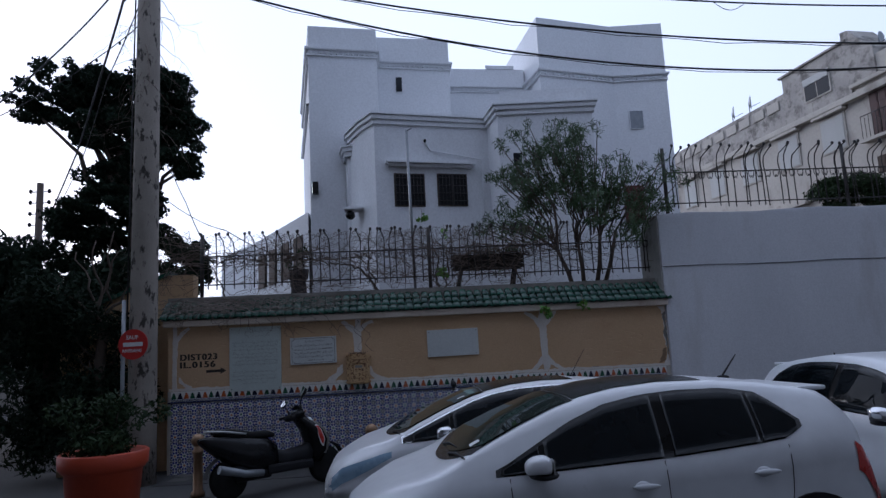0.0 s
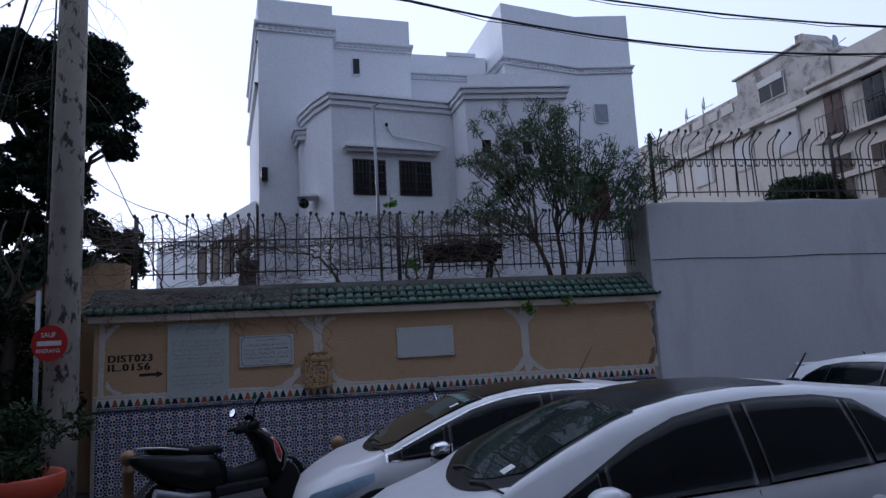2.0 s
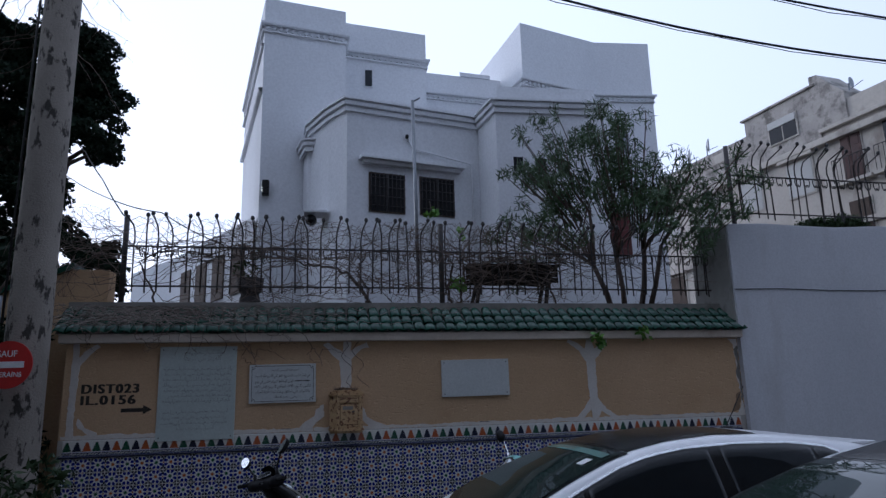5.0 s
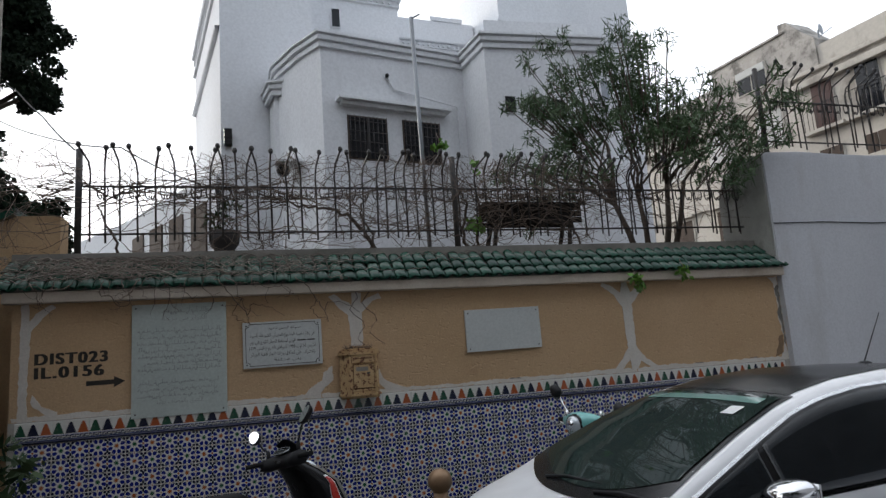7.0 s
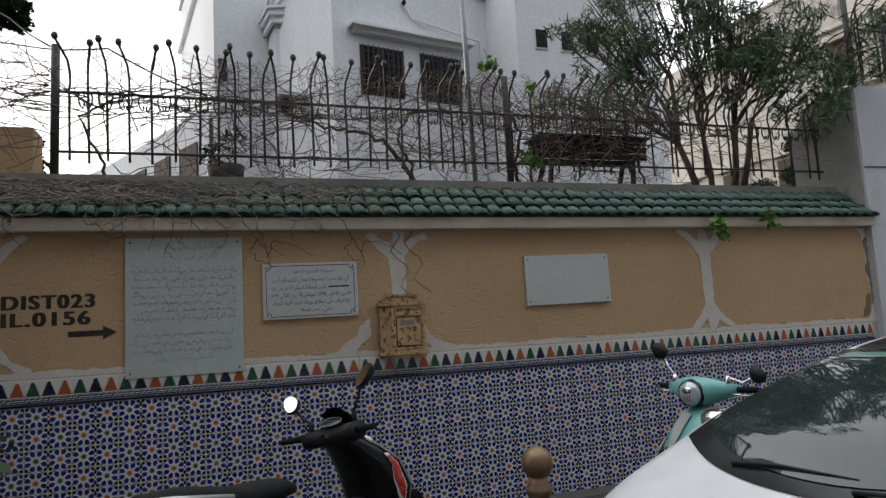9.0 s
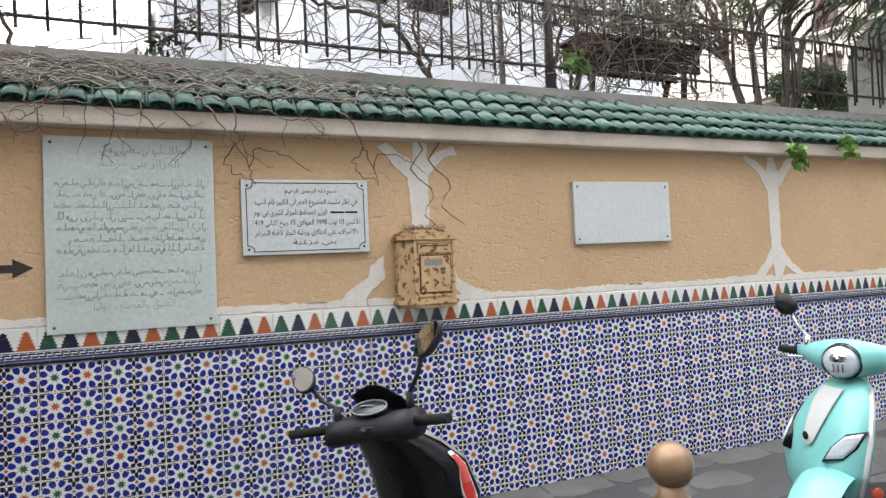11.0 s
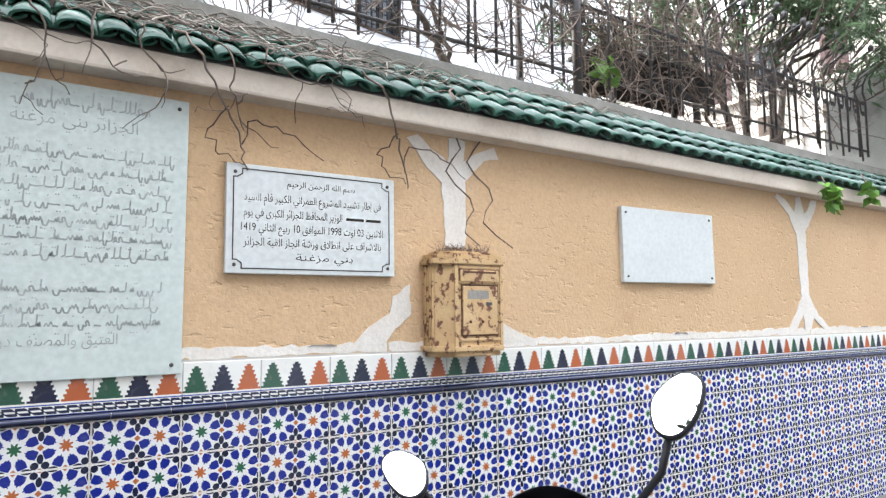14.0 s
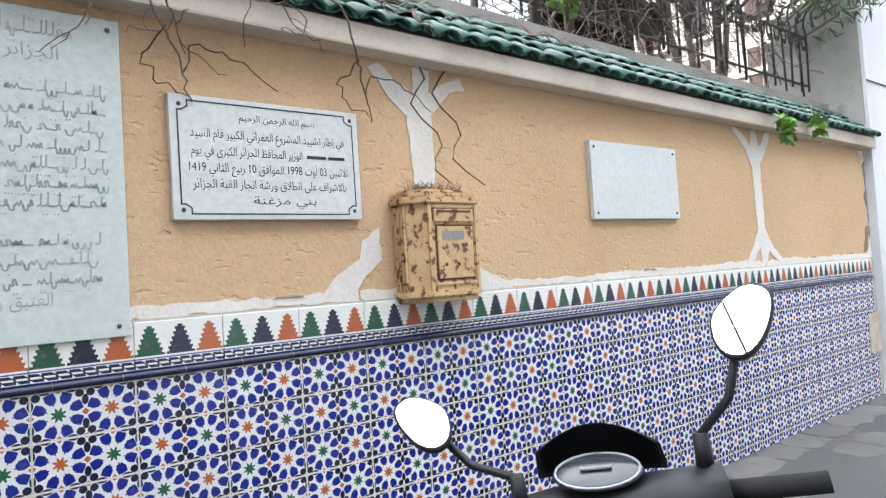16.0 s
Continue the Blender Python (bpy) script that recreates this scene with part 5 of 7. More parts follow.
part("rear_mudguard", loft(bmesh.new(), [[(-1.0 + 0.31 * math.cos(a), y, 0.25 + 0.31 * math.sin(a)) for y in (-0.08, -0.05, 0.05, 0.08)] for a in np.linspace(0.9, 3.0, 12)], False), BLACKPL, sc, "", True)
part("tail_body", loft(bmesh.new(), [oval(x, 0, z, w, h) for x, z, w, h in ((-0.34, 0.44, 0.11, 0.20), (-0.5, 0.50, 0.17, 0.25), (-0.75, 0.54, 0.19, 0.25), (-1.0, 0.62, 0.17, 0.20), (-1.25, 0.72, 0.11, 0.10), (-1.38, 0.77, 0.04, 0.03))]), GLOSSBLACK, sc)
part("seat", loft(bmesh.new(), [oval(x, 0, z, w, h, 16, 3) for x, z, w, h in ((-0.36, 0.74, 0.07, 0.03), (-0.45, 0.76, 0.12, 0.05), (-0.7, 0.77, 0.15, 0.055), (-0.95, 0.82, 0.14, 0.06), (-1.15, 0.85, 0.10, 0.04), (-1.2, 0.85, 0.05, 0.02))]), RUBBER, sc, "black vinyl seat", True)
part("engine", box(bmesh.new(), -0.95, -0.45, -0.13, 0.12, 0.2, 0.42, 0.04), BLACKPL, sc)
tube("exhaust", [(-0.6, -0.17, 0.28), (-0.85, -0.19, 0.30), (-1.2, -0.2, 0.40)], 0.045, GALV, sc, 0.055, 12)
for s in (-1, 1):
    tube("grab_rail", [(-0.8, s * 0.15, 0.80), (-1.1, s * 0.15, 0.86), (-1.27, s * 0.08, 0.88), (-1.3, 0, 0.88)], 0.012, SILVER, sc, seg=8)
    def on_shield(z, deg, lift):
        x0, w, d = (lerp_table([(z0, row[k]) for z0, *row in SHIELD], z) for k in range(3))
        a = radians(deg)
        return (x0 + (d + lift) * math.cos(a), s * (w + lift) * math.sin(a), z)

    def shield_strip(name, edges, lift, mat, label):
        bm = strip(bmesh.new(), [[on_shield(z, a0 + (a1 - a0) * k / 4, lift) for k in range(5)] for z, a0, a1 in edges])
        return part(name, bm, mat, sc, label, True)

    shield_strip("white_flash", [(0.50 + 0.034 * k, 88 - 1.0 * k, 91 + 28 * math.sin(math.pi * (1 - k / 9)) ** 0.8 * (1 - k / 12)) for k in range(10)], 0.004, SIGNWHITE, "white edged flash on the fairing")
    shield_strip("red_flash", [(0.53 + 0.029 * k, 91 - 1.0 * k, 93 + 21 * math.sin(math.pi * (1 - k / 9)) ** 0.8 * (1 - k / 12)) for k in range(10)], 0.007, REDLENS, "red flash on the fairing")
    shield_strip("grey_trim", [(0.40 + 0.05 * k, 44 + 1.2 * k, 70 + 0.6 * k) for k in range(11)], 0.005, OLIVE, "matt olive grey trim on the fairing")
tube("steering_stem", [(0.22, 0, 0.60), (0.0, 0, 1.0)], 0.06, BLACKPL, sc, 0.05, 12)
part("handlebar_cover", loft(bmesh.new(), [[(x + dx, y, z + dz) for dx, dz in ((-0.06, 0.0), (-0.045, 0.035), (0.01, 0.05), (0.07, 0.035), (0.09, -0.01), (0.05, -0.05), (-0.02, -0.055), (-0.055, -0.035))] for y, x, z in ((-0.22, -0.035, 0.982), (-0.12, -0.01, 0.975), (-0.06, 0.0, 0.975), (0, 0.0, 0.975), (0.06, 0.0, 0.975), (0.12, -0.01, 0.972), (0.17, -0.03, 0.97))]), BLACKPL, sc, "black handlebar cowl", True)
bm = bmesh.new()
rows = []
for t in np.linspace(0, 1, 9):
    rows.append([(0.10 - 0.075 * t - 0.25 * (y * y) * 6 * 0.5, y * (1 - 0.12 * t), 0.988 + 0.115 * math.sin(t * 1.5) - 3.2 * y * y * t * 0.9) for y in np.linspace(-0.128, 0.128, 13)])
strip(bm, rows)
bmesh.ops.solidify(bm, geom=bm.faces[:], thickness=0.006)
part("fly_screen", bm, BLACKPL, sc, "small dark domed fly screen", True)
part("instrument_panel", ellipsoid(bmesh.new(), (-0.012, 0, 1.020), (0.048, 0.085, 0.014), turn=pose(0, 0, 0, 0, -25, 0)), GAUGE, sc, "smoked instrument glass", True)
ring = bmesh.new()
tube_into(ring, [(-0.012 + 0.046 * math.cos(a) * math.cos(0.45), 0.078 * math.sin(a), 1.024 + 0.046 * math.cos(a) * math.sin(0.45)) for a in np.linspace(0, 2 * math.pi, 25)], 0.003, 0.003, 6)
part("instrument_rim", ring, GALV, sc, "pale rim of the instruments", True)
block("display", (-0.03, 0.005, -0.028, 0.03, 1.031, 1.0335), GALV, sc, "grey instrument display")
part("headlight", ellipsoid(bmesh.new(), (0.2, 0, 0.86), (0.05, 0.12, 0.07), turn=pose(0, 0, 0, 0, -20, 0)), LENS, sc, "", True)
for s in (-1, 1):
    tube("grip", [(-0.03, s * 0.20, 0.985), (-0.055, s * 0.375, 0.985)], 0.019, RUBBER, sc, 0.018, 12)
    tube("brake_lever", [(0.03, s * 0.17, 0.98), (0.035, s * 0.25, 0.975), (0.0, s * 0.37, 0.972)], 0.006, SILVER, sc, 0.005, 6)
mirror_on(sc, (-0.02, 0.15, 0.975), (-0.01, 0.318, 1.147), (-0.757, -0.19, 0.62), (0.048, 0.066), 25, BLACKPL, None, -1)
mirror_on(sc, (-0.01, -0.19, 1.02), (-0.01, -0.292, 1.262), (-1.0, 0.25, 0.58), (0.050, 0.071), -14, BLACKPL)

for ob in list(sc.children):  # the bars hang over to the stand's side
    if ob.name.split(".")[0] in ("grip", "brake_lever", "handlebar_cover"):
        ob.matrix_local = pose(0, 0, 0.96, -4, 0, 0) @ pose(0, 0, -0.985) @ ob.matrix_local

tq = thing("scooter", "turquoise retro motor scooter with white front panel", "motor scooter", (0.965, 9.52, 0), 164, group="scooters")
tq.scale = (1.02, 1.02, 1.02)
wheel(tq, 0.30, 0.23), wheel(tq, -1.05, 0.23)
part("leg_shield", loft(bmesh.new(), [[(x0 + d * math.cos(a), w * math.copysign(abs(math.sin(a)) ** 0.62, math.sin(a)), z) for a in np.linspace(0, 2 * math.pi, 25)[:-1]] for z, x0, w, d in ((0.33, 0.17, 0.14, 0.08), (0.40, 0.18, 0.21, 0.10), (0.52, 0.165, 0.24, 0.11), (0.66, 0.125, 0.23, 0.10), (0.78, 0.075, 0.19, 0.085), (0.86, 0.03, 0.13, 0.07), (0.90, 0.01, 0.07, 0.05))]), TURQ, tq, "turquoise leg shield", True)
bm = bmesh.new()
strip(bm, [[(lerp_table([(0.5, 0.288), (0.52, 0.286), (0.66, 0.236), (0.78, 0.170), (0.86, 0.110)], z), y * w, z) for y in (-1, -0.5, 0, 0.5, 1)] for z, w in ((0.60, 0.014), (0.62, 0.035), (0.70, 0.052), (0.78, 0.066), (0.86, 0.072))])
part("front_panel", bm, PANELWHITE, tq, "white front centre panel", True)
part("emblem", ellipsoid(bmesh.new(), (0.262, 0, 0.64), (0.006, 0.02, 0.02)), GLOSSBLACK, tq, "", True)
part("mudguard", loft(bmesh.new(), [[(0.30 + 0.3 * math.cos(a), y, 0.23 + 0.29 * math.sin(a) - 0.5 * y * y * 6) for y in np.linspace(-0.10, 0.10, 9)] for a in np.linspace(0.1, 2.4, 14)], False), TURQ, tq, "", True)
for s in (-1, 1):
    turn = pose(0.175, s * 0.15, 0.61, 0, -20, s * 42)
    shape = ((0.095, 0.082), (0.01, 0.058), (-0.05, -0.005), (-0.085, -0.075), (0.0, -0.058), (0.055, 0.0))
    bm = loft(bmesh.new(), [[(d, s * u * k, w * k) for u, w in shape] for k, d in ((1.0, 0.0), (1.0, 0.052), (0.9, 0.058))])
    bm.transform(turn)
    indicator = part("indicator", bm, GLOSSBLACK, tq, "dark framed diamond indicator")
    bm = loft(bmesh.new(), [[(d, s * u * k, w * k) for u, w in shape] for k, d in ((0.86, 0.05), (0.84, 0.062), (0.6, 0.07))])
    bm.transform(turn)
    part("lens", bm, LENS, indicator)
    part("side_reflector", ellipsoid(bmesh.new(), (0.10, s * 0.238, 0.43), (0.028, 0.01, 0.028)), ORANGEPL, tq, "round orange side reflector", True)
    tube("grip", [(-0.05, s * 0.23, 0.99), (-0.09, s * 0.35, 0.99)], 0.02, RUBBER, tq, 0.018, 12)
    tube("brake_lever", [(0.0, s * 0.2, 0.97), (0.0, s * 0.28, 0.965), (-0.04, s * 0.38, 0.96)], 0.006, CHROME, tq, 0.005, 6)
    part("side_panel", ellipsoid(bmesh.new(), (-0.85, s * 0.13, 0.52), (0.38, 0.10, 0.2)), TURQ, tq, "", True)
mirror_on(tq, (-0.03, 0.19, 1.02), (-0.02, 0.40, 1.09), (-1, 0.1, 0.05), (0.05, 0.05), 0, BLACKPL, CHROME)
mirror_on(tq, (-0.03, -0.19, 1.02), (-0.02, -0.28, 1.23), (-1, -0.1, 0.05), (0.055, 0.055), 0, BLACKPL, CHROME)
part("headset", loft(bmesh.new(), [[(x + a * dx, y, z + b * dz) for dx, dz in ((-0.09, 0.0), (-0.06, 0.055), (0.0, 0.075), (0.06, 0.06), (0.085, 0.0), (0.06, -0.06), (0.0, -0.075), (-0.06, -0.055))] for y, x, z, a, b in ((-0.24, -0.05, 0.99, 0.35, 0.45), (-0.18, -0.035, 0.985, 0.55, 0.65), (-0.10, 0.0, 0.98, 0.95, 1.05), (0, 0.015, 0.975, 1.15, 1.3), (0.10, 0.0, 0.98, 0.95, 1.05), (0.18, -0.035, 0.985, 0.55, 0.65), (0.24, -0.05, 0.99, 0.35, 0.45))]), TURQ, tq, "turquoise headset cowl", True)
part("headlight", ellipsoid(bmesh.new(), (0.085, 0, 0.97), (0.05, 0.082, 0.078)), LENS, tq, "round chromed headlamp", True)
part("reflector", ellipsoid(bmesh.new(), (0.122, 0, 0.985), (0.014, 0.04, 0.03)), CHROME, tq, "chromed reflector behind the lens", True)
for dy in (-0.02, 0.0, 0.02):
    block("lens_rib", (0.126, 0.134, dy - 0.004, dy + 0.004, 0.925, 0.965), CHROME, tq, "", 0.002)
for s in (-1, 1):
    tube("edge_trim", [(lerp_table([(0.40, 0.18), (0.52, 0.165), (0.66, 0.125), (0.78, 0.075), (0.86, 0.03)], z) - 0.01, s * (lerp_table([(0.40, 0.21), (0.52, 0.24), (0.66, 0.23), (0.78, 0.19), (0.86, 0.13)], z) + 0.002), z) for z in np.linspace(0.40, 0.86, 14)], 0.013, SILVER, tq, seg=8, label="pale grey edge trim of the leg shield")
bm = bmesh.new()
bmesh.ops.create_cone(bm, cap_ends=False, segments=28, radius1=0.088, radius2=0.083, depth=0.03, matrix=Matrix.Translation((0.085, 0, 0.97)) @ Matrix.Rotation(math.pi / 2, 4, "Y"))
part("headlight_rim", bm, GLOSSBLACK, tq, "", True)
part("steering_stem", tube_into(bmesh.new(), [(0.1, 0, 0.55), (0.0, 0, 0.95)], 0.05, 0.05, 12), TURQ, tq)
part("floorboard", box(bmesh.new(), -0.5, 0.06, -0.16, 0.16, 0.28, 0.34, 0.03), BLACKPL, tq)
part("rear_body", loft(bmesh.new(), [oval(x, 0, z, w, h) for x, z, w, h in ((-0.45, 0.5, 0.12, 0.2), (-0.7, 0.58, 0.17, 0.22), (-1.0, 0.6, 0.15, 0.18), (-1.3, 0.62, 0.07, 0.08))]), TURQ, tq)
part("seat", loft(bmesh.new(), [oval(x, 0, z, w, h, 16, 3) for x, z, w, h in ((-0.4, 0.78, 0.08, 0.03), (-0.5, 0.8, 0.13, 0.05), (-0.8, 0.82, 0.15, 0.055), (-1.1, 0.84, 0.11, 0.05), (-1.2, 0.84, 0.05, 0.02))]), BLACKPL, tq, "", True)

for ob in list(tq.children):  # the steering is locked over to one side
    if ob.name.split(".")[0] in ("grip", "brake_lever", "mirror", "headset", "headlight", "headlight_rim", "mudguard", "lens_rib") or (ob.name.startswith("reflector") and ob.data.vertices[0].co.z > 0.8) or (ob.name.startswith("wheel") and ob.data.vertices[0].co.x > 0):
        ob.matrix_local = pose(0.02, 0, 0.015, 0, 0, 33) @ ob.matrix_local

# ---- street pole, sign, planter ----
up = thing("utility_pole", "round grey-brown concrete pole with peeling paint", "utility pole", (-3.83, 10.6, 0))
part("shaft", lathe(bmesh.new(), [(0.215, 0), (0.21, 1.0), (0.19, 5.0), (0.155, 11.0)], 24), POLE, up)
for z, dx in ((9.2, 0.5), (9.8, 0.5)):
    tube("cross_arm", [(-dx, 0, z), (dx, 0, z)], 0.03, GALV, up)
tube("conduit", [(-0.2, -0.13, 2.5), (-0.19, -0.12, 5.5), (-0.17, -0.1, 9.0)], 0.012, CABLE, up)

sg = thing("no_entry_sign", "round red no entry sign with white bar on a grey post", "road sign", (-4.02, 10.28, 0), -8)
tube("post", [(0, 0.03, 0), (0, 0.03, 2.75)], 0.03, GALV, sg, seg=12)
bm = bmesh.new()
bmesh.ops.create_cone(bm, cap_ends=True, segments=40, radius1=0.225, radius2=0.225, depth=0.012, matrix=Matrix.Translation((0.18, -0.02, 2.08)) @ Matrix.Rotation(math.pi / 2, 4, "X"))
part("disc", bm, SIGNRED, sg)
block("bar", (0.03, 0.33, -0.0305, -0.0275, 2.05, 2.11), SIGNWHITE, sg)
for body, x, z, s in (("SAUF", 0.075, 2.155, 0.085), ("RIVERAINS", 0.02, 1.965, 0.066)):
    painted_text(body, x, z, s, SIGNWHITE, sg, -0.029, 0.95, bold=0.001)

pot = thing("planter", "large orange plastic planter with a leafy shrub", "planter", (-3.36, 8.15, 0))
part("tub", lathe(bmesh.new(), [(0.33, 0), (0.36, 0.03), (0.41, 0.6), (0.44, 0.62), (0.47, 0.66), (0.48, 0.80), (0.46, 0.82), (0.43, 0.80), (0.42, 0.74)], 40), ORANGEPL, pot)
part("soil", lathe(bmesh.new(), [(0.01, 0.72), (0.425, 0.74)], 24), SOIL, pot)


# ---- iron fences ----
def fence(name, label, x0, x1, y, zb, z_low, z_up, z_top, posts, step=0.148, curl=0.25):
    f = thing(name, label, "fence", (0, 0, 0))
    tube("rail", [(x0, y, z_low), (x1, y, z_low)], 0.012, IRON, f)
    tube("rail", [(x0, y, z_up), (x1, y, z_up)], 0.012, IRON, f)
    hh = z_top - z_up
    bm = bmesh.new()
    pts = [(0, 0, z_low - 0.08), (0, 0, z_up), (0, 0.02, z_up + hh * 0.22), (0, 0.015, z_up + hh * 0.45), (0, -0.03, z_up + hh * 0.7), (0, -curl * 0.8, z_up + hh * 0.9), (0, -curl, z_top - 0.02)]
    tube_into(bm, pts, 0.0105, 0.0105, 6)
    ellipsoid(bm, (0, -curl, z_top), (0.027, 0.027, 0.034), 8)
    bar = mesh_of("bar", bm, IRON)
    bm = bmesh.new()
    for s in (-1, 1):
        sp = [(s * (0.010 + 0.062 * (1 - a / 9) * (1 - math.cos(a)) * 0.5), 0.0, z_up - 0.02 - 0.11 * a / 7.5 + 0.04 * math.sin(a)) for a in np.linspace(0, 7.5, 16)]
        tube_into(bm, sp, 0.0075, 0.0075, 4, False)
    scroll = mesh_of("scroll", bm, IRON)
    n = int((x1 - x0) / step)
    for k in range(1, n):
        x = x0 + (x1 - x0) * k / n
        b = new("bar", bar)
        b.parent, b.location = f, (x + 0.006 * math.sin(k * 7.3), y, 0.006 * math.sin(k * 3.1))
        b.rotation_euler = (0.02 * math.sin(k * 2.3), 0.018 * math.sin(k * 5.7), 0.25 * math.sin(k * 4.1))
        s = new("scroll", scroll)
        s.parent, s.location = f, (x + 0.07, y, 0)
    for px in posts:
        part("post", tube_into(bmesh.new(), [(px, y, zb), (px, y, z_top + 0.04)], 0.034, 0.034, 8), IRON, f)
    return f


fence("iron_fence", "black wrought iron fence with outward curled knobbed bars", -3.26, 4.95, 11.72, 2.86, 3.08, 3.58, 3.93, (-3.26, 0.72))
fence("iron_fence", "black wrought iron fence on the white wall", 5.10, 15.5, 11.45, 3.98, 4.20, 4.78, 5.20, (5.10, 8.6, 12.1), 0.16, 0.27)

# ---- climbing stems over fence and coping ----
def wander(bm, rnd, p, d, n, step, r0, r1, bounds, droop=0.0, fork=0.25, depth=0, turn=0.55):
    pts = [Vector(p)]
    d = Vector(d).normalized()
    for i in range(n):
        d = (d + Vector((rnd.gauss(0, turn), rnd.gauss(0, turn * 0.4), rnd.gauss(0, turn) - droop)) * 0.5).normalized()
        q = pts[-1] + d * step
        for ax, (lo, hi) in enumerate(bounds):
            if not lo < q[ax] < hi:
                d[ax] = -d[ax] * 0.6
                q[ax] = min(max(q[ax], lo), hi)
        pts.append(q)
        if depth < 2 and rnd.random() < fork and i > 1:
            wander(bm, rnd, q, d + Vector((rnd.gauss(0, 0.8), rnd.gauss(0, 0.3), rnd.gauss(0, 0.8))), max(3, int(n * 0.55)), step * 0.9, r0 * 0.6, r1 * 0.7, bounds, droop, fork * 0.7, depth + 1, turn)
    if len(pts) > 1:
        tube_into(bm, pts, r0, r1, 4 if r0 > 0.004 else 3, False)


vine = thing("climbing_vine", "tangled bare brown vine stems over the iron fence", "vine")
rnd = random.Random(11)
fence_box = ((-3.6, 4.9), (11.55, 11.98), (2.88, 3.95))
bm = bmesh.new()
def crook(pts, r0, r1, parent, jit, name="main_stem"):
    out = []
    for p, q in zip(pts, pts[1:]):
        for k in range(5):
            t = k / 5
            out.append(tuple(p[i] + (q[i] - p[i]) * t + (rnd.gauss(0, jit) if out else 0) for i in range(3)))
    out.append(pts[-1])
    part(name, tube_into(bmesh.new(), out, r0, r1, 7), BARK, parent)


crook([(-0.22, 11.80, 2.86), (-0.36, 11.80, 3.10), (-0.55, 11.78, 3.28), (-0.80, 11.76, 3.36), (-1.10, 11.76, 3.38), (-1.5, 11.75, 3.52)], 0.026, 0.008, vine, 0.012)
crook([(-0.30, 11.82, 2.86), (-0.25, 11.80, 3.05), (-0.42, 11.79, 3.3), (-0.30, 11.77, 3.55), (0.1, 11.76, 3.62)], 0.018, 0.006, vine, 0.012)
crook([(0.88, 11.84, 2.86), (0.82, 11.82, 3.1), (0.90, 11.80, 3.4), (0.80, 11.78, 3.6), (0.4, 11.76, 3.64)], 0.022, 0.007, vine, 0.012)
crook([(0.98, 11.86, 2.86), (1.08, 11.84, 3.2), (1.02, 11.80, 3.5), (1.4, 11.78, 3.62), (2.0, 11.77, 3.6)], 0.018, 0.006, vine, 0.012)
crook([(-2.9, 11.82, 2.86), (-2.95, 11.80, 3.1), (-3.1, 11.78, 3.4), (-2.8, 11.76, 3.58), (-2.2, 11.76, 3.6)], 0.015, 0.006, vine, 0.012)
crook([(2.4, 11.86, 2.86), (2.3, 11.84, 3.2), (2.45, 11.80, 3.5), (2.9, 11.78, 3.62)], 0.015, 0.006, vine, 0.012)
bm = bmesh.new()
for i in range(200):
    x = rnd.choice((rnd.uniform(-3.2, 4.6), rnd.gauss(-0.6, 1.2), rnd.gauss(1.6, 0.8)))
    wander(bm, rnd, (x, rnd.uniform(11.62, 11.85), rnd.uniform(2.95, 3.6)), (rnd.uniform(-1, 1), 0, rnd.uniform(-0.2, 0.8)), 11, 0.085, 0.0055, 0.002, fence_box, 0, 0.24)
for i in range(110):
    x = rnd.uniform(-3.2, 3.4)
    wander(bm, rnd, (x, 11.72, rnd.gauss(3.5, 0.06)), (rnd.choice((-1, 1)), 0, 0.05), 12, 0.1, 0.006, 0.003, fence_box, 0, 0.15, 1, 0.3)
tagged(part("tangle", bm, TWIG, vine), kind="stuff")
bm = bmesh.new()
air_box = ((-4.8, -2.7), (11.4, 12.0), (2.9, 4.05))
for i in range(22):
    wander(bm, rnd, (-3.3, 11.7, rnd.uniform(3.1, 3.9)), (-1, 0, rnd.uniform(-0.3, 0.4)), 12, 0.1, 0.005, 0.0015, air_box, 0.06, 0.25)
tagged(part("loose_growth", bm, TWIG, vine), kind="stuff")

creeper = thing("dry_creeper", "dry tangled creeper lying on the green tile coping", "creeper")
bm = bmesh.new()
def cope_z(y):
    return 2.46 + (y - 11.16) * 0.66
for i in range(260):
    x = -3.7 + 3.6 * abs(rnd.gauss(0.25, 0.36))
    y = rnd.uniform(11.2, 11.56)
    pts = []
    a = rnd.choice((0, math.pi)) + rnd.gauss(0, 0.45)
    for k in range(10):
        pts.append((x, y, cope_z(y) + 0.06 + 0.035 * rnd.random() + (0.02 if k % 3 else 0)))
        a += rnd.gauss(0, 0.3)
        x, y = x + 0.075 * math.cos(a), min(11.58, max(11.16, y + 0.045 * math.sin(a)))
    tube_into(bm, pts, rnd.uniform(0.0025, 0.0055), 0.002, 4, False)
tagged(part("dry_mat", bm, DRYMAT, creeper), kind="stuff")
bm = bmesh.new()
hang_box = ((-3.7, 4.7), (11.05, 11.27), (1.62, 2.6))
for x in (-3.5, -3.3, -3.15, -2.9, -2.75, -2.6, -2.4, -2.2, -2.05, -1.85, -1.6, -0.72):
    wander(bm, rnd, (x, 11.10, 2.52), (rnd.uniform(-0.3, 0.3), -0.15, -1), rnd.randint(7, 14), 0.034, 0.0048, 0.0025, hang_box, 0.2, 0.3, 0, 1.0)
for x, zz in ((-0.62, 1.80), (-0.48, 1.80)):
    pts = [(x + 0.06 * math.sin(k * 1.3 + x * 9) + 0.012 * k, 11.285 - 0.11 * (k / 9) ** 3, 2.36 - (2.36 - zz) * k / 9) for k in range(10)]
    tube_into(bm, pts, 0.0045, 0.003, 5, False)
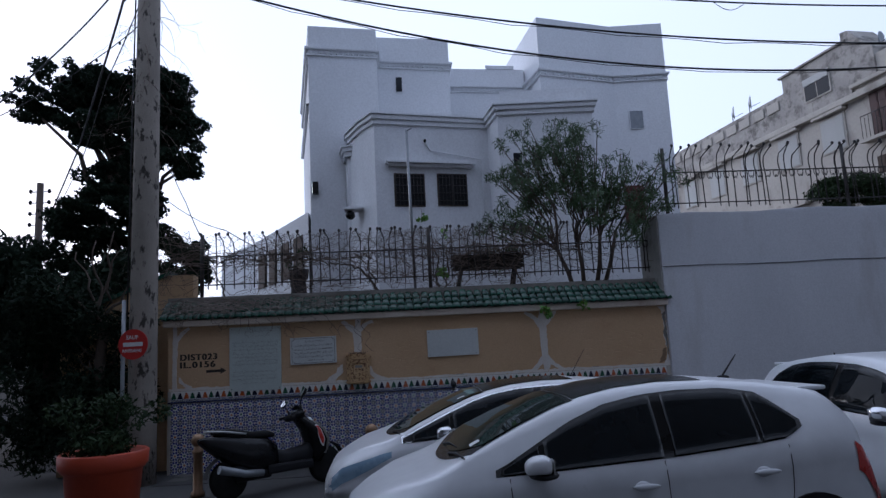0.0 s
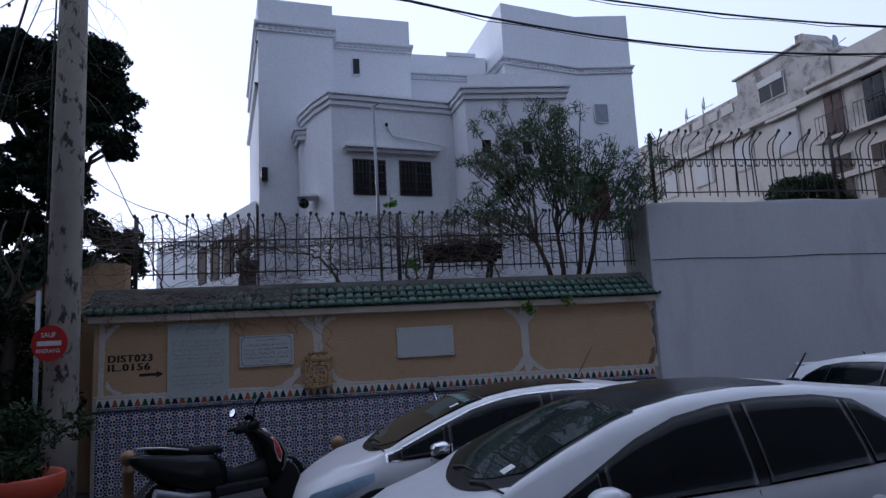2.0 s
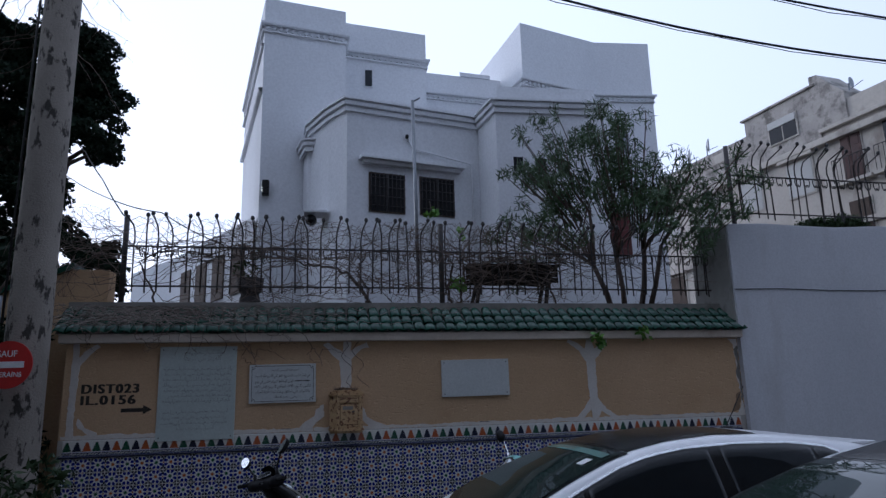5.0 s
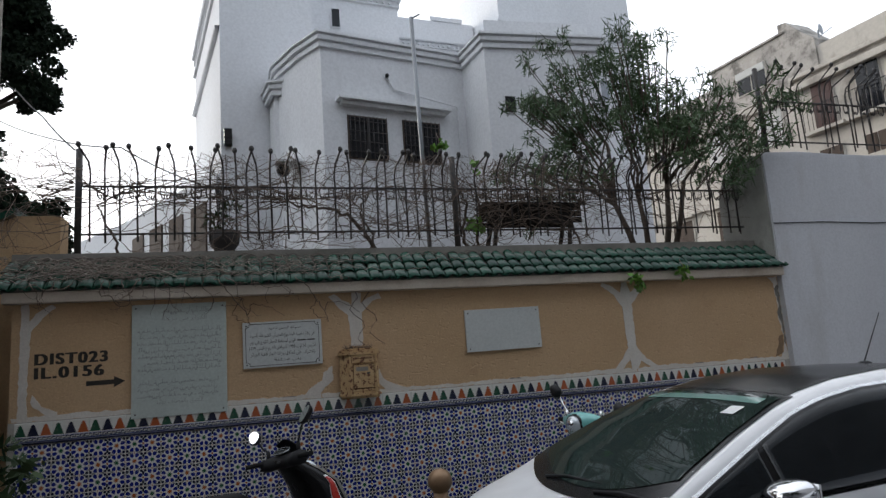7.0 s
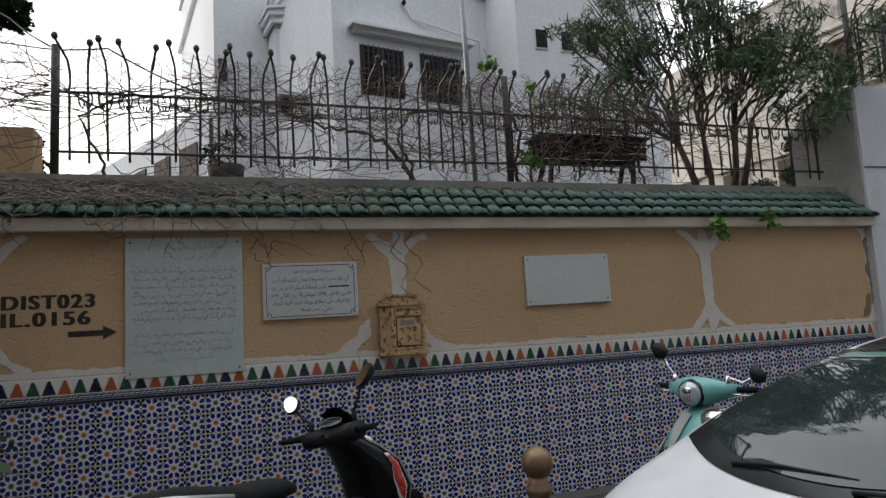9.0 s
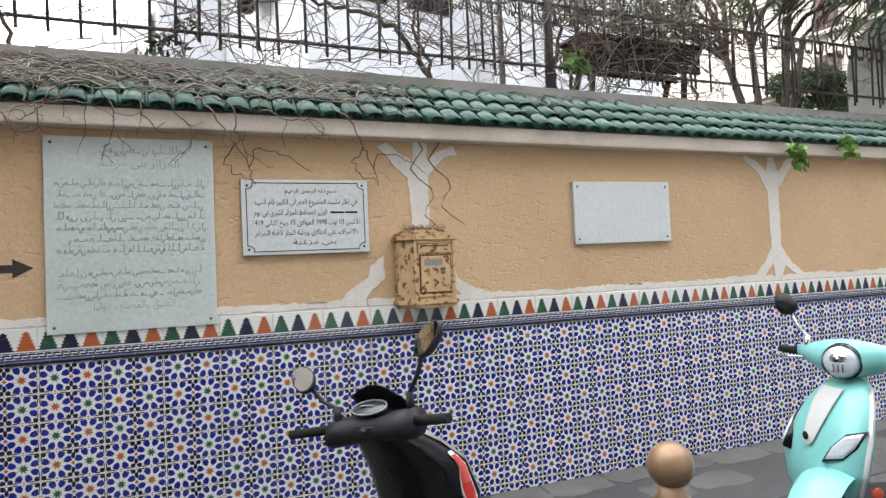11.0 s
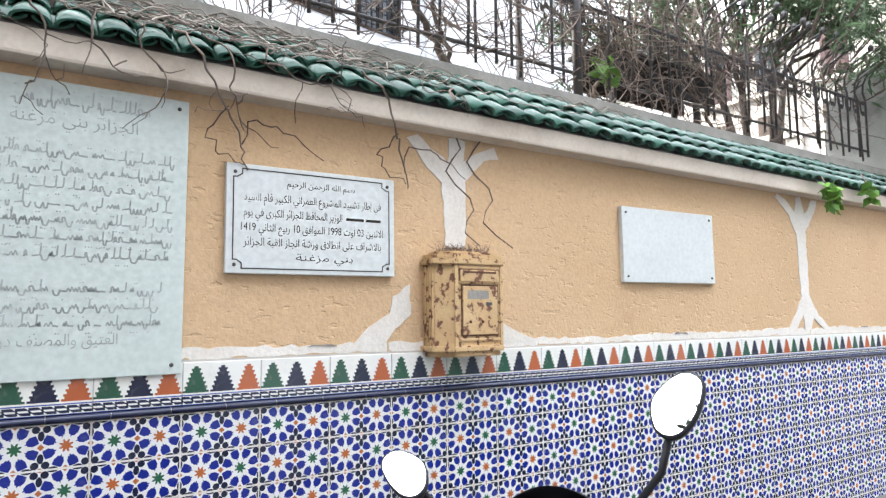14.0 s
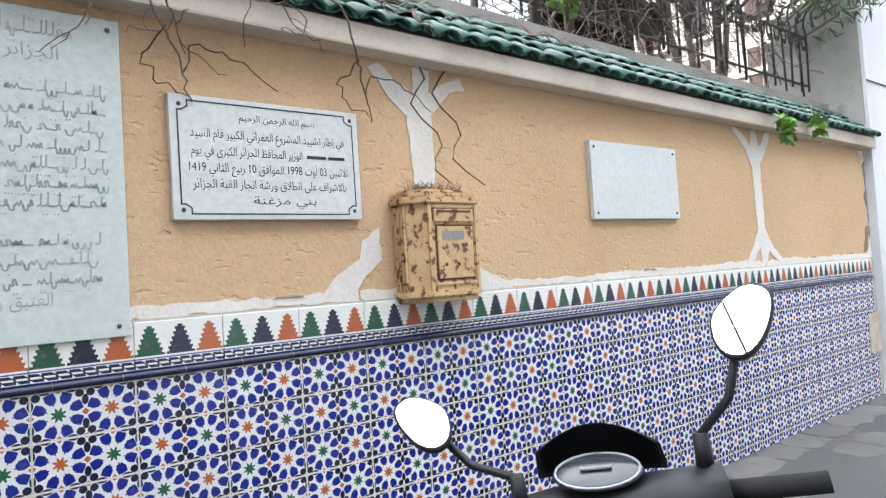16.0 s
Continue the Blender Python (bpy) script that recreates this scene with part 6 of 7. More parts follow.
def crooked(pts, r0, r1, jit=0.008):
    out = []
    for p, q in zip(pts, pts[1:]):
        for k in range(4):
            t = k / 4
            j = jit if (k or out) else 0
            out.append(tuple(p[i] + (q[i] - p[i]) * t + (rnd.gauss(0, j) if i != 1 else 0) for i in range(3)))
    out.append(pts[-1])
    tube_into(bm, out, r0, r1, 5, False)


for x in (-1.95, -1.2):
    pts = [(x, 11.08, 2.5), (x + 0.1, 11.06, 2.42), (x + 0.22, 11.16, 2.28), (x + 0.30, 11.25, 2.16), (x + 0.33, 11.265, 2.06)]
    crooked(pts, 0.0055, 0.003)
    crooked([pts[3], (x + 0.34, 11.26, 2.26), (x + 0.48, 11.26, 2.25), (x + 0.66, 11.265, 2.14)], 0.0038, 0.002)
    crooked([pts[2], (x + 0.16, 11.24, 2.2), (x + 0.22, 11.26, 2.12), (x + 0.32, 11.265, 2.08)], 0.0035, 0.002)
tagged(part("hanging_growth", bm, TWIG, creeper), kind="stuff")


# ---- leaves ----
def leaf_cloud(name, blobs, n, size, mat, parent, seed, slim=0.35, along=None, label=""):
    """Many small pointed leaves spread over uneven lumps (centre, radii)."""
    r = np.random.RandomState(seed)
    w = np.array([b[1][0] * b[1][1] * b[1][2] for b in blobs]) ** 0.67
    pick = r.choice(len(blobs), n, p=w / w.sum())
    c = np.array([b[0] for b in blobs])[pick]
    rad = np.array([b[1] for b in blobs])[pick]
    d = r.normal(size=(n, 3))
    d /= np.linalg.norm(d, axis=1)[:, None]
    p = c + d * rad * (r.uniform(0.35, 1.0, n) ** 0.5)[:, None] * (1 + 0.18 * np.sin(d[:, :1] * 9 + d[:, 2:] * 7))
    a = r.normal(size=(n, 3))
    if along is not None:
        a = a * 0.8 + np.array(along)
    a /= np.linalg.norm(a, axis=1)[:, None]
    b = np.cross(a, r.normal(size=(n, 3)))
    b /= np.linalg.norm(b, axis=1)[:, None]
    s = size * r.uniform(0.6, 1.3, n)[:, None]
    tip, mid1, mid2, root = p + a * s, p + b * s * slim * 0.5, p - b * s * slim * 0.5, p - a * s * 0.7
    v = np.stack([root, mid1, tip, mid2], 1).reshape(-1, 3)
    me = bpy.data.meshes.new(name)
    me.from_pydata(v.tolist(), [], (np.arange(n * 4).reshape(-1, 4)).tolist())
    me.materials.append(mat)
    ob = new(name, me)
    ob.parent = parent
    tagged(ob, label, kind="stuff")
    return ob


def limbs(name, parent, base, tips, r0, mat, seed, wob=0.12, r1=None):
    rr = random.Random(seed)
    for t in tips:
        b, e = Vector(base), Vector(t)
        n = 7
        pts = [b.lerp(e, k / n) + Vector((rr.gauss(0, wob), rr.gauss(0, wob), rr.gauss(0, wob * 0.5))) * (0 if k in (0, n) else 1) for k in range(n + 1)]
        part(name, tube_into(bmesh.new(), pts, r0 * rr.uniform(0.8, 1.1), r1 or r0 * 0.25, 7), mat, parent)


ole = thing("oleander", "tall grey-green oleander shrub behind the iron fence", "shrub", (3.75, 12.3, 2.68))
tips = [(-1.9, -0.1, 1.3), (-1.75, 0.1, 2.3), (-1.3, 0, 2.85), (-0.7, 0.15, 3.2), (-0.1, -0.1, 3.3), (0.5, 0.1, 3.1), (1.1, 0, 2.85), (1.8, 0.1, 2.6), (2.4, -0.1, 2.65), (-1.2, -0.2, 1.7), (0.2, 0.2, 2.2), (1.0, -0.2, 1.9), (1.7, 0, 1.9), (-0.5, 0, 2.4), (0.3, 0.1, 2.7), (-0.9, 0.1, 2.1), (0.8, 0, 2.4)]
def leaning(t):
    """The crown leans from the villa on one side to the street on the other."""
    x, y, z = t
    ly = -0.095 - 0.42 * x
    return (-0.36 + 0.575 * x, ly + y, (z * 0.92 + 1.08) * (7.7 + ly) / 7.7 - 1.08)


tips = [leaning(t) for t in tips]
rr = random.Random(4)
FEET = ((-0.24, 0.0), (-0.05, 0.05), (0.14, -0.04), (0.3, 0.04))
forks = [Vector((x * 2.2, y, 0.85 + 0.12 * k)) for k, (x, y) in enumerate(FEET)]
for i, t in enumerate(tips):
    k = min(range(4), key=lambda q: abs(forks[q].x - t[0] * 0.5 + 0.1 * (i % 2)))
    pts = [Vector((*FEET[k], 0.0)), Vector((*FEET[k], 0.0)).lerp(forks[k], 0.5) + Vector((0.04, 0, 0))] if i < 17 and i in (0, 3, 6, 12) else []
    pts += [forks[k]] + [forks[k].lerp(Vector(t), q / 6) + Vector((rr.gauss(0, 0.06), rr.gauss(0, 0.06), 0.16 * math.sin(math.pi * q / 6))) for q in range(1, 7)]
    part("stem", tube_into(bmesh.new(), pts, 0.042 if len(pts) > 7 else 0.02, 0.006, 7), BARK, ole)
for k in range(4):
    part("trunk", tube_into(bmesh.new(), [(*FEET[k], 0.0), Vector((*FEET[k], 0.0)).lerp(forks[k], 0.5) + Vector((0.03, 0, 0)), forks[k]], 0.046, 0.03, 8), BARK, ole)
blobs = []
rr = random.Random(9)
for t in tips:
    for k in range(13):
        blobs.append(((t[0] + rr.gauss(0, 0.28), t[1] + rr.gauss(0, 0.3), t[2] + rr.gauss(-0.18, 0.30)), (rr.uniform(0.1, 0.22), rr.uniform(0.1, 0.22), rr.uniform(0.08, 0.2))))
leaf_cloud("foliage", blobs, 13000, 0.092, OLEANDER, ole, 3, 0.2, (0, 0, 0.5))
bm = bmesh.new()
for b in blobs:
    tube_into(bm, [Vector(b[0]) + Vector((0, 0, 0.12)), Vector(b[0]), Vector(b[0]) * 0.75 + Vector((0.04, 0, 0.1))], 0.006, 0.01, 4, False)
tagged(part("twig_growth", bm, BARK, ole), kind="stuff")

hb = thing("street_bush_tree", "low dark bushy tree before the apartment building", "tree", (16.0, 21.0, 0))
part("trunk", tube_into(bmesh.new(), [(0, 0, 0), (0.1, 0, 2.5), (0, 0, 5.2)], 0.2, 0.12, 9), BARK, hb)
limbs("limb", hb, (0, 0, 4.4), [(-1.6, 0, 5.9), (-0.6, 0.2, 6.6), (0.7, 0, 6.5), (1.5, -0.2, 6.0)], 0.07, BARK, 31, 0.1)
rr = random.Random(33)
leaf_cloud("crown", [((rr.uniform(-2.0, 1.5), rr.gauss(0, 0.5), 5.7 + rr.gauss(0, 0.45) + 0.8 * math.sin(k)), (rr.uniform(0.3, 0.6), 0.5, rr.uniform(0.2, 0.42))) for k in range(34)], 24000, 0.10, HEDGE, hb, 21, 0.4)

con = thing("conifer", "dark spreading cypress tree against the evening sky", "tree", (-6.35, 17.0, 0))
part("trunk", tube_into(bmesh.new(), [(0.2, 0, 0), (0.15, 0, 2.5), (0.0, 0, 5.0), (-0.1, 0.1, 7.2), (0, 0, 9.0)], 0.34, 0.10, 10), BARK, con)
PADS = ((-2.55, 8.35, 0.75), (-1.75, 8.6, 0.9), (-1.9, 9.15, 0.55), (-1.0, 9.2, 0.8), (-1.1, 8.5, 0.8), (-0.2, 9.15, 0.8), (0.35, 8.9, 0.6), (0.75, 9.05, 0.3), (0.9, 8.35, 0.6), (1.15, 7.95, 0.55), (1.0, 7.4, 0.5), (1.05, 6.75, 0.3), (-1.35, 7.75, 0.5), (-0.75, 7.95, 0.7), (-0.75, 7.35, 0.6), (0.1, 8.3, 0.7), (0.1, 7.6, 0.6), (-0.1, 7.0, 0.5))
SKIRT = ((-0.5, 6.55, 0.5), (0.0, 6.2, 0.5), (-1.1, 6.2, 0.55), (-0.7, 5.7, 0.8), (0.25, 5.6, 0.55), (-1.5, 5.35, 0.7), (0.1, 5.0, 0.8), (-1.0, 4.9, 0.9), (-1.9, 4.6, 0.7), (0.9, 4.5, 0.7), (1.15, 4.05, 0.45), (0.3, 4.2, 0.8), (-0.8, 4.1, 0.9), (-1.8, 3.8, 0.9), (0.6, 3.3, 0.9), (-0.6, 3.2, 0.9))
ctips = [(x, 0.3 * math.sin(i * 2.1), z) for i, (x, z, w) in enumerate(PADS)]
low = [(x, 0.3 * math.sin(i * 1.7), z) for i, (x, z, w) in enumerate(SKIRT)]
limbs("limb", con, (0, 0, 5.4), ctips, 0.09, BARK, 41, 0.15)
limbs("limb", con, (0.1, 0, 3.2), low, 0.07, BARK, 42, 0.12)
rr = random.Random(19)
blobs = []
for spread, flat in ((PADS, 0.13), (SKIRT, 0.2)):
    for i, (x, z, w) in enumerate(spread):
        for k in range(int(9 + 9 * w)):
            blobs.append(((x + rr.uniform(-w, w), rr.gauss(0, 0.4), z + rr.gauss(0, flat)), (rr.uniform(0.12, 0.34), 0.35, rr.uniform(0.09, 0.2))))
leaf_cloud("crown", blobs, 130000, 0.06, SHADELEAF, con, 6, 1.0)

side_hedge = thing("hedge", "dense dark hedge and shrubs along the side lane", "hedge", (0, 0, 0))
rr = random.Random(23)
blobs = []


def lane_x(y):
    """The kerb line of the side lane."""
    return -6.29 - 0.61 * (y - 13.5)


for k in range(120):
    y = 13.4 + 11 * rr.random() ** 1.4
    blobs.append(((lane_x(y) + rr.uniform(0.5, 1.4), y, rr.uniform(0.5, 3.4) + 0.06 * (y - 13)), (rr.uniform(0.4, 0.8), 0.6, rr.uniform(0.4, 0.7))))
leaf_cloud("foliage", blobs, 70000, 0.14, SHADELEAF, side_hedge, 7, 0.55)
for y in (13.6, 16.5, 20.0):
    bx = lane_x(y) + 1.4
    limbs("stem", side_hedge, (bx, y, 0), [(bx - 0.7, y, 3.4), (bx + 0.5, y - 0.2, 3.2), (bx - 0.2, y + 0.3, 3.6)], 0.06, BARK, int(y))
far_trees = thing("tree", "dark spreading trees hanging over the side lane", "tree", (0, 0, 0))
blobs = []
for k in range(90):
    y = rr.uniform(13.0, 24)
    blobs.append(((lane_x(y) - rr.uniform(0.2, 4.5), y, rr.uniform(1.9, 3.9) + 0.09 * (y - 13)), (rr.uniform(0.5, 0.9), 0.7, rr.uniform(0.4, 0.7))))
leaf_cloud("crown", blobs, 60000, 0.14, SHADELEAF, far_trees, 17, 0.55)
limbs("trunk", far_trees, (-9.6, 14.5, 0), [(-9.4, 14.6, 3.4), (-10.4, 15.0, 3.2)], 0.13, BARK, 52)
limbs("trunk", far_trees, (-12.2, 19.5, 0), [(-11.8, 19.2, 3.8), (-12.9, 20.0, 3.6)], 0.15, BARK, 53)
leaf_cloud("sprays", [((-13.4 + 0.35 * k, 22.5, 6.1 + 0.3 * math.sin(k * 2.0)), (0.3, 0.2, 0.14)) for k in range(4)], 500, 0.07, HEDGE, far_trees, 18, 0.5)
lane = thing("wall_lane", "pale old garden wall at the end of the lane", "wall", kind="structure")
block("wall_body", (-34, -7, 29.0, 29.3, 0, 3.2), CONCRETE, lane)
kerb = thing("lane_kerb", "row of small light and dark kerb stones", "kerb", kind="structure")
stone = mesh_of("kerb_stone", box(bmesh.new(), -0.17, 0.17, -0.1, 0.1, 0.0, 0.22, 0.02), PAVE)
pale_stone = mesh_of("kerb_stone", box(bmesh.new(), -0.17, 0.17, -0.1, 0.1, 0.0, 0.23, 0.02), GROUT)
for k in range(34):
    y = 12.0 + 0.42 * k
    ob = new("kerb_stone", pale_stone if k % 2 else stone)
    ob.parent, ob.location = kerb, (lane_x(y), y, 0)
    ob.rotation_euler = (0, 0, math.atan2(1, -0.61) + 0.05 * math.sin(k * 3.0))
cab = thing("utility_pillar", "slim pale green metal utility pillar by the kerb", "utility cabinet", (-7.05, 16.0, 0))
block("body", (-0.21, 0.21, -0.14, 0.14, 0.05, 1.46), PILLAR, cab, "", 0.015)
block("cap", (-0.24, 0.24, -0.17, 0.17, 1.46, 1.52), PILLAR, cab, "", 0.012)
block("plinth", (-0.23, 0.23, -0.16, 0.16, 0.0, 0.05), CONCRETE, cab)

shrub = thing("young_tree", "slender half-bare street tree beside the pole", "tree", (-4.55, 11.0, 0))
part("trunk", tube_into(bmesh.new(), [(-0.05, 0, 0), (-0.08, 0, 0.9), (-0.10, 0, 1.7), (-0.06, 0.02, 2.3), (-0.1, 0, 2.6)], 0.10, 0.075, 10), BARK, shrub)
limbs("branch", shrub, (-0.1, 0, 2.5), [(0.08, 0, 3.95), (-0.55, 0.1, 3.65), (-0.2, 0, 3.8), (0.35, 0.1, 3.2), (-0.75, 0, 3.1), (0.2, -0.1, 3.6)], 0.032, BARK, 61, 0.05)
limbs("branch", shrub, (-0.1, 0, 1.6), [(-0.6, 0.1, 2.4), (0.35, 0, 2.2), (-0.4, -0.1, 2.0)], 0.025, BARK, 62, 0.05)
rr = random.Random(29)
leaf_cloud("foliage", [((rr.uniform(-1.5, 0.42), rr.gauss(0.2, 0.3), rr.uniform(0.4, 3.1)), (0.30, 0.26, 0.25)) for k in range(80)], 21000, 0.07, SHADELEAF, shrub, 8, 0.5)

street_tree = thing("street_tree", "large dark leafy street tree shading the lane mouth", "tree", (-8.6, 4.6, 0))
part("trunk", tube_into(bmesh.new(), [(0.1, 0, 0), (0.0, 0.05, 1.6), (0.08, 0, 3.2), (0, 0, 4.6)], 0.26, 0.14, 12), BARK, street_tree)
limbs("limb", street_tree, (0.05, 0, 3.6), [(-2.5, -1.5, 6.5), (2.2, -3.0, 6.2), (0.4, 2.4, 6.8), (-2.2, 2.6, 6.2), (1.8, 0.4, 7.2), (2.8, -4.6, 5.8)], 0.10, BARK, 63, 0.15)
rr = random.Random(37)
blobs = []
while len(blobs) < 130:
    x, y, z = rr.uniform(-13, -2.6), rr.uniform(-1.5, 11.0), rr.uniform(4.2, 8.2)
    if x < -0.62 * max(0.0, y) - 1.9:
        blobs.append(((x + 8.6, y - 4.6, z), (rr.uniform(0.5, 0.9), rr.uniform(0.5, 0.9), rr.uniform(0.3, 0.6))))
leaf_cloud("crown", blobs, 50000, 0.13, HEDGE, street_tree, 38, 0.5)

rr = random.Random(31)
limbs("stem", pot, (0, 0, 0.7), [(-0.2, 0, 1.25), (0.15, 0.1, 1.4), (0.0, -0.2, 1.2), (0.25, 0, 1.15)], 0.018, BARK, 71, 0.04)
leaf_cloud("foliage", [((rr.gauss(0, 0.2), rr.gauss(0, 0.2), rr.uniform(0.8, 1.35)), (0.16, 0.16, 0.14)) for k in range(26)], 3000, 0.055, HEDGE, pot, 9, 0.5)

for nm, at, n, seed in (("vine_shoot", (2.62, 11.08, 2.32), 34, 1), ("vine_shoot", (3.28, 11.1, 2.42), 18, 2), ("vine_shoot", (0.95, 11.68, 3.15), 22, 3), ("vine_shoot", (0.62, 11.9, 4.2), 18, 4), ("vine_shoot", (1.0, 11.7, 3.85), 10, 5)):
    v = thing(nm, "fresh green vine leaves on a thin stem", "vine leaves", at, group="vine shoots")
    tube("stem", [(0, 0.05, 0.16), (0.01, 0.0, 0.05), (0, -0.03, -0.06)], 0.004, TWIG, v)
    leaf_cloud("leaves", [((0, 0, 0), (0.10, 0.05, 0.09)), ((0.05, -0.01, -0.06), (0.07, 0.04, 0.05))], int(n * 1.3), 0.062, FRESH, v, seed, 1.1)

# ---- planting trough and posts behind the fence ----
tr = thing("planting_trough", "old dark wooden planting trough on trestle legs", "planter", (1.82, 12.05, 2.68))
for z in (0.52, 0.60, 0.68):
    block("board", (-0.64, 0.64, -0.16, -0.13, z, z + 0.07), TROUGHWOOD, tr, "", 0.006)
    block("board", (-0.64, 0.64, 0.13, 0.16, z, z + 0.07), TROUGHWOOD, tr, "", 0.006)
block("rim", (-0.68, 0.68, -0.19, 0.19, 0.75, 0.78), TROUGHWOOD, tr, "", 0.006)
for x in (-0.5, 0.5):
    for s in (-1, 1):
        tube("leg", [(x, s * 0.1, 0.54), (x + (0.12 if x < 0 else 0.1) * -1, s * 0.18, 0.0)], 0.03, TROUGHWOOD, tr, seg=5)
lp = thing("metal_post", "thin galvanised steel post in the garden", "post", (0.46, 12.0, 2.68))
tube("tube", [(0, 0, 0), (-0.05, 0, 3.22)], 0.026, GALV, lp, seg=10)
tube("bracket", [(-0.05, 0, 3.2), (0.05, -0.06, 3.24)], 0.012, GALV, lp)
gp = thing("garden_urn", "dark weathered garden urn with dry plant behind the fence", "pot", (-1.94, 14.2, 2.68))
part("body", lathe(bmesh.new(), [(0.30, 0), (0.27, 0.12), (0.18, 0.16), (0.16, 0.6), (0.14, 0.66), (0.20, 0.74), (0.22, 0.92), (0.19, 0.92)], 20), TROUGHWOOD, gp)
limbs("stem", gp, (0, 0, 0.88), [(-0.25, 0, 1.3), (0.1, 0, 1.4), (0.3, 0, 1.2)], 0.01, BARK, 81, 0.03)
leaf_cloud("foliage", [((-0.1, 0, 1.1), (0.2, 0.1, 0.18)), ((0.1, 0, 1.3), (0.15, 0.1, 0.12))], 140, 0.07, HEDGE, gp, 12, 0.5)

# ---- overhead wires ----
def wire(label, pts, r=0.014):
    w = thing("overhead_cable", label, "cable", group="overhead cables")
    part("strand", tube_into(bmesh.new(), pts, r, r, 6), CABLE, w)
    return w


def sag(a, b, c, y0, y1, xs):
    return [(-3.83, 10.6, a * 14.7 - b * 3.83 + c)] + [(x, y0 + (y1 - y0) * (x - xs[0]) / (xs[-1] - xs[0]), a * x * x + b * x + c) for x in xs[1:]]


xs = list(np.linspace(-3.8, 19, 40))
wire("black twisted overhead cable", sag(0.0155, -0.226, 7.1, 10.3, 10.5, xs), 0.017)
wire("black overhead cable across the street", sag(0.0098, -0.168, 7.15, 9.6, 9.8, xs), 0.015)
wire("black overhead cable across the street", sag(0.0085, -0.14, 7.45, 9.2, 9.4, xs), 0.013)
def twist(main, seed):
    r = random.Random(seed)
    out = []
    for i, p in enumerate(main):
        out.append((p[0], p[1], p[2] - 0.02 - (0.03 if i % 3 == 1 else 0.0) - 0.02 * r.random()))
    return out


wire("thin loose strand beside the overhead cable", twist(sag(0.0155, -0.226, 7.1, 10.3, 10.5, xs), 1), 0.006)
wire("thin loose strand beside the overhead cable", twist(sag(0.0098, -0.168, 7.15, 9.6, 9.8, xs), 2), 0.006)
loop_pts = [(5.2 + 0.5 * t, 9.28, 6.953 - 0.052 * t + 0.002 - 0.12 * math.sin(math.pi * t)) for t in np.linspace(0, 1, 10)]
wire("slack loop of thin wire", loop_pts, 0.006)
def slack(pts, drop):
    """Points joined by evenly sagging spans."""
    out = []
    for p, q in zip(pts, pts[1:]):
        out += [tuple(p[i] + (q[i] - p[i]) * k / 8 - (drop * math.sin(math.pi * k / 8) if i == 2 else 0) for i in range(3)) for k in range(8)]
    return out + [pts[-1]]


wire("overhead cable to the far side", slack([(-3.95, 10.5, 8.3), (-4.38, 10.3, 7.61), (-4.76, 9.7, 6.52), (-5.2, 9.0, 5.4), (-6.4, 7.4, 3.9)], 0.02), 0.012)
wire("overhead cable down the lane", slack([(-3.9, 10.6, 8.15), (-4.37, 10.9, 7.94), (-5.6, 13.0, 7.58), (-7.88, 17.0, 7.19), (-12.85, 25.0, 6.4)], 0.03), 0.02)
wire("overhead cable down the lane", slack([(-3.9, 10.62, 8.0), (-5.5, 13.0, 7.4), (-7.75, 17.0, 7.0), (-12.85, 25.0, 6.2)], 0.05), 0.01)
st = thing("string_lights", "slack string of small dark bulbs", "string lights")
sp = slack([(-3.95, 10.45, 7.25), (-4.07, 10.4, 7.08), (-4.5, 10.1, 6.48), (-5.04, 9.9, 5.94), (-5.51, 9.6, 5.45), (-6.6, 8.9, 4.6)], 0.01)
part("cord", tube_into(bmesh.new(), sp, 0.008, 0.008, 5), CABLE, st)
for p in sp[10::5]:
    part("bulb", ellipsoid(bmesh.new(), (p[0], p[1], p[2] - 0.035), (0.022, 0.022, 0.032), 10), GLOSSBLACK, st)
wire("thin wires between tree and fence post", slack([(-5.4, 16.3, 6.6), (-4.99, 15.5, 6.13), (-4.08, 13.5, 4.97), (-3.31, 11.75, 3.97)], 0.02), 0.009)
wire("thin wire along the garden", slack([(-5.26, 15.5, 5.66), (-3.96, 13.5, 4.68), (-2.92, 12.0, 4.09), (-2.1, 11.76, 3.62)], 0.03), 0.008)
bm = bmesh.new()
rr = random.Random(77)
for i in range(26):
    a = rr.uniform(0, 6.28)
    z = rr.uniform(5.5, 8.0)
    wander(bm, rr, (-3.83 + 0.19 * math.cos(a), 10.6 + 0.19 * math.sin(a), z), (math.cos(a), 0, -0.4), 9, 0.09, 0.005, 0.0015, ((-5.2, -2.6), (10, 11), (4.6, 8.4)), 0.25, 0.2)
pv = thing("pole_creeper", "dry creeper hanging from the concrete pole", "creeper")
tagged(part("dry_growth", bm, TWIG, pv), kind="stuff")
far = thing("utility_pole", "distant wooden pole with rows of insulators", "utility pole", (-12.85, 25.0, 0))
part("shaft", tube_into(bmesh.new(), [(0, 0, 0), (0, 0, 8.6)], 0.16, 0.12, 10), WOOD, far)
for k in range(5):
    for s in (-1, 1):
        part("insulator", ellipsoid(bmesh.new(), (s * 0.33, 0, 8.3 - 0.42 * k), (0.07, 0.07, 0.09), 8), GLOSSBLACK, far)
    tube("arm", [(-0.33, 0, 8.28 - 0.42 * k), (0.33, 0, 8.28 - 0.42 * k)], 0.02, GALV, far)

tube("wall_cable", [(4.80 + 0.8 * k, 11.212, 3.02 + 0.012 * math.sin(k * 1.9)) for k in range(12)], 0.006, CABLE, white, seg=5)
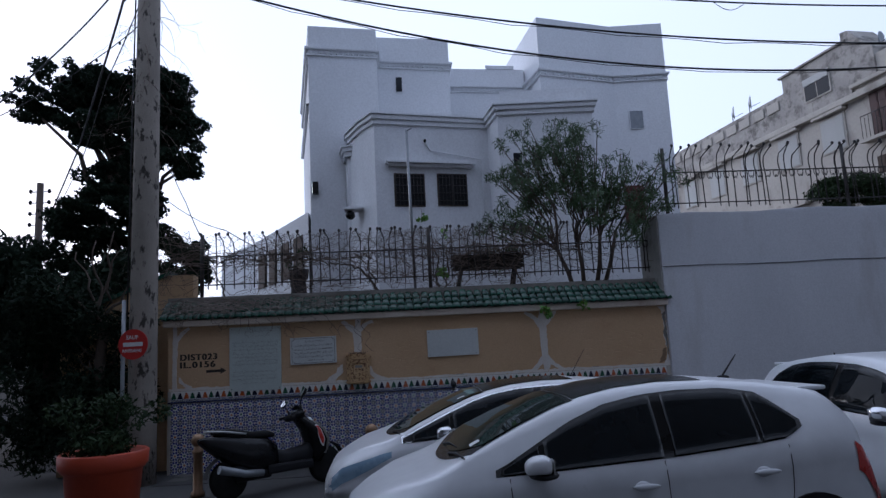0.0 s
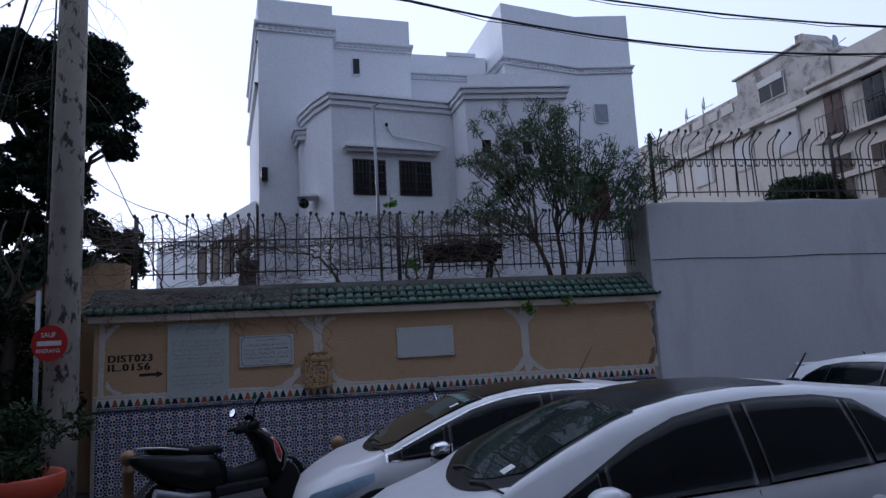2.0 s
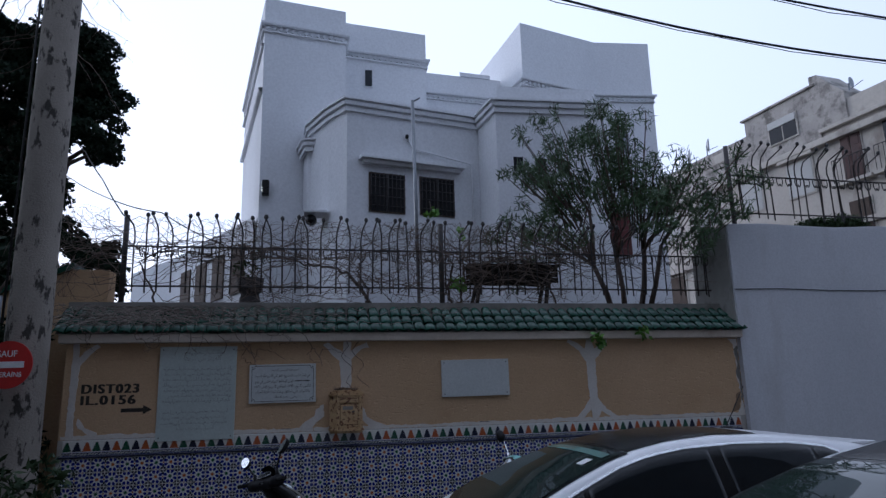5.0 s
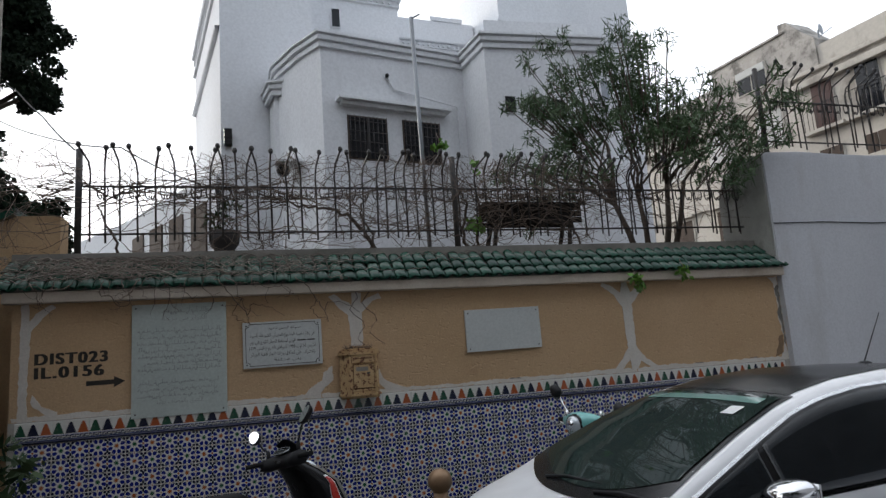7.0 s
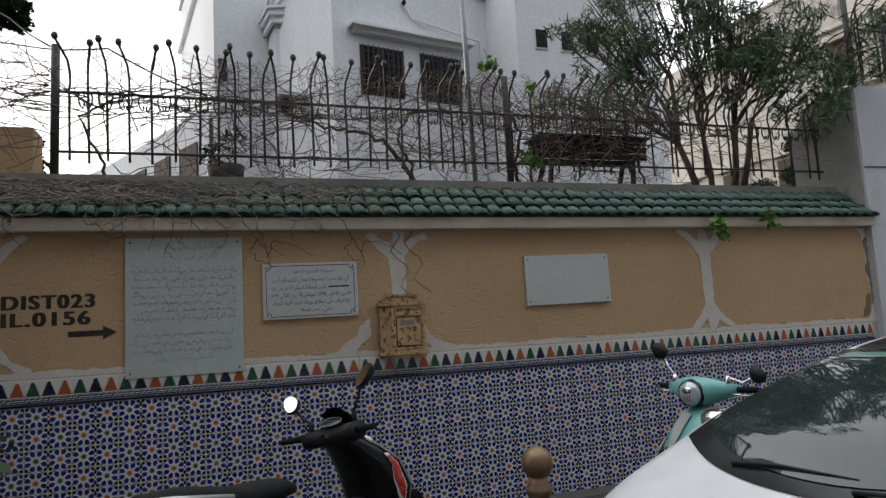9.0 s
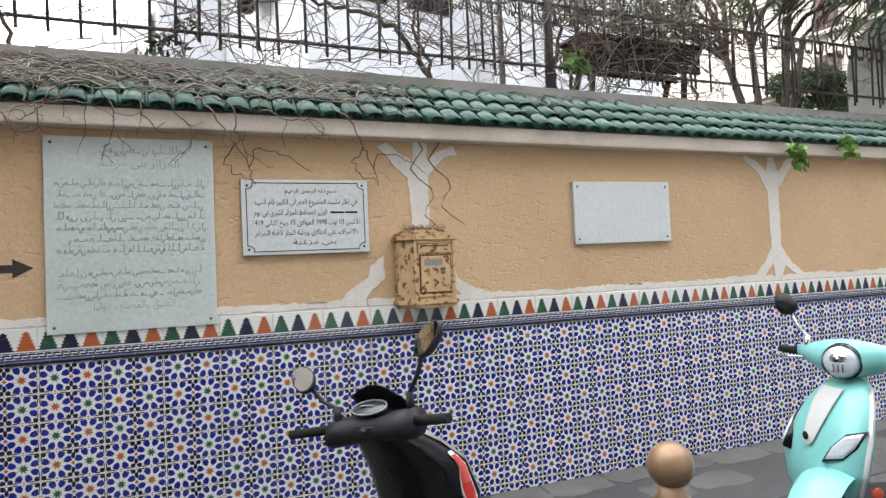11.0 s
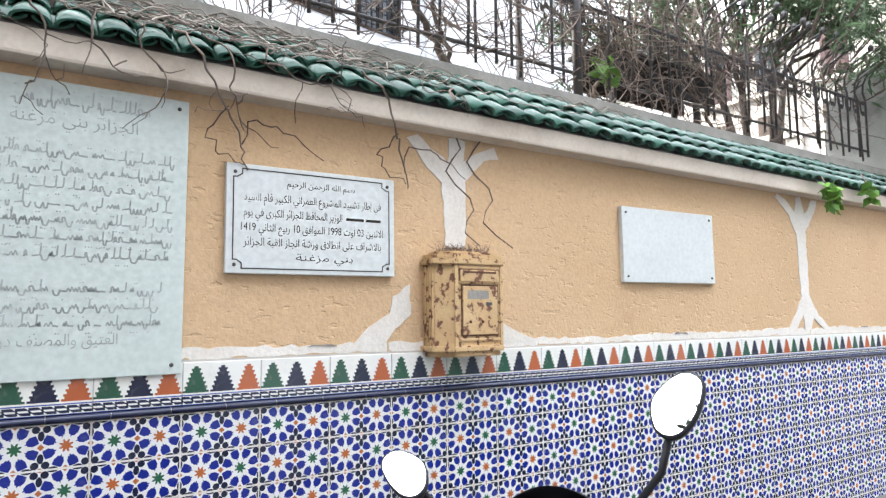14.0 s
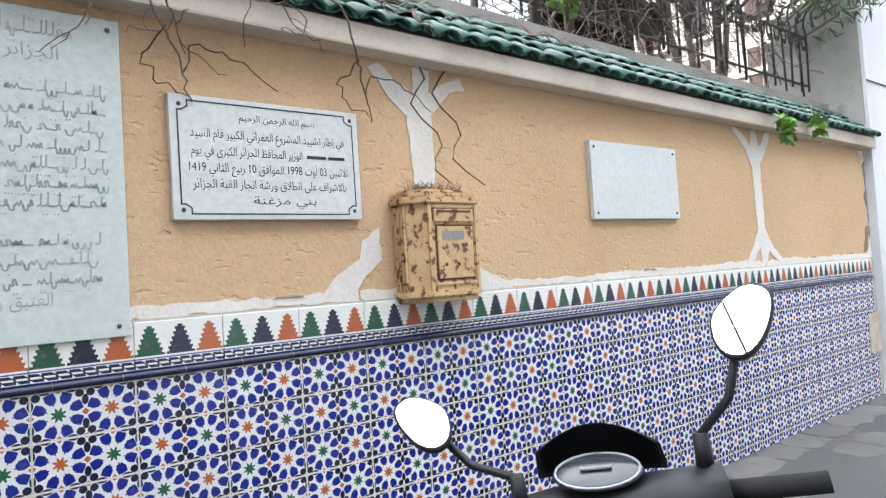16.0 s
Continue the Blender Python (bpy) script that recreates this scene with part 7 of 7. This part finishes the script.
# ---- villa fittings ----
tube("downpipe", [(1.05, 16.26, 7.0), (1.15, 16.27, 6.8), (2.48, 16.49, 6.6), (2.5, 16.49, 6.5), (2.5, 16.49, 4.0)], 0.022, HOUSEWHITE, villa, seg=8, label="white pipe down the wall")
part("wall_lamp", ellipsoid(bmesh.new(), (1.02, 16.22, 7.05), (0.04, 0.06, 0.05), 10), GLOSSBLACK, villa)
part("wall_lamp", ellipsoid(bmesh.new(), (-0.95, 16.72, 5.28), (0.13, 0.16, 0.12), 12, pose(0, 0, 0, 0, 30, 0)), GLOSSBLACK, villa, "dark round wall lamp")
block("wall_lantern", (-2.03, -1.87, 17.86, 18.02, 6.15, 6.5), GLOSSBLACK, villa, "dark box lantern near the corner", 0.02)
block("lamp_shelf", (-1.1, -0.62, 16.5, 17.0, 5.40, 5.46), HOUSEWHITE, villa, "", 0.01)
for k in range(4):
    t = 0.15 + 0.22 * k
    cx, cy = -2.2 - 2.5 * t, 18.2 + 5.0 * t
    bm = box(bmesh.new(), -0.38, 0.38, -0.05, 0.0, -0.55, 0.55)
    bm.transform(Matrix.Translation((cx - 0.03, cy - 0.02, 4.6)) @ Matrix.Rotation(math.atan2(5.0, -2.5), 4, "Z"))
    part("window", bm, WOOD, villa)


def dish(at, turn, r=0.42):
    d = thing("satellite_dish", "grey satellite dish on the rooftop", "satellite dish", at, turn, group="satellite dishes")
    bm = bmesh.new()
    loft(bm, [[(k * r * math.cos(a), -0.3 * r * (1 - k * k) * -1, k * r * math.sin(a)) for a in np.linspace(0, 2 * math.pi, 21)[:-1]] for k in (0.05, 0.4, 0.7, 1.0)])
    bm.transform(Matrix.Translation((0, 0, 0.75)))
    part("reflector", bm, GALV, d)
    tube("mast", [(0, 0.1, 0), (0, 0.1, 0.75)], 0.03, GALV, d)
    tube("feed_arm", [(0, 0.05, 0.5), (0, -0.4, 0.65)], 0.015, GALV, d)


def on_facade(u, back, z):
    p = FA + FD * u
    n = Vector((FD.y, -FD.x))
    return (p.x + n.x * back, p.y + n.y * back, z)


dish(on_facade(14.6, 0.8, 12.15), 20, 0.42), dish(on_facade(17.2, 0.6, 12.4), 60, 0.36), dish(on_facade(18.7, 0.7, 12.4), 60, 0.36)
dish(on_facade(9.35, 0.5, 12.0), 20, 0.2)
for u in (1.6, 3.6, 5.6, 7.65, 9.35):
    bal = thing("balcony_rail", "small iron balcony rail before tall shutters", "railing", on_facade(u, -0.28, 8.85), FTURN, group="balcony rails")
    tube("top_rail", [(-0.7, 0, 0.9), (0.7, 0, 0.9)], 0.02, IRON, bal)
    for k in range(9):
        tube("bar", [(-0.7 + 0.175 * k, 0, 0), (-0.7 + 0.175 * k, 0, 0.9)], 0.012, IRON, bal, seg=5)
    block("slab", (-0.8, 0.8, -0.3, 0.05, -0.12, -0.0), BEIGE, bal)


# ---- paving along the wall foot ----
pav = thing("pavement", "uneven grey stone paving along the wall", "pavement", kind="structure")
block("bed", (-3.6, 4.79, 10.35, 11.29, -0.02, 0.006), ASPHALT, pav)
rr = random.Random(91)


def broken_slab(cx, cy, wx, wy, z1):
    n = 17
    plan = []
    for k in range(n):
        a = 2 * math.pi * k / n + rr.gauss(0, 0.07)
        c, s = math.cos(a), math.sin(a)
        m = max(abs(c), abs(s)) ** 0.75
        plan.append((min(4.78, cx + wx * c / m * rr.uniform(0.86, 1.06)), min(11.283, cy + wy * s / m * rr.uniform(0.72, 1.1))))
    bm = slab_plan(bmesh.new(), plan, -0.01, z1)
    bmesh.ops.bevel(bm, geom=[e for e in bm.edges if all(v.co.z > 0 for v in e.verts)], offset=0.003, segments=1, affect="EDGES")
    part("flagstone", bm, PAVE, pav)


x = -3.5
while x < 4.6:
    w = rr.uniform(0.16, 0.34)
    broken_slab(x + w, 11.14, w, 0.15, 0.008 + rr.uniform(0, 0.008))
    if rr.random() < 0.35:
        broken_slab(x + w, 10.78, w * 0.9, rr.uniform(0.12, 0.2), 0.006 + rr.uniform(0, 0.004))
    x += 2 * w - 0.02

# ---- dado tiles, border and moulding ----
def tile_mesh(name, w, z0, z1, t, mat, be=0.0022):
    bm = box(bmesh.new(), -w / 2, w / 2, -t, 0, z0, z1)
    bmesh.ops.bevel(bm, geom=[e for e in bm.edges if all(abs(v.co.y + t) < 1e-6 for v in e.verts)], offset=be, segments=1, affect="EDGES")
    return mesh_of(name, bm, mat)


G = 0.001
STEP = 0.298
FIRST = JOINT
even, odd = tile_mesh("tile", STEP - G, -0.075 + G / 2, 0.075 - G / 2, 0.010, TILE_A, 0.001), tile_mesh("tile", STEP - G, -0.075 + G / 2, 0.075 - G / 2, 0.010, TILE_B, 0.001)
rr = random.Random(17)
dado = tagged(new("tile_dado"), "glazed blue and white star tiles with green and orange centres", "tile panel", kind="structure")
n0 = math.ceil((W0 - FIRST) / STEP)
n1 = math.floor((W1 - FIRST) / STEP)
for c in range(n0, n1):
    for r in range(8):
        ob = new("tile", even if r % 2 == 0 else odd)
        ob.parent = dado
        ob.location = (FIRST + STEP * (c + 0.5), WY - 0.0065 + rr.uniform(-0.0012, 0.0012), TILE_TOP - 0.15 * (r + 0.5))
        ob.rotation_euler = (rr.gauss(0, 0.004), 0, rr.gauss(0, 0.003))
fr = tile_mesh("border_tile", STEP - 0.002, 0.0, 0.16, 0.012, FRIEZE)
for c in range(n0, n1):
    ob = new("border_tile", fr)
    ob.parent = dado
    ob.location = (FIRST + STEP * (c + 0.5), WY - 0.0065, TILE_TOP + 0.028)
bm = bmesh.new()
prof = [(-0.006, 0.0), (-0.022, 0.002), (-0.030, 0.009), (-0.031, 0.016), (-0.026, 0.023), (-0.012, 0.028), (-0.006, 0.028)]
strip(bm, [[(xx, y, z) for y, z in prof] for xx in (-0.0995, 0.0995)])
mould = mesh_of("moulding_piece", bm, NAVY)
x = W0 + 0.1
while x < W1 - 0.05:
    ob = new("moulding_piece", mould)
    ob.parent = dado
    ob.location = (x, WY, TILE_TOP)
    x += 0.2
block("cement_patch", (W1 - 0.28, W1 - 0.01, WY - 0.03, WY - 0.018, 0.42, 0.78), CREAM, dado, "bare cement patch at the tile end", 0.01)

# ---- green glazed coping tiles ----
def barrel(r, ln, taper, flat):
    bm = bmesh.new()
    seg = 8
    top, bot = [], []
    for k, (y, rad) in enumerate(((0.0, r), (ln, r * taper))):
        top.append([bm.verts.new((rad * math.cos(a), y, rad * math.sin(a) * flat)) for a in np.linspace(math.pi, 0, seg + 1)])
        bot.append([bm.verts.new(((rad - 0.012) * math.cos(a), y, (rad - 0.012) * math.sin(a) * flat)) for a in np.linspace(math.pi, 0, seg + 1)])
    for i in range(seg):
        bm.faces.new((top[0][i], top[0][i + 1], top[1][i + 1], top[1][i])).smooth = True
        bm.faces.new((bot[0][i + 1], bot[0][i], bot[1][i], bot[1][i + 1])).smooth = True
        bm.faces.new((top[0][i + 1], top[0][i], bot[0][i], bot[0][i + 1]))
    for i in (0, seg):
        bm.faces.new((top[0][i], top[1][i], bot[1][i], bot[0][i]))
    bmesh.ops.recalc_face_normals(bm, faces=bm.faces)
    return mesh_of("roof_tile", bm, GREEN_TILE)


coping = tagged(new("tile_coping"), "green glazed barrel tiles along the wall coping", "tile roof", kind="structure")
cover, pan = barrel(0.066, 0.235, 0.86, 0.62), barrel(0.064, 0.235, 0.9, 0.42)
PITCH = math.atan2(0.29, 0.38)
n = int((W1 - W0 + 0.1) / 0.135)
rr = random.Random(33)
for c in range(n + 1):
    x = W0 - 0.06 + 0.135 * c
    for r in range(3):
        d = 0.155 * r - 0.03
        y, z = WY - 0.12 + d * math.cos(PITCH), 2.447 + d * math.sin(PITCH)
        ob = new("roof_tile", cover)
        ob.parent = coping
        ob.location = (x + rr.gauss(0, 0.004), y + rr.gauss(0, 0.006), z + 0.026 + 0.004 * r)
        ob.rotation_euler = (PITCH - 0.06 + rr.gauss(0, 0.015), rr.gauss(0, 0.03), rr.gauss(0, 0.02))
    ob = new("roof_tile", pan)
    ob.parent = coping
    ob.location = (x + 0.0675, WY - 0.135, 2.445 + 0.036)
    ob.rotation_euler = (-PITCH, math.pi, 0)
